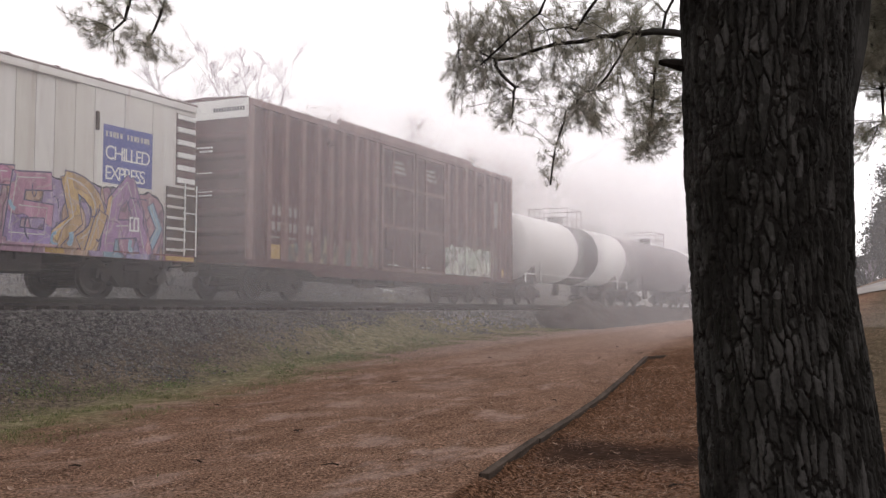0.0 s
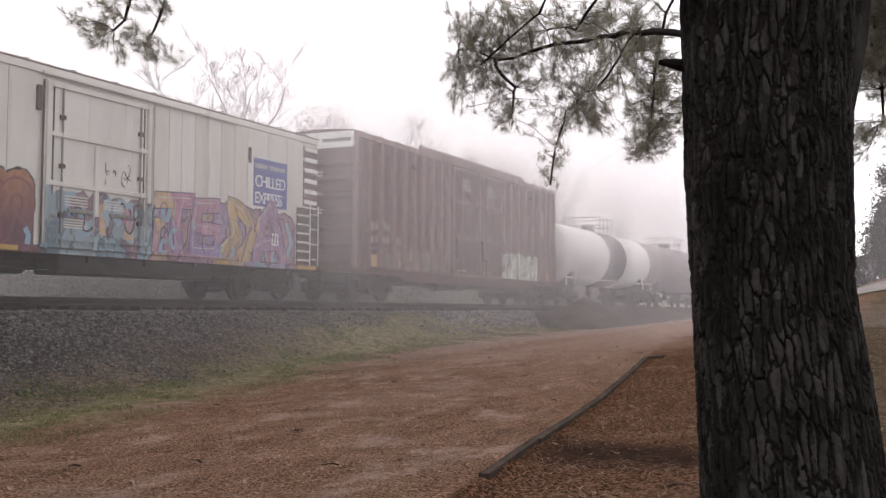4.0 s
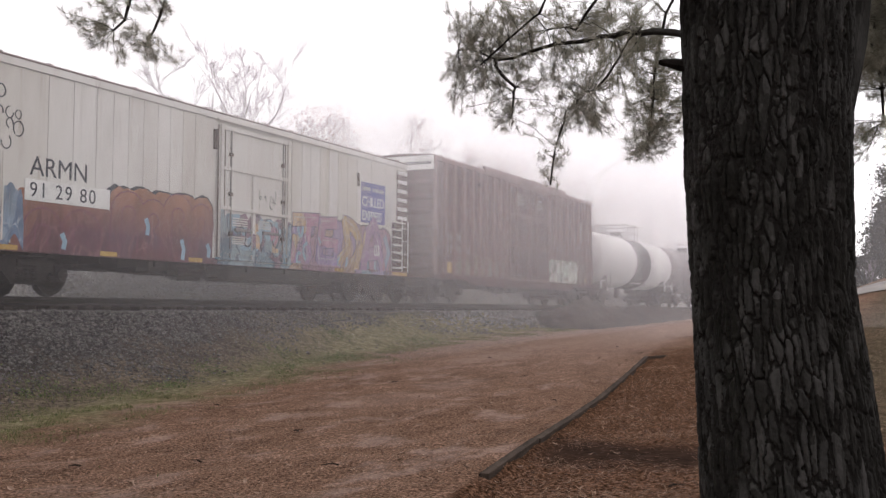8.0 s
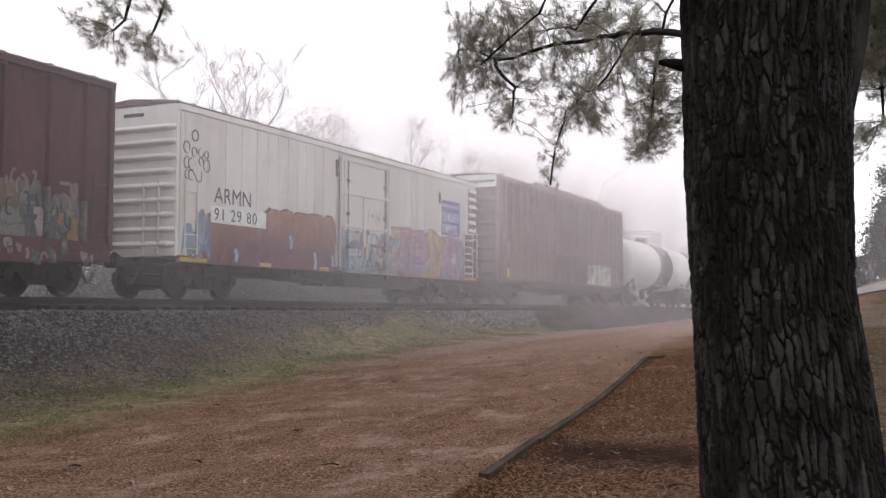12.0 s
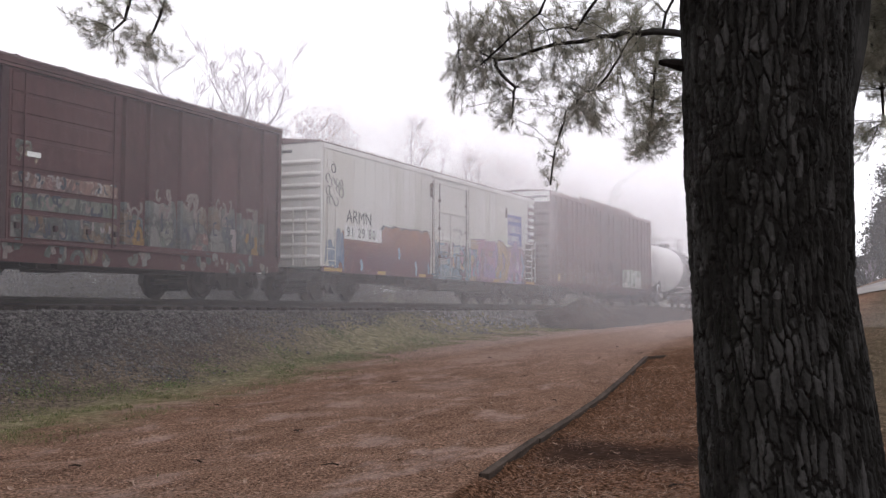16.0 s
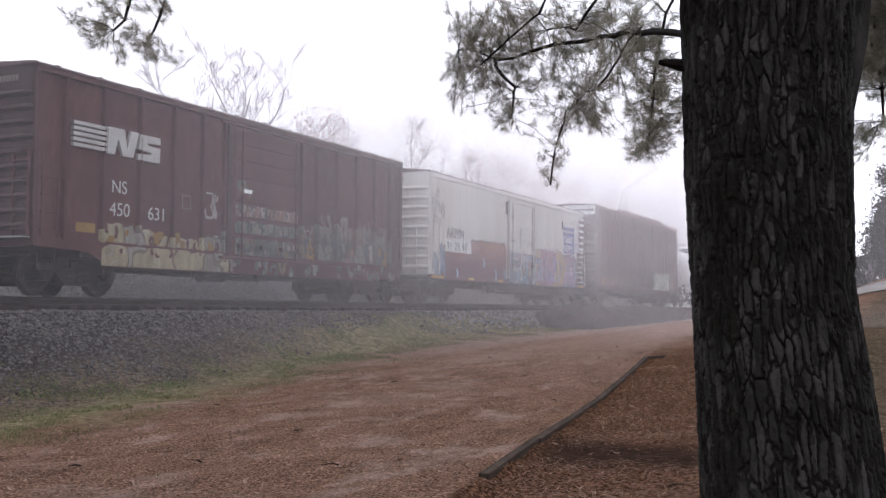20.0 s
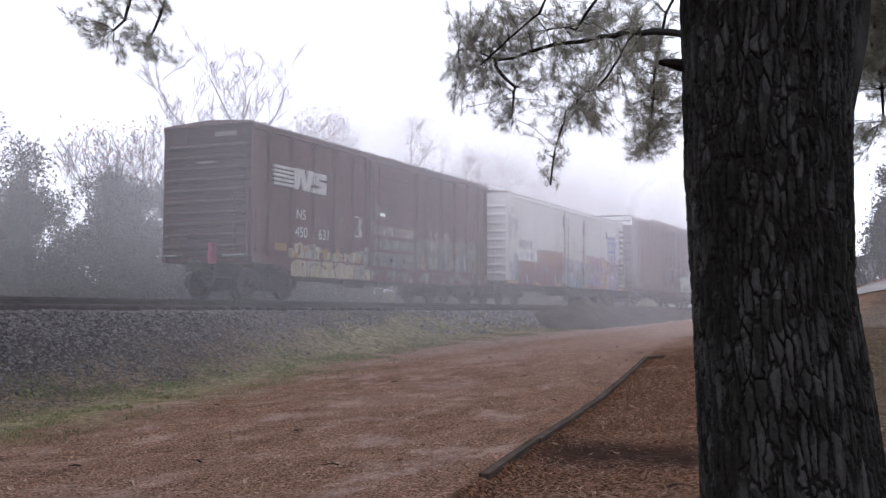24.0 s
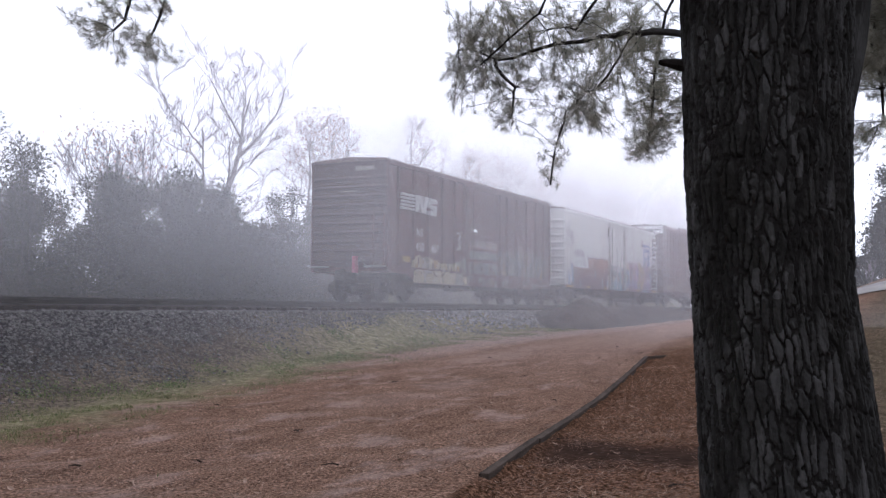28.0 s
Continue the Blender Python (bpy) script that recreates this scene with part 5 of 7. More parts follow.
def tank_car(start, length, shell, band, label):
    """Tank car: shell with domed heads, walkway with rails round the dome, side sills, saddles."""
    car = empty("tank_car", label, "tank car", GROUP)
    R, zc = 1.52, 2.6
    prof = [(0.0, 0.0)] + [(R * math.sin(k * math.pi / 16), 0.5 - 0.5 * math.cos(k * math.pi / 16)) for k in range(1, 9)]
    stations = prof[1:] + [(R, length - 0.4 - 0.5)] + [(r, length - 0.4 - q) for r, q in prof[:0:-1]]
    bm = bmesh.new()
    seg, rings = 40, []
    for r, x in stations:
        rings.append([bm.verts.new((x, r * math.cos(i * math.tau / seg), r * math.sin(i * math.tau / seg))) for i in range(seg)])
    for q, s in zip(rings, rings[1:]):
        for i in range(seg):
            bm.faces.new((q[i], q[(i + 1) % seg], s[(i + 1) % seg], s[i]))
    bm.faces.new(rings[0]), bm.faces.new(rings[-1])
    part("tank_shell", bm, shell, car, "", pose(0.2, 0, zc), True)
    if band:
        bm = bmesh.new()
        seg = 40
        for a, b, r in ((*band, R + 0.006),):
            qa = [bm.verts.new((a, r * math.cos(i * math.tau / seg), r * math.sin(i * math.tau / seg))) for i in range(seg)]
            qb = [bm.verts.new((b, r * math.cos(i * math.tau / seg), r * math.sin(i * math.tau / seg))) for i in range(seg)]
            for i in range(seg):
                bm.faces.new((qa[i], qa[(i + 1) % seg], qb[(i + 1) % seg], qb[i]))
        part("tank_band", bm, BLACK, car, "wide dark band", pose(0, 0, zc), True)
    for x in (2.6, 5.2, length - 5.2, length - 2.6):
        bm = bmesh.new()
        k = 36
        qa = [(Vector((x - 0.02, (R + 0.012) * math.cos(i * math.tau / k), zc + (R + 0.012) * math.sin(i * math.tau / k))), Vector((x + 0.02, (R + 0.012) * math.cos(i * math.tau / k), zc + (R + 0.012) * math.sin(i * math.tau / k)))) for i in range(k)]
        va = [(bm.verts.new(p), bm.verts.new(q)) for p, q in qa]
        for i in range(k):
            bm.faces.new((va[i][0], va[(i + 1) % k][0], va[(i + 1) % k][1], va[i][1]))
        part("shell_seam", bm, shell, car)
    mid = length / 2
    bm = bmesh.new()
    lathe(bm, [(0.38, -0.25), (0.38, 0.2), (0.34, 0.26), (0.1, 0.28)], seg=20)
    bm.transform(Matrix.Rotation(math.pi / 2, 4, "X"))
    part("dome", bm, UNDER, car, "dark valve housing", pose(mid, 0, zc + R + 0.1))
    bm = bmesh.new()
    bbox(bm, mid - 1.1, mid + 1.1, -1.0, -0.55, zc + 1.28, zc + 1.32, 0.008)
    bbox(bm, mid - 1.1, mid + 1.1, 0.55, 1.0, zc + 1.28, zc + 1.32, 0.008)
    wk = part("walkway", bm, RUSTY, car, "steel walkway with hand rails")
    for x in (mid - 1.1, mid - 0.36, mid + 0.36, mid + 1.1):
        for y in (-1.0, 1.0):
            bm = bmesh.new()
            tube(bm, (x, y, zc + 1.3), (x, y, zc + 2.2), 0.022, None, 6)
            part("rail_post", bm, RUSTY, wk)
    for z in (zc + 1.75, zc + 2.2):
        bm = bmesh.new()
        path_tube(bm, [(mid - 1.1, -1, z), (mid + 1.1, -1, z), (mid + 1.1, 1, z), (mid - 1.1, 1, z), (mid - 1.1, -1, z)], 0.02)
        part("hand_rail", bm, RUSTY, wk)
    ladder(car, mid - 0.25, mid + 0.25, 1.2, 3.2, 6, RUSTY, -R - 0.02)
    bm = bmesh.new()
    path_tube(bm, [(0.3, -1.46, 1.35), (length - 0.3, -1.46, 1.35)], 0.03)
    part("side_rail", bm, shell, car)
    for x in (0.3, 2.2, length - 2.2, length - 0.3):
        bm = bmesh.new()
        bbox(bm, x - 0.04, x + 0.04, -1.47, -1.42, 0.95, 1.9 if 1 < x < length - 1 else 1.4, 0.008)
        part("post", bm, shell, car)
    bm = bmesh.new()
    for x in (1.9, length - 1.9):
        prism(bm, [(-1.3, 0.9), (1.3, 0.9), (1.2, 1.7), (0.8, 1.3), (-0.8, 1.3), (-1.2, 1.7)], x - 0.2, x + 0.2, "x")
        bbox(bm, x - 1.8, x + 1.8, -0.25, 0.25, 0.7, 1.05, 0.02)
    for x0, x1 in ((0.0, 0.9), (length - 0.9, length)):
        bbox(bm, x0, x1, -1.44, 1.44, 0.88, 1.02, 0.02)
    part("underframe", bm, UNDER, car)
    bm = bmesh.new()
    tube(bm, (mid, 0, 0.5), (mid, 0, 1.2), 0.16, None, 12)
    bbox(bm, mid + 1.5, mid + 2.5, -0.8, -0.3, 0.5, 0.95, 0.03)
    part("outlet_valve", bm, UNDER, car)
    coupler(car, 0, -1, False)
    coupler(car, length, 1, False)
    for x in (1.9, length - 1.9):
        bogie(car, x)
    TRAIN.append((car, start))


red_boxcar()
white_reefer()
tall_boxcar()
tank_car(56.9, 16.6, TANK_WHITE, (7.3, 10.6), "white tank car with a wide dark band")
tank_car(74.5, 16.6, TANK_DARK, None, "dark grey tank car with a railed dome")
tank_car(92.1, 16.6, TANK_WHITE, (7.3, 10.6), "white tank car with a wide dark band")





# ------------------------------------------------------------------ loose stones, grass, needles
RNG = np.random.default_rng(4)


def scatter_stones():
    k = 44000
    x = np.concatenate([RNG.uniform(1, 34, k), RNG.uniform(34, 75, 7000)])
    y = RNG.triangular(11.6, 15.0, 16.4, len(x))
    wob = np.array([noise.noise((a * 0.5, b * 0.7, 3)) for a, b in zip(x, y)])
    lower = 12.3 + 2.7 * smooth01((x - 10) / 16) * (1 - 0.7 * smooth01((x - 31) / 6)) + wob * 2.6 + RNG.normal(0, 0.45, len(x))
    keep = (y > lower) | (RNG.random(len(x)) < 0.008)
    x, y = x[keep], y[keep]
    # a band between and beyond the rails
    x2, y2 = RNG.uniform(0, 70, 7000), RNG.uniform(16.2, 19.6, 7000)
    x, y = np.concatenate([x, x2]), np.concatenate([y, y2])
    s = RNG.uniform(0.014, 0.036, len(x)) * RNG.choice([1, 1, 1, 1, 1.5], len(x))
    z = ground_z(x, y) + s * 0.25
    base = np.array([(1, 0, 0), (-1, 0, 0), (0, 1, 0), (0, -1, 0), (0, 0, 0.75), (0, 0, -0.75)], float)
    v = base[None] * RNG.uniform(0.6, 1.25, (len(x), 6, 1)) + RNG.uniform(-0.3, 0.3, (len(x), 6, 3))
    a = RNG.uniform(0, 6.28, len(x))
    c, t = np.cos(a)[:, None], np.sin(a)[:, None]
    v = np.stack([v[..., 0] * c - v[..., 1] * t, v[..., 0] * t + v[..., 1] * c, v[..., 2]], -1) * s[:, None, None]
    v += np.stack([x, y, z], -1)[:, None]
    f = np.array([(0, 2, 4), (2, 1, 4), (1, 3, 4), (3, 0, 4), (2, 0, 5), (1, 2, 5), (3, 1, 5), (0, 3, 5)])
    F = (f[None] + 6 * np.arange(len(x))[:, None, None]).reshape(-1, 3)
    tagged(new("ballast", np_mesh("ballast", v.reshape(-1, 3), F, STONE)), "grey crushed stone ballast on the railway bank", "ballast", kind="stuff")


def scatter_gravel():
    k = 3000
    x, y = RNG.triangular(29, 39, 44, k), RNG.normal(14.9, 0.5, k)
    keep = (y < 16.2) & (y > 13.8)
    x, y = x[keep], y[keep]
    s = RNG.uniform(0.03, 0.075, len(x))
    base = np.array([(1, 0, 0), (-1, 0, 0), (0, 1, 0), (0, -1, 0), (0, 0, 0.7), (0, 0, -0.7)], float)
    v = (base[None] * RNG.uniform(0.6, 1.25, (len(x), 6, 1)) + RNG.uniform(-0.25, 0.25, (len(x), 6, 3))) * s[:, None, None]
    v += np.stack([x, y, ground_z(x, y) + s * 0.2], -1)[:, None]
    f = np.array([(0, 2, 4), (2, 1, 4), (1, 3, 4), (3, 0, 4), (2, 0, 5), (1, 2, 5), (3, 1, 5), (0, 3, 5)])
    F = (f[None] + 6 * np.arange(len(x))[:, None, None]).reshape(-1, 3)
    tagged(new("pale_gravel", np_mesh("pale_gravel", v.reshape(-1, 3), F, GRAVEL)), "pale broken stone beside the soil heap", "gravel", kind="stuff")


def blades(x, y, length, width, lean, lift=0.0):
    """Thin upright or lying slivers: one triangle each."""
    k = len(x)
    z = ground_z(x, y) + lift
    a = RNG.uniform(0, math.tau, k)
    d = np.stack([np.cos(a) * np.sin(lean), np.sin(a) * np.sin(lean), np.cos(lean)], -1) * length[:, None]
    s = np.stack([-np.sin(a), np.cos(a), np.zeros(k)], -1) * width[:, None] / 2
    p = np.stack([x, y, z], -1)
    v = np.stack([p - s, p + s, p + d], 1).reshape(-1, 3)
    return v, np.arange(3 * k).reshape(-1, 3)


def scatter_grass():
    k = 80000
    x = RNG.uniform(3, 48, k)
    off = np.where(RNG.random(k) < 0.7, RNG.normal(0.35, 0.55, k), RNG.normal(1.2, 1.3, k))
    y = path_left(x) + off
    patch = np.array([noise.noise((a * 0.45, b * 0.8, 11)) + 0.5 * noise.noise((a * 1.5, b * 1.5, 2)) for a, b in zip(x, y)])
    keep = (patch > -0.12 + 0.2 * np.abs(off - 0.4)) & (y < 15.0)
    x, y = x[keep], y[keep]
    for cx, cy, r, m in ((11.9, 12.7, 0.5, 700), (12.9, 12.2, 0.6, 700), (23.0, 14.0, 0.25, 200), (9.6, 11.6, 0.7, 700), (16.5, 12.8, 0.6, 500), (20.0, 13.2, 0.7, 600), (27, 13.5, 0.9, 700)):
        x = np.concatenate([x, RNG.normal(cx, r, m)])
        y = np.concatenate([y, RNG.normal(cy, r * 0.6, m)])
    k = len(x)
    v, f = blades(x, y, RNG.uniform(0.025, 0.07, k), RNG.uniform(0.006, 0.014, k), RNG.uniform(0.2, 1.25, k), -0.005)
    tagged(new("grass", np_mesh("grass", v, f, GRASSBLADE)), "patchy green and yellowed grass along the path", "grass", kind="stuff")


def scatter_needles():
    k = 210000
    x = 3 + 33 * RNG.random(k) ** 1.5
    y = RNG.uniform(-3, 13, k)
    keep = (y < path_left(x) + 0.5) & (np.abs(np.arctan2(y, x) - radians(25.5)) < radians(26))
    patch = np.array([noise.noise((a * 0.6, b * 0.6, 21)) for a, b in zip(x, y)])
    on_path = (y > edge_line(x)) & (y < path_left(x) - 0.6)
    keep &= (y > edge_line(x) + 0.06) | (y < edge_line(x) - 0.24) | ((RNG.random(k) < 0.5) & (y < edge_line(x) - 0.05))
    keep &= RNG.random(k) < np.where(on_path, 0.5 + 0.9 * patch, 0.95)
    keep &= (np.abs(x - 11.1 + 0.8 * patch) > 0.55) | (y > edge_line(x)) | (RNG.random(k) < 0.2)
    x, y = x[keep], y[keep]
    k = len(x)
    v, f = blades(x, y, RNG.uniform(0.07, 0.17, k), RNG.uniform(0.0035, 0.008, k), RNG.uniform(1.38, 1.6, k), 0.012)
    tagged(new("pine_straw", np_mesh("pine_straw", v, f, STRAW)), "fallen russet pine needles strewn over the ground", "pine straw", kind="stuff")


def scatter_pale_needles():
    """Bleached needles and chaff on top of the russet ones, thickest beside the edging."""
    k = 26000
    x = 6.5 + 20 * RNG.random(k) ** 1.3
    y = RNG.uniform(0.5, 12, k)
    patch = np.array([noise.noise((a * 1.1, b * 1.1, 41)) for a, b in zip(x, y)])
    beside = y < edge_line(x) - 0.2
    keep = (y < path_left(x)) & (np.abs(np.arctan2(y, x) - radians(25.5)) < radians(25)) & (RNG.random(k) < np.where(beside, 0.75, 0.3) + patch * 0.6)
    keep &= (np.abs(y - edge_line(x)) > 0.15) & ((np.abs(x - 11.1) > 0.7) | ~beside)
    x, y = x[keep], y[keep]
    k = len(x)
    v, f = blades(x, y, RNG.uniform(0.05, 0.15, k), RNG.uniform(0.003, 0.007, k), RNG.uniform(1.3, 1.55, k), 0.02)
    tagged(new("bleached_needles", np_mesh("bleached_needles", v, f, CHAFF)), "pale bleached pine needles scattered over the ground", "pine straw", kind="stuff")


def curled_leaf():
    bm = bmesh.new()
    pts = [(-0.5, 0, 0.12), (-0.2, 0.22, 0.03), (0.2, 0.2, 0.0), (0.55, 0, 0.14), (0.2, -0.2, 0.0), (-0.2, -0.22, 0.03)]
    mid = [(-0.2, 0, -0.05), (0.2, 0, -0.06)]
    v = [bm.verts.new(p) for p in pts + mid]
    for q in ((0, 6, 1), (1, 6, 7, 2), (2, 7, 3), (3, 7, 4), (4, 7, 6, 5), (5, 6, 0)):
        bm.faces.new([v[i] for i in q])
    return mesh_of("dry_leaf", bm, LITTER)


def scatter_leaves():
    me = curled_leaf()
    for i in range(290):
        x = 6 + 22 * RNG.random() ** 1.3
        y = RNG.uniform(1, path_left(x) + 1.5)
        if abs(math.atan2(y, x) - radians(25.5)) > radians(25):
            continue
        ob = tagged(new("dry_leaf", me), "curled pale dry leaf lying on the ground", "leaf", "fallen leaves on the path")
        s = RNG.uniform(0.035, 0.1)
        ob.matrix_basis = pose(x, y, float(ground_z(x, y)[0]) + 0.012, RNG.uniform(-25, 25), RNG.uniform(-25, 25), RNG.uniform(0, 360)) @ Matrix.Diagonal((s, s, s, 1))


def scatter_weeds():
    V, F, k = [], [], 0
    for i, (x, y, r) in enumerate(((11.9, 12.7, 0.34), (12.9, 12.2, 0.4), (9.6, 11.7, 0.45), (23.0, 14.0, 0.2), (16.5, 12.8, 0.3), (19.5, 13.2, 0.35), (26.5, 13.4, 0.4), (14.4, 12.0, 0.25), (21.0, 12.6, 0.4), (17.9, 12.2, 0.3))):
        px, py = RNG.normal(x, r, 40), RNG.normal(y, r * 0.8, 40)
        pz = ground_z(px, py) + RNG.uniform(0.01, 0.08, 40)
        v, f = leaf_cloud(np.stack([px, py, pz], -1), 7, (0.06, 0.06, 0.03), 0.022, RNG, 0.0)
        V.append(v), F.append(f + k)
        k += len(v)
    tagged(new("weeds", np_mesh("weeds", np.concatenate(V), np.concatenate(F), WEED)), "low green weeds among the stones of the bank", "weeds", kind="stuff")


def scatter_sticks():
    for i in range(18):
        x = 6 + 22 * RNG.random()
        y = RNG.uniform(1.5, path_left(x) + 0.5)
        if abs(math.atan2(y, x) - radians(25.5)) > radians(24):
            continue
        bm = bmesh.new()
        n, a = RNG.uniform(0.08, 0.22), RNG.uniform(-0.3, 0.3)
        limb_mesh(bm, [(0, 0, 0.0), (n * 0.35, a * 0.1, 0.012), (n * 0.7, a * 0.06, 0.006), (n, -a * 0.1, 0.0)], 0.009, 0.004, 5)
        limb_mesh(bm, [(n * 0.35, a * 0.1, 0.012), (n * 0.5, a * 0.1 + 0.06, 0.02)], 0.005, 0.003, 4)
        ob = tagged(new("fallen_twig", mesh_of("fallen_twig", bm, TWIG)), "small dark fallen twig lying on the ground", "twig", "fallen twigs on the path")
        ob.matrix_basis = pose(x, y, float(ground_z(x, y)[0]) + 0.012, 0, 0, RNG.uniform(0, 360))


scatter_stones()
scatter_gravel()
scatter_grass()
scatter_needles()
scatter_pale_needles()
scatter_leaves()


# ------------------------------------------------------------------ soil heap, timber edging, far road
def soil_heap():
    xs, ys = np.linspace(36.5, 65, 115), np.linspace(11.6, 15.7, 34)
    X, Y = np.meshgrid(xs, ys, indexing="ij")
    g = ground_z(X.ravel(), Y.ravel()).reshape(X.shape)
    top = np.interp(X, [36.5, 38.6, 40.0, 41.6, 43.0, 45.5, 50.5, 55, 58, 61.5, 65], [0.5, 1.02, 1.5, 1.95, 1.82, 1.6, 1.68, 1.66, 1.6, 1.36, 0.8])
    crest = np.clip(top - g, 0, None)
    across = np.clip(1 - np.abs(Y - 13.6) / 1.95, 0, 1)
    lump = np.array([noise.noise((a * 1.1, b * 1.1, 7)) * 0.22 + noise.noise((a * 3, b * 3, 1)) * 0.1 for a, b in zip(X.ravel(), Y.ravel())]).reshape(X.shape)
    h = crest * np.clip(across * 1.15, 0, 1) ** 1.1 * (1 + lump * 1.1) + 0.25 * lump * smooth01(across * 2) * smooth01(crest * 2.5)
    Z = g - 0.03 + h
    i = np.arange(X.size).reshape(X.shape)
    F = np.stack([i[:-1, :-1], i[1:, :-1], i[1:, 1:], i[:-1, 1:]], -1).reshape(-1, 4)
    tagged(new("soil_heap", np_mesh("soil_heap", np.stack([X, Y, Z], -1).reshape(-1, 3), F, SOIL)), "long low heap of dark soil beside the track", "soil heap")


soil_heap()


def timber_edging():
    root = empty("timber_edging", "weathered grey timbers edging the pine-straw path", "path edging")
    x = 8.7
    for i in range(7):
        n = 2.3 if i < 6 else 1.1
        turn = math.degrees(math.atan(0.15)) + random.uniform(-0.4, 0.4) - (16 if i == 6 else 0)
        y = float(edge_line(x))
        xe = x + n * math.cos(radians(turn))
        ye = y + n * math.sin(radians(turn))
        z0, z1 = float(ground_z(x, y + 0.12)[0]), float(ground_z(xe, ye + 0.12)[0])
        bm = bmesh.new()
        bbox(bm, 0.0, n - 0.01, -0.075, 0.02, -0.3, 0.014, 0.006)
        for v in bm.verts:
            v.co.y += noise.noise((v.co.x * 1.5, i, 0)) * 0.01
            v.co.z += noise.noise((v.co.x * 2.0, i, 4)) * 0.006
        part("timber", bm, WOOD, root, "", pose(x, y, z0 + 0.01, random.uniform(-4, 4), -math.degrees(math.atan2(z1 - z0, n)), turn))
        x = xe


timber_edging()


def strip_road():
    """Pale lane crossing the rise on the near side of the track."""
    ys = np.linspace(-30, 5, 60)
    rows = []
    for d in (-2.6, -1.0, 0.6, 2.2, 3.8, 5.4):
        x = 46.5 - 0.9 * (ys - 3) + d
        rows.append(np.stack([x, ys, ground_z(x, ys) + 0.05], -1))
    V = np.stack(rows, 0)
    i = np.arange(V.shape[0] * V.shape[1]).reshape(V.shape[:2])
    F = np.stack([i[:-1, :-1], i[:-1, 1:], i[1:, 1:], i[1:, :-1]], -1).reshape(-1, 4)
    m = surface("pale_gravel_lane", (0.12, 0.11, 0.1), (0.22, 0.2, 0.185), None, 0.9, 0, 0.5, 8, 0.3)
    tagged(new("road", np_mesh("road", V.reshape(-1, 3), F, m)), "pale gravel lane over the rise", "road", kind="structure")


strip_road()


# ------------------------------------------------------------------ trees
def limb_mesh(bm, pts, r0, r1, seg=7):
    k = len(pts) - 1
    prev = None
    for i, p in enumerate(pts):
        p = Vector(p)
        d = (Vector(pts[min(i + 1, k)]) - Vector(pts[max(i - 1, 0)])).normalized()
        u = d.orthogonal().normalized() if prev is None else (prev - d * prev.dot(d)).normalized()
        prev = u
        w = d.cross(u)
        r = r0 + (r1 - r0) * i / k
        ring = [bm.verts.new(p + (u * math.cos(a) + w * math.sin(a)) * r) for a in (j * math.tau / seg for j in range(seg))]
        if i:
            for j in range(seg):
                bm.faces.new((last[j], last[(j + 1) % seg], ring[(j + 1) % seg], ring[j]))
        last = ring


def branching(bm, start, way, length, radius, depth, rnd, tips, droop=0.0, forks=3, spread=0.6):
    pts = [Vector(start)]
    d = Vector(way).normalized()
    n = 4
    for i in range(n):
        d = (d + Vector((rnd.uniform(-1, 1), rnd.uniform(-1, 1), rnd.uniform(-0.6, 0.9) - droop)) * 0.09).normalized()
        pts.append(pts[-1] + d * length / n)
    limb_mesh(bm, pts, max(radius, 0.0125), max(radius * 0.55, 0.008), 7 if radius > 0.05 else 3)
    tips.append((pts[-1], d, depth))
    if depth == 0:
        return
    for i in range(forks):
        at = pts[rnd.choice((2, 3, 4, 4))]
        side = Vector((rnd.uniform(-1, 1), rnd.uniform(-1, 1), rnd.uniform(-0.3, 0.7))).normalized()
        nd = (d + side * spread * rnd.uniform(0.7, 1.4)).normalized()
        branching(bm, at, nd, length * rnd.uniform(0.55, 0.8), radius * 0.5, depth - 1, rnd, tips, droop, forks, spread)


def leaf_cloud(points, per, reach, size, rng, hang=0.0):
    """Many small leaf quads in loose clumps round the points."""
    P = np.repeat(np.asarray(points, float), per, 0)
    k = len(P)
    P = P + rng.normal(0, 1, (k, 3)) * np.asarray(reach)
    a, b = rng.uniform(0, math.tau, k), np.arccos(rng.uniform(-1, 1, k))
    u = np.stack([np.cos(a) * np.sin(b), np.sin(a) * np.sin(b), np.cos(b) - hang], -1)
    u /= np.linalg.norm(u, axis=1)[:, None]
    w = np.cross(u, rng.normal(0, 1, (k, 3)))
    w /= np.linalg.norm(w, axis=1)[:, None] + 1e-9
    s = rng.uniform(0.6, 1.3, k)[:, None] * size
    v = np.stack([P - u * s, P + w * s * 0.5, P + u * s, P - w * s * 0.5], 1).reshape(-1, 3)
    return v, np.arange(4 * k).reshape(-1, 4)


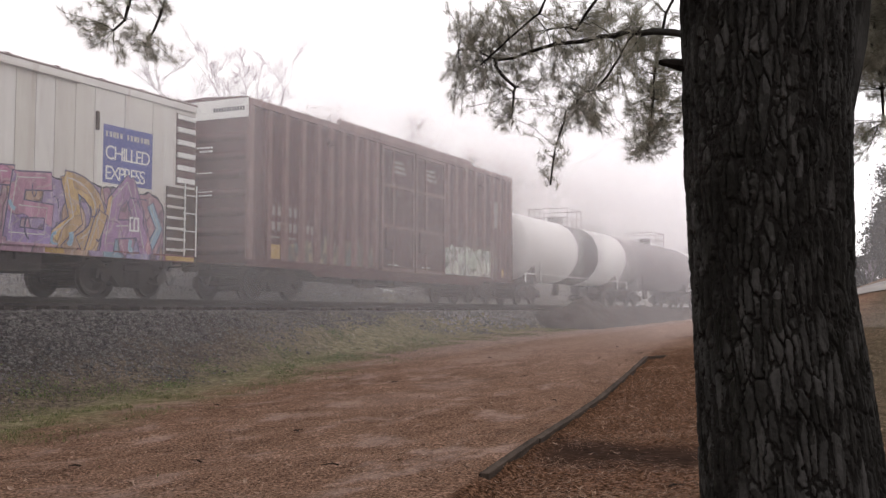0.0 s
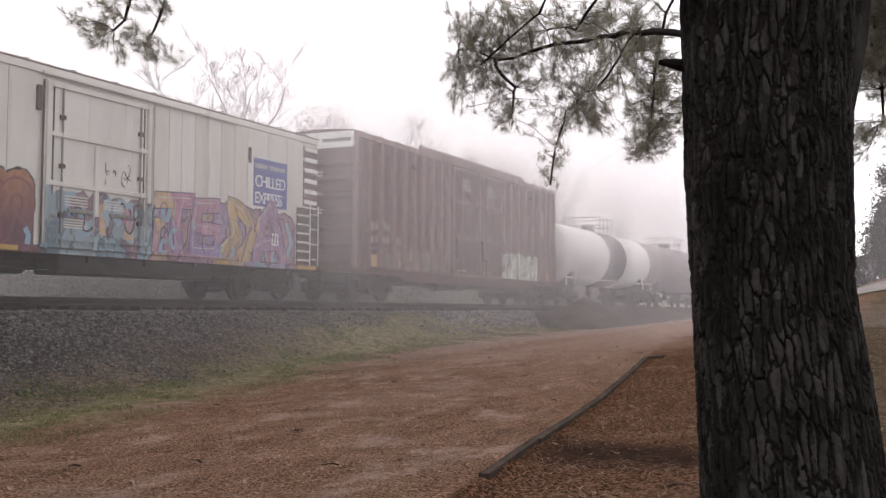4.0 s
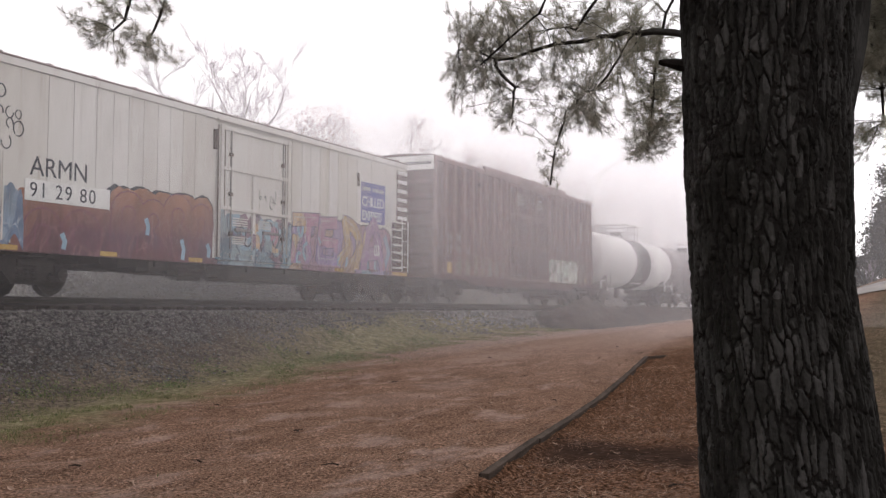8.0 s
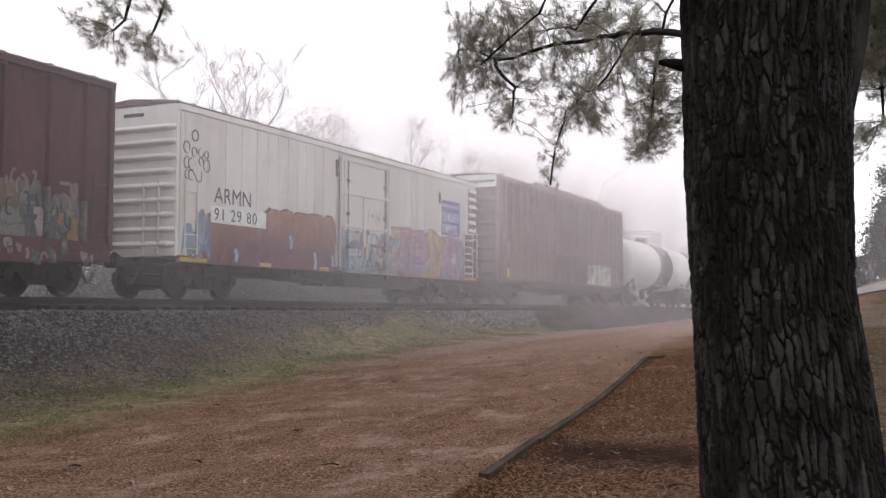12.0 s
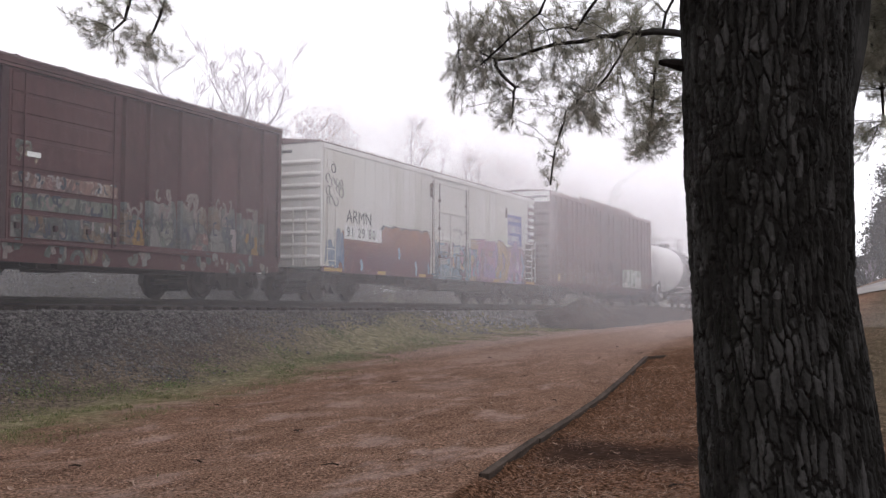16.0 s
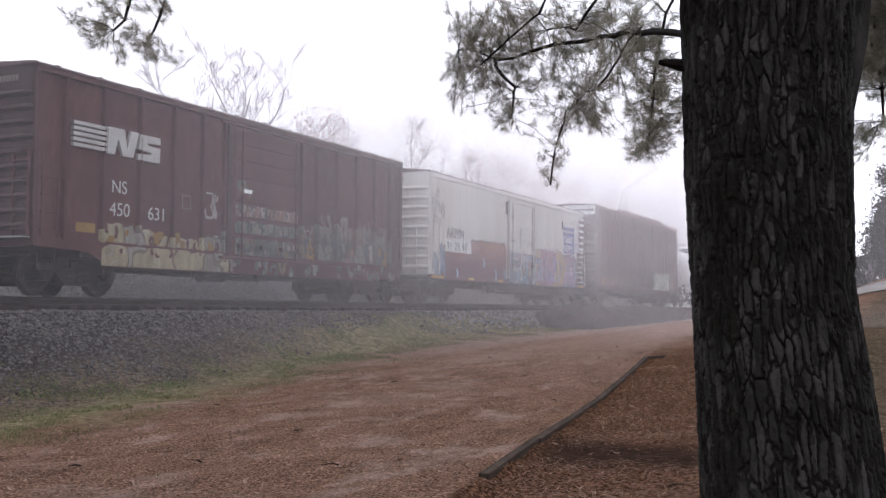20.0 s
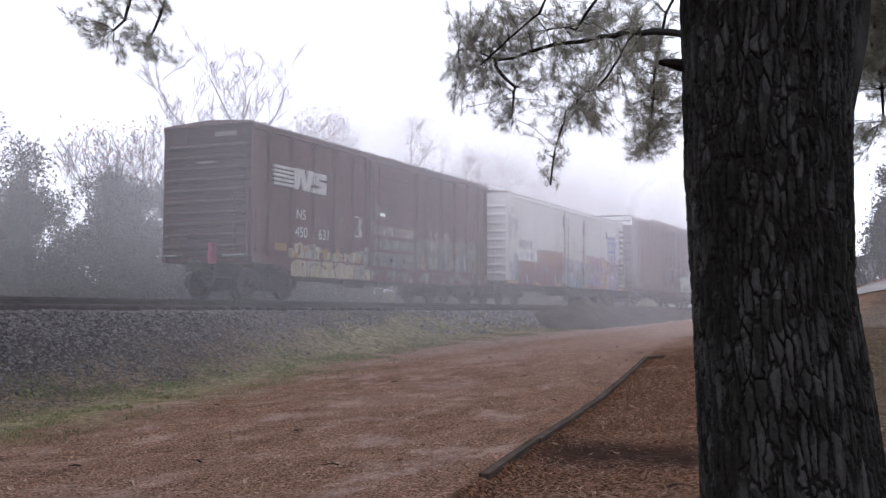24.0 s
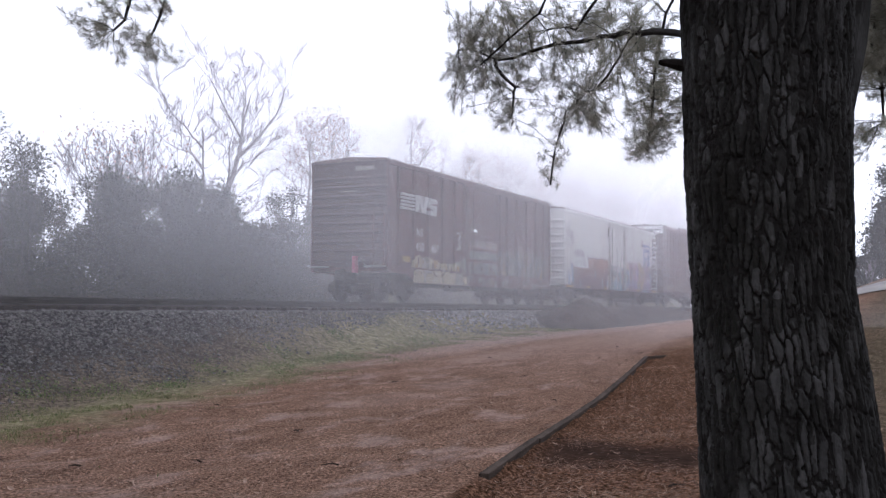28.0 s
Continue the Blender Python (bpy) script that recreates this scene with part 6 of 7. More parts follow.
def leafy_tree(x, y, top, width, seed, material, name, label, category, clumps=90, per=55, size=0.075, low=0.1, stems=4, group="", hang=0.3, cone=False):
    """Stems and limbs with a crown of small leaves in uneven boughs; top: height over the sea level of the plan."""
    rnd, rng = random.Random(seed), np.random.default_rng(seed)
    z0 = float(ground_z(x, y)[0]) - 0.1
    H = top - z0
    root = empty(name, label, category, group, pose(x, y, z0))
    bm = bmesh.new()
    tips = []
    for i in range(stems):
        a = rnd.uniform(0, 6.28)
        branching(bm, (rnd.uniform(-1, 1) * width * 0.2, rnd.uniform(-1, 1) * width * 0.2, 0), (math.cos(a) * 0.25, math.sin(a) * 0.25, 1), H * rnd.uniform(0.4, 0.55), 0.05 + H * 0.006, 3, rnd, tips, 0.0, 3, 0.7)
    part("trunk", bm, GREYBARK, root, "thin grey stems")
    pts = []
    while len(pts) < clumps:
        u = rng.uniform(low, 1.0)
        wide = 1.05 - u if cone else 0.35 + 0.65 * math.sin(math.pi * min(1, (u - low) / (1 - low) * 0.85 + 0.12))
        r = width * wide * math.sqrt(rng.random())
        a = rng.uniform(0, math.tau)
        r *= 0.8 + 0.9 * noise.noise((math.cos(a) * 0.9 + seed * 3.1, u * 3.5, math.sin(a) * 0.9))
        px, py, pz = r * math.cos(a), r * math.sin(a) * 0.8, u * H * (1 - 0.25 * (r / width) ** 2)
        if noise.noise((px * 0.55 + seed, py * 0.55, pz * 0.55)) > -0.1:
            pts.append((px, py, pz))
    v, f = leaf_cloud(pts, per, (width * 0.13, width * 0.13, H * 0.055), size, rng, hang)
    part("crown", np_mesh("crown", v, f, material), material, root)
    return root


def shrub(x, y, top, width, seed, label, boughs=13, leaves=9000, size=0.06, strands=16, open_low=0.0, group=""):
    """Many-stemmed shrub: boughs of uneven size fill it from the ground up, leafy vines hang from them, bare twigs stick out."""
    rnd, rng = random.Random(seed), np.random.default_rng(seed)
    z0 = float(ground_z(x, y)[0]) - 0.15
    H = top - z0
    root = empty("shrub", label, "shrub", group, pose(x, y, z0))
    bm = bmesh.new()
    centres, reach = [], []
    for i in range(boughs):
        u = open_low + (1 - open_low) * (i + rnd.uniform(0.2, 0.8)) / boughs
        a = rnd.uniform(0, math.tau)
        spread = width * (1.3 - 0.45 * u * u) * rnd.uniform(0.1, 1.0)
        size_b = width * rnd.uniform(0.32, 0.56) * (1.2 - 0.45 * u)
        c = Vector((spread * math.cos(a), spread * math.sin(a) * 0.6, min(u * H * 0.95, H - size_b * 0.7)))
        centres.append(c), reach.append(size_b)
        foot = Vector((c.x * 0.25 + rnd.uniform(-0.2, 0.2), c.y * 0.25, 0.0))
        bend = foot.lerp(c, 0.6) + Vector((rnd.uniform(-0.2, 0.2), rnd.uniform(-0.1, 0.1), 0.15))
        limb_mesh(bm, [foot, bend, c], 0.045, 0.016, 5)
        for k in range(4):
            d = Vector((rnd.uniform(-1, 1), rnd.uniform(-0.6, 0.6), rnd.uniform(-0.1, 1.3))).normalized()
            tip = c + d * size_b * rnd.uniform(1.0, 1.75)
            limb_mesh(bm, [c, c.lerp(tip, 0.5) + Vector((0, 0, 0.06)), tip], 0.011, 0.004, 3)
    part("stems", bm, STEM, root, "thin grey stems and bare twigs")
    share = np.array(reach) ** 1.6
    pick = rng.choice(boughs, leaves, p=share / share.sum())
    d = rng.normal(0, 1, (leaves, 3))
    d /= np.linalg.norm(d, axis=1)[:, None]
    q = d * (rng.random(leaves) ** 0.42)[:, None] * np.array(reach)[pick][:, None] * np.array([1.15, 0.85, 0.95])
    P = np.array(centres)[pick] + q
    P[:, 2] -= 0.22 * np.hypot(q[:, 0], q[:, 1]) ** 2
    gap = np.array([noise.noise((p[0] * 1.5 + seed, p[1] * 1.5, p[2] * 1.1)) + 0.5 * noise.noise((p[0] * 4 + seed, p[1] * 4, p[2] * 3)) for p in P])
    P = P[(gap > -0.2) & (P[:, 2] > 0.05)]
    hang = []
    for _ in range(strands):
        p = P[rng.integers(len(P))]
        n = rng.integers(14, 40)
        sway = np.cumsum(rng.normal(0, 0.012, (n, 3)), 0)
        run = p + sway - np.stack([np.zeros(n), np.zeros(n), np.arange(n) * 0.035], -1)
        hang.append(np.repeat(run, 3, 0) + rng.normal(0, 0.045, (n * 3, 3)))
    P = np.concatenate([P] + hang)
    P = P[P[:, 2] > 0.05]
    v, f = leaf_cloud(P, 1, (0.05, 0.05, 0.05), size, rng, 0.5)
    part("leaves", np_mesh("leaves", v, f, LEAF), LEAF, root)
    return root


def bare_tree(x, y, top, seed, label, leaves=None, group="", limbs=7):
    rnd, rng = random.Random(seed), np.random.default_rng(seed)
    z0 = float(ground_z(x, y)[0]) - 0.1
    H = top - z0
    root = empty("bare_tree", label, "tree", group, pose(x, y, z0))
    bm = bmesh.new()
    tips = []
    trunk = [Vector((0, 0, 0)), Vector((0.15, 0, H * 0.3)), Vector((0.05, 0.1, H * 0.5)), Vector((0.3, 0.1, H * 0.68)), Vector((0.2, 0.1, H * 0.85)), Vector((0.25, 0, H * 0.98))]
    limb_mesh(bm, trunk, 0.13, 0.015, 8)
    for i in range(limbs):
        at = trunk[1 + i % 4]
        a = i * 2.4 + rnd.uniform(-0.3, 0.3)
        branching(bm, at, (math.cos(a) * 0.75, math.sin(a) * 0.75, 1.0), (top - z0 - at.z) * rnd.uniform(0.26, 0.38) + 0.4, 0.04, 3, rnd, tips, 0.0, 4, 0.8)
    part("trunk", bm, GREYBARK, root, "bare forking grey limbs")
    if leaves:
        pts = [p for p, d, k in tips if k <= 2 and rnd.random() < leaves]
        v, f = leaf_cloud([tuple(p) for p in pts], 6, (0.55, 0.55, 0.6), 0.07, rng, 0.4)
        part("crown", np_mesh("crown", v, f, RUSSET), RUSSET, root, "few withered leaves")
    return root


def tall_bare_tree():
    """Leaning trunk with a slender second stem and long bare limbs."""
    x, y = 43.6, 34.0
    z0 = float(ground_z(x, y)[0]) - 0.1
    root = empty("bare_tree", "tall bare tree with a leaning trunk and long limbs", "tree", "", pose(x, y, z0))
    rnd = random.Random(5)
    limbs = [
        ([(0, 0, 0), (0.1, 0, 2.0), (0.34, 0, 3.9), (1.0, 0.1, 5.3), (2.3, 0.2, 8.0), (2.9, 0.3, 10.2), (3.4, 0.2, 11.6)], 0.26, 0.03),
        ([(0.1, 0, 1.6), (-0.3, 0.2, 3.4), (-0.35, 0.2, 5.0), (-0.5, 0.3, 7.0), (-0.6, 0.3, 9.2)], 0.13, 0.03),
        ([(-0.5, 0.3, 7.0), (-2.2, -0.2, 7.7), (-3.4, -0.5, 7.6), (-4.8, -0.7, 7.9)], 0.07, 0.015),
        ([(-0.55, 0.3, 8.1), (-1.4, 0.6, 9.0), (-2.3, 0.8, 9.6), (-3.3, 1.0, 11.0)], 0.06, 0.012),
        ([(2.3, 0.2, 8.0), (3.3, -0.4, 9.2), (4.4, -0.8, 10.6), (5.5, -1.0, 12.8)], 0.1, 0.014),
        ([(2.6, 0.2, 9.1), (1.8, 0.6, 10.4), (1.2, 0.8, 11.4), (0.4, 1.0, 12.3)], 0.07, 0.012),
        ([(1.8, 0.2, 6.9), (3.1, 0.4, 7.8), (4.2, 0.6, 8.1), (5.2, 0.6, 8.9)], 0.07, 0.012),
        ([(1.0, 0.1, 5.3), (0.5, -0.6, 6.8), (0.2, -0.8, 8.2), (0.5, -0.9, 9.4)], 0.08, 0.012),
        ([(0.5, 0.0, 4.2), (1.8, -0.4, 4.7), (3.0, -0.6, 5.6)], 0.05, 0.012),
        ([(2.9, 0.3, 10.2), (3.7, 0.8, 11.2), (4.0, 1.0, 12.6)], 0.05, 0.012),
    ]
    for k, (pl, r0, r1) in enumerate(limbs):
        bm = bmesh.new()
        pts = []
        for a, b in zip(pl, pl[1:]):
            for q in range(3):
                p = Vector(a).lerp(Vector(b), q / 3)
                pts.append(p + Vector([noise.noise((p.x * 1.3 + k, p.z * 1.3, c)) * 0.12 for c in range(3)]) * (1 if q else 0))
        pts.append(Vector(pl[-1]))
        limb_mesh(bm, pts, r0, r1, 8)
        tips = []
        for i in range(4 if k == 0 else 2, len(pts)):
            d = (pts[i] - pts[i - 1]).normalized()
            side = Vector((rnd.uniform(-1, 1), rnd.uniform(-0.7, 0.7), rnd.uniform(-0.1, 1))).normalized()
            branching(bm, pts[i], d * 0.7 + side, rnd.uniform(0.6, 1.3), 0.018, 3, rnd, tips, 0.0, 3, 0.65)
        part("trunk" if k == 0 else "limb", bm, GREYBARK, root)
    return root


SCRUB = "scrub behind the track"
DRAPED = "ragged grey-green shrub hung with drying leaves"
for i, (x, y, top, w, bg, lv, low) in enumerate((
        (21.8, 26.5, 7.5, 2.2, 13, 8000, 0.22), (24.0, 26.2, 7.0, 2.0, 12, 8000, 0.2), (25.0, 27.5, 5.6, 1.4, 11, 7000, 0.15),
        (27.8, 26.4, 6.4, 1.9, 12, 8000, 0.0), (29.5, 27.4, 6.6, 1.9, 12, 8000, 0.0), (31.0, 26.2, 6.7, 2.0, 13, 10000, 0.0), (33.0, 27.0, 7.1, 2.1, 14, 11000, 0.0),
        (35.0, 26.4, 6.4, 2.0, 13, 10000, 0.0), (36.8, 27.2, 4.8, 1.8, 11, 8000, 0.0), (38.4, 26.6, 5.7, 1.9, 12, 8000, 0.0), (40.8, 27.4, 7.2, 2.0, 13, 8000, 0.0),
        (28.3, 24.9, 3.4, 1.5, 9, 5000, 0.0), (32.2, 24.8, 3.8, 1.6, 9, 5500, 0.0), (35.8, 25.0, 3.6, 1.6, 9, 5000, 0.0), (39.2, 25.2, 3.4, 1.6, 9, 5000, 0.0))):
    shrub(x, y, top, w, 200 + i, DRAPED, bg + 8, int(lv * (1.25 if x < 27 else 2.7)), 0.06, 40 if x < 27 else 16, low, SCRUB)
for i, (x, y, top, w) in enumerate(((28.5, 29.6, 6.0, 2.2), (31.5, 30, 6.4, 2.2), (34.5, 29.5, 6.3, 2.2), (37.5, 30, 5.3, 2.2), (41, 30, 5.6, 2.3), (45, 30.5, 6.0, 2.4))):
    shrub(x, y, top, w, 270 + i, DRAPED, 18, 13000, 0.075, 8, 0.0, SCRUB)
for i, (x, y, top, w) in enumerate(((43, 27, 6.9, 2.0), (46.5, 27.5, 7.4, 2.2), (50.5, 28, 7.2, 2.4), (55, 28, 7.6, 2.6), (60, 28.5, 8, 2.8), (66, 29, 8.4, 3), (73, 29, 9, 3.2), (83, 30, 9.5, 3.4), (95, 30, 10, 3.6), (110, 31, 11, 4))):
    shrub(x, y, top, w, 240 + i, "grey-green shrub fading into the fog", 18, 13000, 0.085, 6, 0.0, SCRUB)
tall_bare_tree()
bare_tree(34.8, 31, 9.3, 6, "slender bare tree behind the scrub", 0.12, "", 7)
bare_tree(31.6, 30, 8.4, 7, "slender bare tree behind the scrub", 0.12, "", 7)
FAR = "trees in the fog"
for i, (x, y, top) in enumerate(((54.2, 35, 13.2), (58.4, 36, 13.9), (69.8, 36, 16.1), (80, 36, 14.6), (88, 38, 15.6), (97, 40, 17))):
    bare_tree(x, y, top, 20 + i, "half-bare tree with a few russet leaves", 0.5, FAR, 9)
for i, (x, y, top, w) in enumerate(((104, 45, 18, 5), (116, 46, 19, 5), (128, 46, 19, 5.5), (142, 47, 20, 6), (158, 47, 20, 6), (176, 48, 21, 6.5), (198, 48, 22, 7))):
    leafy_tree(x, y, top, w, 260 + i, RUSSET, "far_tree", "pale broadleaf tree lost in fog", "tree", 120, 30, 0.22, 0.1, 3, FAR)
leafy_tree(61, 2.6, 8.9, 1.9, 300, LEAF, "cedar", "dark pointed evergreen on the rise", "tree", 260, 60, 0.08, 0.03, 2, "", 0.3, True)
leafy_tree(64, 0.2, 9.3, 2.0, 301, LEAF, "cedar", "dark pointed evergreen on the rise", "tree", 260, 60, 0.08, 0.03, 2, "", 0.3, True)
for i in range(6):
    leafy_tree(57.5 + 0.2 * i, 5.2 - i * 1.7, 4.25, 1.15, 310 + i, LEAF, "hedge_bush", "low clipped dark hedge bush", "bush", 90, 70, 0.07, 0.0, 2, "hedge along the lane")


# ------------------------------------------------------------------ the big pine
RIGHT = Vector((math.sin(radians(25.49)), -math.cos(radians(25.49)), 0))
AHEAD = Vector((math.cos(radians(25.49)), math.sin(radians(25.49)), 0))


def spot(r, u, f):
    """A place by metres to the right of the tripod, over its lens and ahead of it."""
    return Vector(EYE) + RIGHT * r + AHEAD * f + Vector((0, 0, u))


def pine():
    root = empty("pine_tree", "big pine with deeply furrowed dark bark beside the path", "tree", "", Matrix.Translation(spot(1.31, -1.65, 4.2)))
    base = root.matrix_basis.translation
    # trunk: flat flaking plates; the shade in the furrows between is a darker colour
    zs = np.concatenate([np.linspace(-0.15, 0.75, 40)[:-1], np.linspace(0.75, 3.0, 560)[:-1], np.linspace(3.0, 11, 80)])
    m = 560
    rad = np.interp(zs, [-0.2, 0.1, 0.6, 1.0, 1.3, 1.75, 2.2, 2.9, 3.6, 11], [0.6, 0.5, 0.385, 0.36, 0.345, 0.318, 0.328, 0.34, 0.33, 0.16])
    off = np.interp(zs, [-0.2, 0.6, 0.92, 1.3, 1.75, 2.2, 2.9, 11], [0.12, 0.1, 0.085, 0.055, 0.012, 0.0, 0.005, 0.1])
    th = np.linspace(0, math.tau, m, endpoint=False)
    Z, T = np.meshgrid(zs, th, indexing="ij")
    Rr = np.repeat(rad[:, None], m, 1)
    disp, deep, kind = np.zeros(Z.size), np.zeros(Z.size), np.zeros(Z.size)
    for i, (z, t, r) in enumerate(zip(Z.ravel(), T.ravel(), Rr.ravel())):
        c, s = math.cos(t), math.sin(t)
        w = noise.noise((c * r * 12, s * r * 12, z * 7)) * 0.3
        w2 = noise.noise((c * r * 45 + 9, s * r * 45, z * 34)) * 0.08
        w3 = noise.noise((c * r * 90, s * r * 90, z * 55)) * 0.09
        q = (c * r * 32 + w * 1.2 + w2 * 2.2, s * r * 32 - w * 1.2 + w2 * 2.2, z * 5.6 + w * 1.5 + w2 * 2)
        d, near = noise.voronoi(q)
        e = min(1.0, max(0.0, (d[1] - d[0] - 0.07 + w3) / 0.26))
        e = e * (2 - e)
        g0 = near[0]
        kind[i] = noise.noise((g0.x * 4.1, g0.y * 4.1, g0.z * 4.1)) + 0.25 * noise.noise((c * r * 30, s * r * 30, z * 20))
        p2 = (c * r * 34 + w2 * 2 + 5, s * r * 34, z * 15 + w + w2 * 2)
        d2, n2 = noise.voronoi(p2)
        e2 = min(1.0, max(0.0, (d2[1] - d2[0]) / 0.12))
        n0 = n2[0]
        tilt = (p2[0] - n0.x) * noise.noise((n0.x * 5, n0.y * 5, 1)) + (p2[2] - n0.z) * noise.noise((n0.y * 5, n0.z * 5, 2))
        step = noise.noise((n0.x * 3.3, n0.y * 3.3, n0.z * 3.3))
        disp[i] = e * 0.013 + e * (0.5 + 0.5 * e2) * (0.002 + 0.003 * step + 0.003 * tilt) + 0.0035 * noise.noise((c * r * 120, s * r * 120, z * 50))
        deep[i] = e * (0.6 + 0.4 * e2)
    Rr = Rr - 0.006 + disp.reshape(Rr.shape)
    Rr *= 1 + 0.035 * np.sin(2 * T + 1.0 + Z * 0.4)
    X, Y = Rr * np.cos(T) + off[:, None] * RIGHT.x, Rr * np.sin(T) + off[:, None] * RIGHT.y
    i = np.arange(Z.size).reshape(Z.shape)
    j = np.roll(i, -1, 1)
    F = np.stack([i[:-1], j[:-1], j[1:], i[1:]], -1).reshape(-1, 4)
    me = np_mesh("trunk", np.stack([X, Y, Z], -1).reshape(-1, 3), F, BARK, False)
    for extra in (FURROW_SHADE, BARK_PALE, BARK_OLD):
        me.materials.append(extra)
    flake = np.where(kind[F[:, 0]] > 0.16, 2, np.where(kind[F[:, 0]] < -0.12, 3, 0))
    # low faces between plates take the colour that imitates crease shade
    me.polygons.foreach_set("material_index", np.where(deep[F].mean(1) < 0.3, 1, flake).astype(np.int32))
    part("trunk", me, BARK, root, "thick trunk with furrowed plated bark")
    bm = bmesh.new()
    limb_mesh(bm, [spot(1.55, 0.75, 4.25) - base, spot(1.63, 1.1, 4.25) - base, spot(1.72, 1.6, 4.3) - base, spot(2.1, 2.6, 4.4) - base], 0.12, 0.08, 14)
    for v in bm.verts:
        v.co += Vector([noise.noise((v.co.x * 14 + k, v.co.y * 14, v.co.z * 9)) * 0.02 for k in range(3)])
    part("fork", bm, BARK, root, "lesser stem forking off the trunk")
    # a short dead stub and a bark boss
    bm = bmesh.new()
    limb_mesh(bm, [spot(1.03, 0.985, 4.2) - base, spot(0.95, 1.0, 4.2) - base, spot(0.875, 1.005, 4.18) - base], 0.035, 0.012, 7)
    part("dead_stub", bm, TWIG, root, "short broken branch stub")
    limbs = [
        [(1.15, 1.17, 4.3), (1.03, 1.45, 5.4), (0.906, 1.66, 6.3), (0.647, 1.72, 6.8), (0.363, 1.70, 7.0), (0.1, 1.76, 7.0)],
        [(1.2, 3.2, 4.4), (0.95, 2.5, 5.6), (0.76, 2.14, 6.4), (0.6, 1.88, 6.6), (0.42, 1.76, 6.7), (0.25, 1.62, 6.8)],
        [(1.03, 1.49, 5.4), (0.95, 1.35, 6.4), (0.905, 1.465, 6.8), (0.794, 1.32, 6.8), (0.739, 1.1, 6.8), (0.702, 0.82, 6.8)],
        [(1.2, 1.9, 4.5), (1.2, 1.6, 5.3), (1.13, 1.25, 5.5), (1.09, 0.95, 5.5), (1.07, 0.84, 5.5)],
        [(1.25, 3.0, 4.4), (1.05, 2.3, 5.5), (1.0, 2.0, 6.4), (0.86, 1.83, 6.8), (0.7, 1.9, 7.0)],
        [(1.3, 5.2, 4.2), (0.2, 4.6, 5.2), (-0.9, 3.6, 5.8), (-1.6, 2.5, 6.0), (-1.84, 1.95, 6.0), (-1.92, 1.62, 6.0)],
        [(-1.6, 2.5, 6.0), (-1.62, 2.0, 6.0), (-1.66, 1.7, 6.0), (-1.72, 1.52, 6.0)],
        [(1.5, 1.45, 4.2), (2.2, 1.5, 4.9), (2.75, 1.7, 5.6), (3.2, 1.8, 6.2)],
        [(1.4, 2.6, 4.3), (2.0, 2.2, 5.4), (2.5, 1.7, 6.0), (2.55, 1.1, 6.0)],
        [(0.363, 1.70, 7.0), (0.5, 1.5, 7.0), (0.46, 1.3, 7.0)],
        [(1.3, 4.2, 4.2), (0.4, 4.6, 3.2), (-0.8, 4.6, 2.2)],
        [(1.3, 4.6, 4.2), (2.4, 5.0, 3.4), (3.4, 5.0, 2.4)],
        [(1.3, 5.0, 4.2), (1.0, 5.4, 6.0), (0.6, 5.4, 8.0)],
        [(1.3, 4.4, 4.2), (1.2, 4.8, 2.6), (1.0, 4.8, 0.8)],
        [(1.35, 6.0, 4.2), (2.6, 6.4, 5.4), (3.8, 6.4, 6.4)],
    ]
    radii = [0.019, 0.012, 0.007, 0.009, 0.016, 0.05, 0.012, 0.07, 0.05, 0.015, 0.06, 0.06, 0.06, 0.06, 0.06]
    nodes = []
    for k, (pl, r) in enumerate(zip(limbs, radii)):
        pts = []
        for a, b in zip(pl, pl[1:]):
            for q in range(4):
                p = spot(*a).lerp(spot(*b), q / 4) - base
                pts.append(p + Vector([noise.noise((p.x * 2 + k, p.y * 2, p.z * 2 + c)) * 0.07 for c in range(3)]) * (1 if q else 0.5))
        pts.append(spot(*pl[-1]) - base)
        bm = bmesh.new()
        limb_mesh(bm, pts, r, 0.006, 8)
        part("branch", bm, TWIG, root)
        nodes += [p for p in pts[4:]]
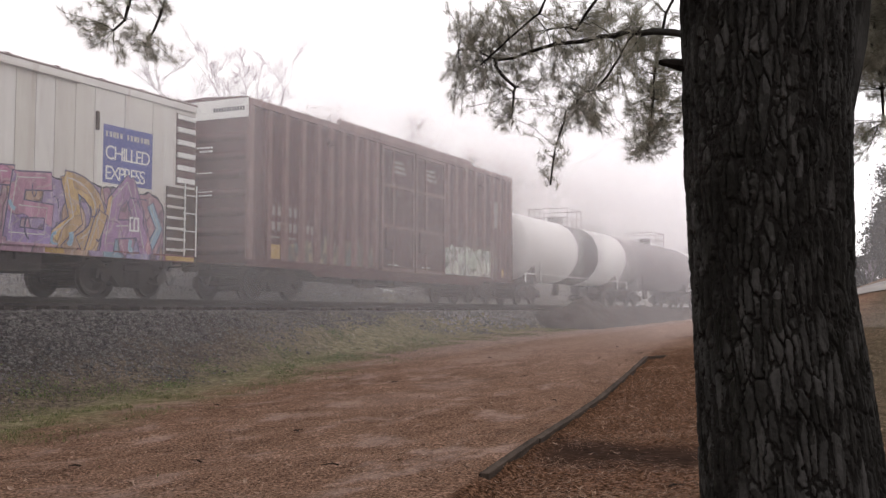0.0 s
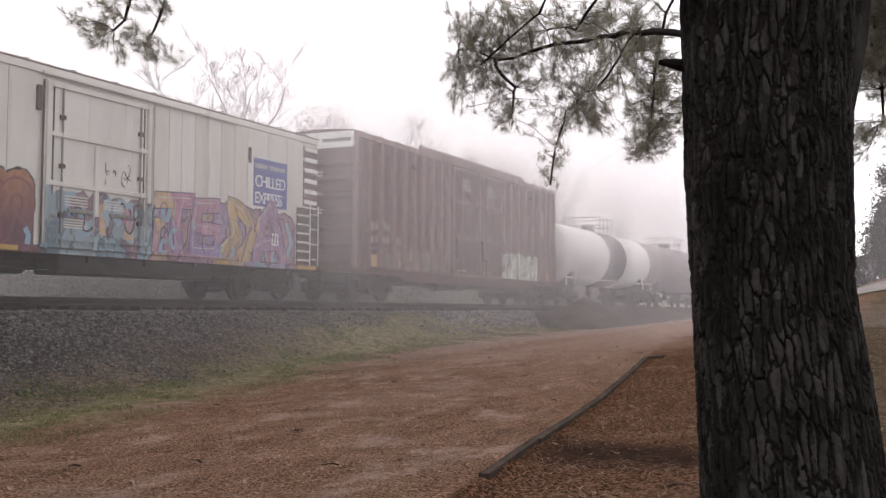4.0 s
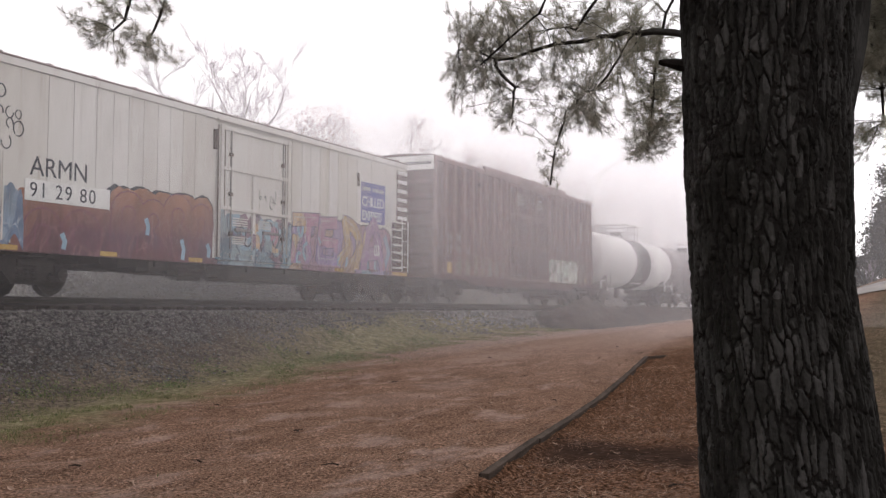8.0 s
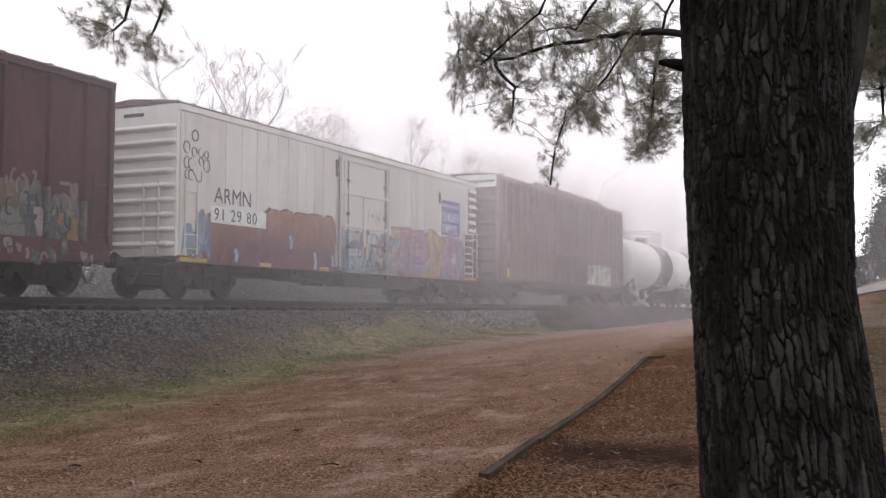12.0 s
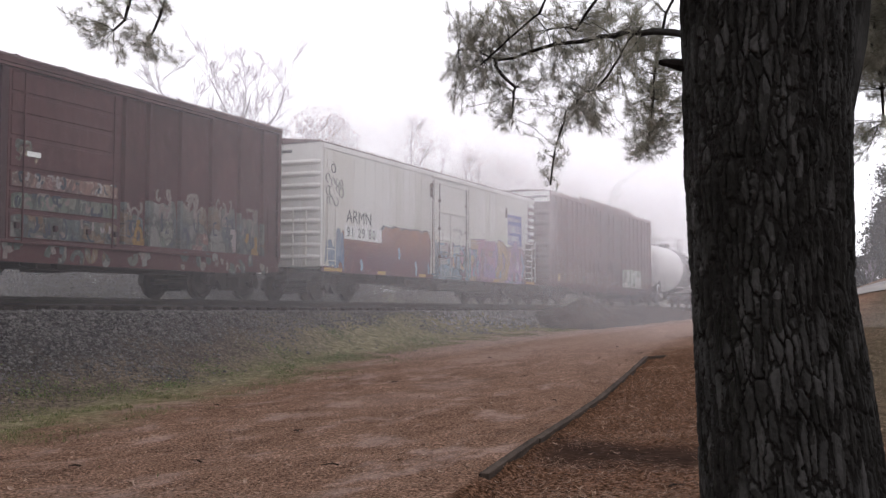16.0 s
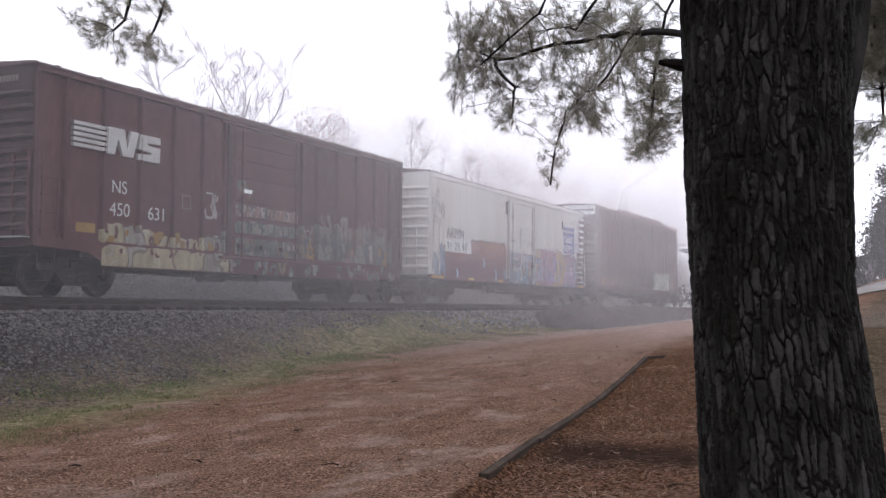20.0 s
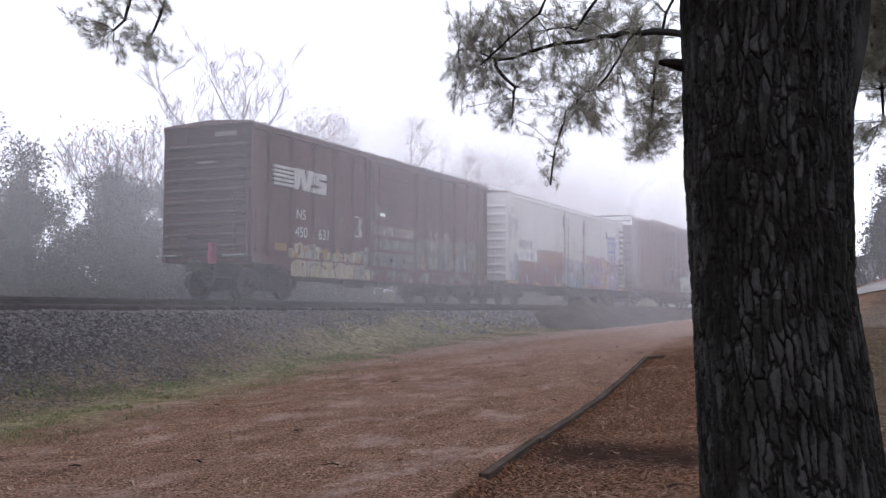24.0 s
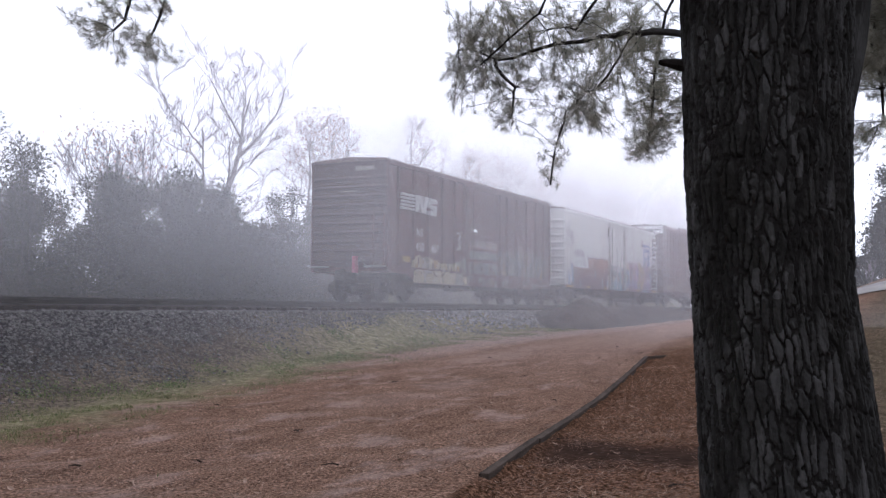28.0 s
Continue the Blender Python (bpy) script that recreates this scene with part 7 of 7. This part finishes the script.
    # clusters of twigs: centre, spread and number
    rows = [((0.36, 1.72, 7.0), (0.24, 0.22), 30), ((0.66, 1.72, 6.8), (0.24, 0.22), 22), ((0.92, 1.8, 6.8), (0.22, 0.24), 20), ((0.84, 1.56, 6.9), (0.24, 0.16), 14),
            ((0.26, 1.95, 7.0), (0.26, 0.13), 14), ((0.6, 1.98, 6.8), (0.4, 0.1), 16), ((0.45, 1.36, 7.0), (0.13, 0.14), 8), ((0.88, 1.24, 6.8), (0.12, 0.1), 5), ((1.0, 1.24, 6.8), (0.1, 0.1), 6),
            ((0.72, 1.05, 6.8), (0.05, 0.24), 6), ((1.1, 1.42, 5.6), (0.16, 0.22), 30), ((1.13, 1.08, 5.5), (0.13, 0.24), 36), ((1.06, 0.85, 5.5), (0.1, 0.05), 6), ((1.0, 1.3, 6.2), (0.2, 0.15), 10),
            ((1.12, 1.95, 6.6), (0.2, 0.1), 9), ((0.12, 1.62, 7.0), (0.14, 0.13), 9), ((0.22, 1.45, 7.0), (0.16, 0.08), 7),
            ((1.02, 1.62, 6.0), (0.24, 0.22), 10), ((-2.06, 1.6, 6.0), (0.05, 0.03), 3), ((-1.99, 1.52, 6.0), (0.03, 0.03), 3), ((-1.88, 1.66, 6.0), (0.05, 0.05), 3), ((-1.79, 1.54, 6.0), (0.04, 0.03), 3),
            ((-1.69, 1.52, 6.0), (0.03, 0.03), 3), ((-1.77, 1.76, 6.0), (0.08, 0.03), 3), ((-1.65, 1.77, 6.0), (0.04, 0.04), 3),
            ((2.52, 1.62, 6.0), (0.24, 0.36), 210), ((2.45, 0.98, 6.0), (0.08, 0.16), 9), ((2.75, 1.2, 6.0), (0.15, 0.3), 12)]
    rnd, rng = random.Random(8), np.random.default_rng(8)
    ends = []
    for (r, u, f), (sr, su), n in rows:
        for _ in range(n * 2 if r < 0 else int(n * (1.6 if r > 2 else 1.8))):
            a, q = rnd.uniform(0, 6.28), math.sqrt(rnd.random())
            ends.append(spot(r + sr * q * math.cos(a), u + su * q * math.sin(a), f + rnd.uniform(-0.35, 0.35)) - base)
    for _ in range(240):
        a, q = rnd.uniform(0, 6.28), math.sqrt(rnd.random())
        ends.append(Vector((3.4 * q * math.cos(a), 3.4 * q * math.sin(a), rnd.uniform(5.6, 9.5))))
    twigs, tufts = bmesh.new(), []
    for k, e in enumerate(ends):
        near = min(nodes, key=lambda p: (p - e).length)
        mid = near.lerp(e, 0.55) + Vector((rnd.uniform(-0.03, 0.03), rnd.uniform(-0.03, 0.03), rnd.uniform(0, 0.06)))
        d = (e - near).normalized()
        tip = e + (d + Vector((0, 0, 0.25))).normalized() * 0.05
        limb_mesh(twigs, [near, mid, e, tip], 0.0022, 0.001, 4)
        tufts.append((tip, d + Vector((0, 0, 0.3))))
        for s in (0.35, 0.5, 0.65, 0.8, 0.9):
            p = near.lerp(e, s)
            if (near - e).length > 0.1 + 0.1 * (s < 0.6):
                tufts.append((p + Vector([rnd.uniform(-0.05, 0.05) for _ in range(3)]), d + Vector([rnd.uniform(-0.8, 0.8) for _ in range(3)])))
    tagged(part("twig", twigs, TWIG, root, "thin bare twigs"), kind="stuff")
    V = []
    per = 36
    for p, d in tufts:
        dv = np.array(d.normalized())
        w = rng.normal(0, 1, (per, 3)) * 0.62 + dv * 0.75
        w /= np.linalg.norm(w, axis=1)[:, None]
        ln = rng.uniform(0.04, 0.088, per)[:, None]
        s = np.cross(w, rng.normal(0, 1, (per, 3)))
        s /= np.linalg.norm(s, axis=1)[:, None]
        b = np.array(p) - dv * rng.uniform(0, 0.05, (per, 1))
        V.append(np.stack([b - s * 0.00095, b + s * 0.00095, b + w * ln], 1).reshape(-1, 3))
    V = np.concatenate(V)
    tagged(part("needles", np_mesh("needles", V, np.arange(len(V)).reshape(-1, 3), NEEDLE), NEEDLE, root, "tufts of dull green needles"), kind="stuff")
    return root


pine()
scatter_weeds()
scatter_sticks()


# ------------------------------------------------------------------ fog
def fog_bank(name, m, along, rise, label):
    bm = bmesh.new()
    v = [bm.verts.new(c) for c in ((along[0][0], 0, rise[0][0]), (along[-1][0], 0, rise[0][0]), (along[-1][0], 0, rise[-1][0]), (along[0][0], 0, rise[-1][0]))]
    bm.faces.new(v)
    ob = new(name, mesh_of(name, bm, fog_sheet(name, along, rise)))
    ob.matrix_basis = m
    return tagged(ob, label, "fog", kind="stuff")


BANKS = []
for y in (15.72, 15.88):
    BANKS.append((fog_bank("fog_bank", pose(0, y, 0), [(-40, 0.004), (11, 0.008), (20, 0.055), (30, 0.145), (44, 0.2), (62, 0.235), (220, 0.235)],
                           [(1.3, 0.15), (1.75, 0.35), (2.5, 0.7), (3.4, 1.0), (5, 1.0), (9, 0.6), (13, 0.1), (18, 0.0)], "thin morning fog drifting before the train"), 0, y, 9))
for y in (10.6, 11.1):
    BANKS.append((fog_bank("fog_bank", pose(0, y, 0), [(-40, 0.004), (8, 0.008), (14, 0.06), (21, 0.125), (29, 0.17), (40, 0.2), (60, 0.22), (220, 0.225)],
                           [(0.1, 0.0), (0.5, 0.35), (1.1, 0.75), (2.0, 1.0), (4, 1.0), (9, 0.6), (13, 0.1), (18, 0.0)], "faint morning fog over the bank"), 0, y, 3))
for y in (22.4, 23.2):
    BANKS.append((fog_bank("fog_bank", pose(0, y, 0), [(-40, 0.06), (10, 0.11), (24, 0.18), (38, 0.225), (78, 0.235), (100, 0.5), (220, 0.7)],
                           [(0.3, 0.6), (2.2, 0.65), (3.6, 1.0), (6, 0.95), (9, 0.95), (13, 0.85), (18, 0.5), (24, 0.0)], "grey morning fog behind the track"), 0, y, 20))
BANKS.append((fog_bank("fog_bank", pose(0, 36.5, 0), [(-40, 0.25), (28, 0.36), (56, 0.7), (120, 0.86), (260, 0.92)],
                       [(0.3, 1.0), (4, 1.0), (10, 0.95), (18, 0.7), (28, 0.3), (40, 0.0)], "thick morning fog among far trees"), 0, 36.5, 26))
fog_bank("fog_bank", pose(28, 0, 0, 0, 0, -90), [(-9.4, 0.0), (-8.8, 0.0), (-7.5, 0.08), (-2, 0.1), (4, 0.06), (10, 0.0)],
         [(0.3, 0.0), (0.7, 0.6), (1.2, 1.0), (1.7, 0.3), (2.0, 0.0), (2.2, 0.0)], "faint morning fog low over the path")
fog_bank("fog_bank", pose(50, 0, 0, 0, 0, -90), [(-8, 0.05), (-3, 0.2), (10, 0.23), (40, 0.35)],
         [(0.8, 0.2), (3, 1.0), (8, 0.8), (18, 0.4)], "morning fog over the grassy rise")


# ------------------------------------------------------------------ things that move
SECONDS = [0, 1, 2, 3, 3.5, 5.5, 7, 9, 11, 12.5, 14.5, 16, 18, 20, 21.5, 23.5, 25, 26.5, 28]
TRAVEL = [-15.15, -13.81, -12.44, -11.1, -10.42, -7.65, -5.56, -2.7, 0.19, 2.37, 5.54, 7.97, 11.55, 15.03, 17.71, 21.33, 24.02, 26.82, 29.62]


def travelled(t):
    return float(np.interp(t, SECONDS, TRAVEL))


def motions():
    for bank, x, y, drift in BANKS:
        walk(bank, [(0, pose(x - drift / 2, y, 0)), (14, pose(x, y, 0)), (28, pose(x + drift / 2, y, 0))])
    for car, start in TRAIN:
        walk(car, [(t, pose(start + s, MID, RAIL)) for t, s in zip(SECONDS, TRAVEL)])
    steps = [i * 28 / 100 for i in range(101)]
    for w, dx, s in WHEELS:
        rows = []
        for t in steps:
            a = math.degrees((travelled(t) - TRAVEL[0]) / 0.455)
            rows.append((t, pose(dx, s * 0.76, 0.455) @ pose(0, 0, 0, 0, a, 0) @ pose(0, 0, 0, 0, 0, 0 if s < 0 else 180)))
        walk(w, rows)


motions()
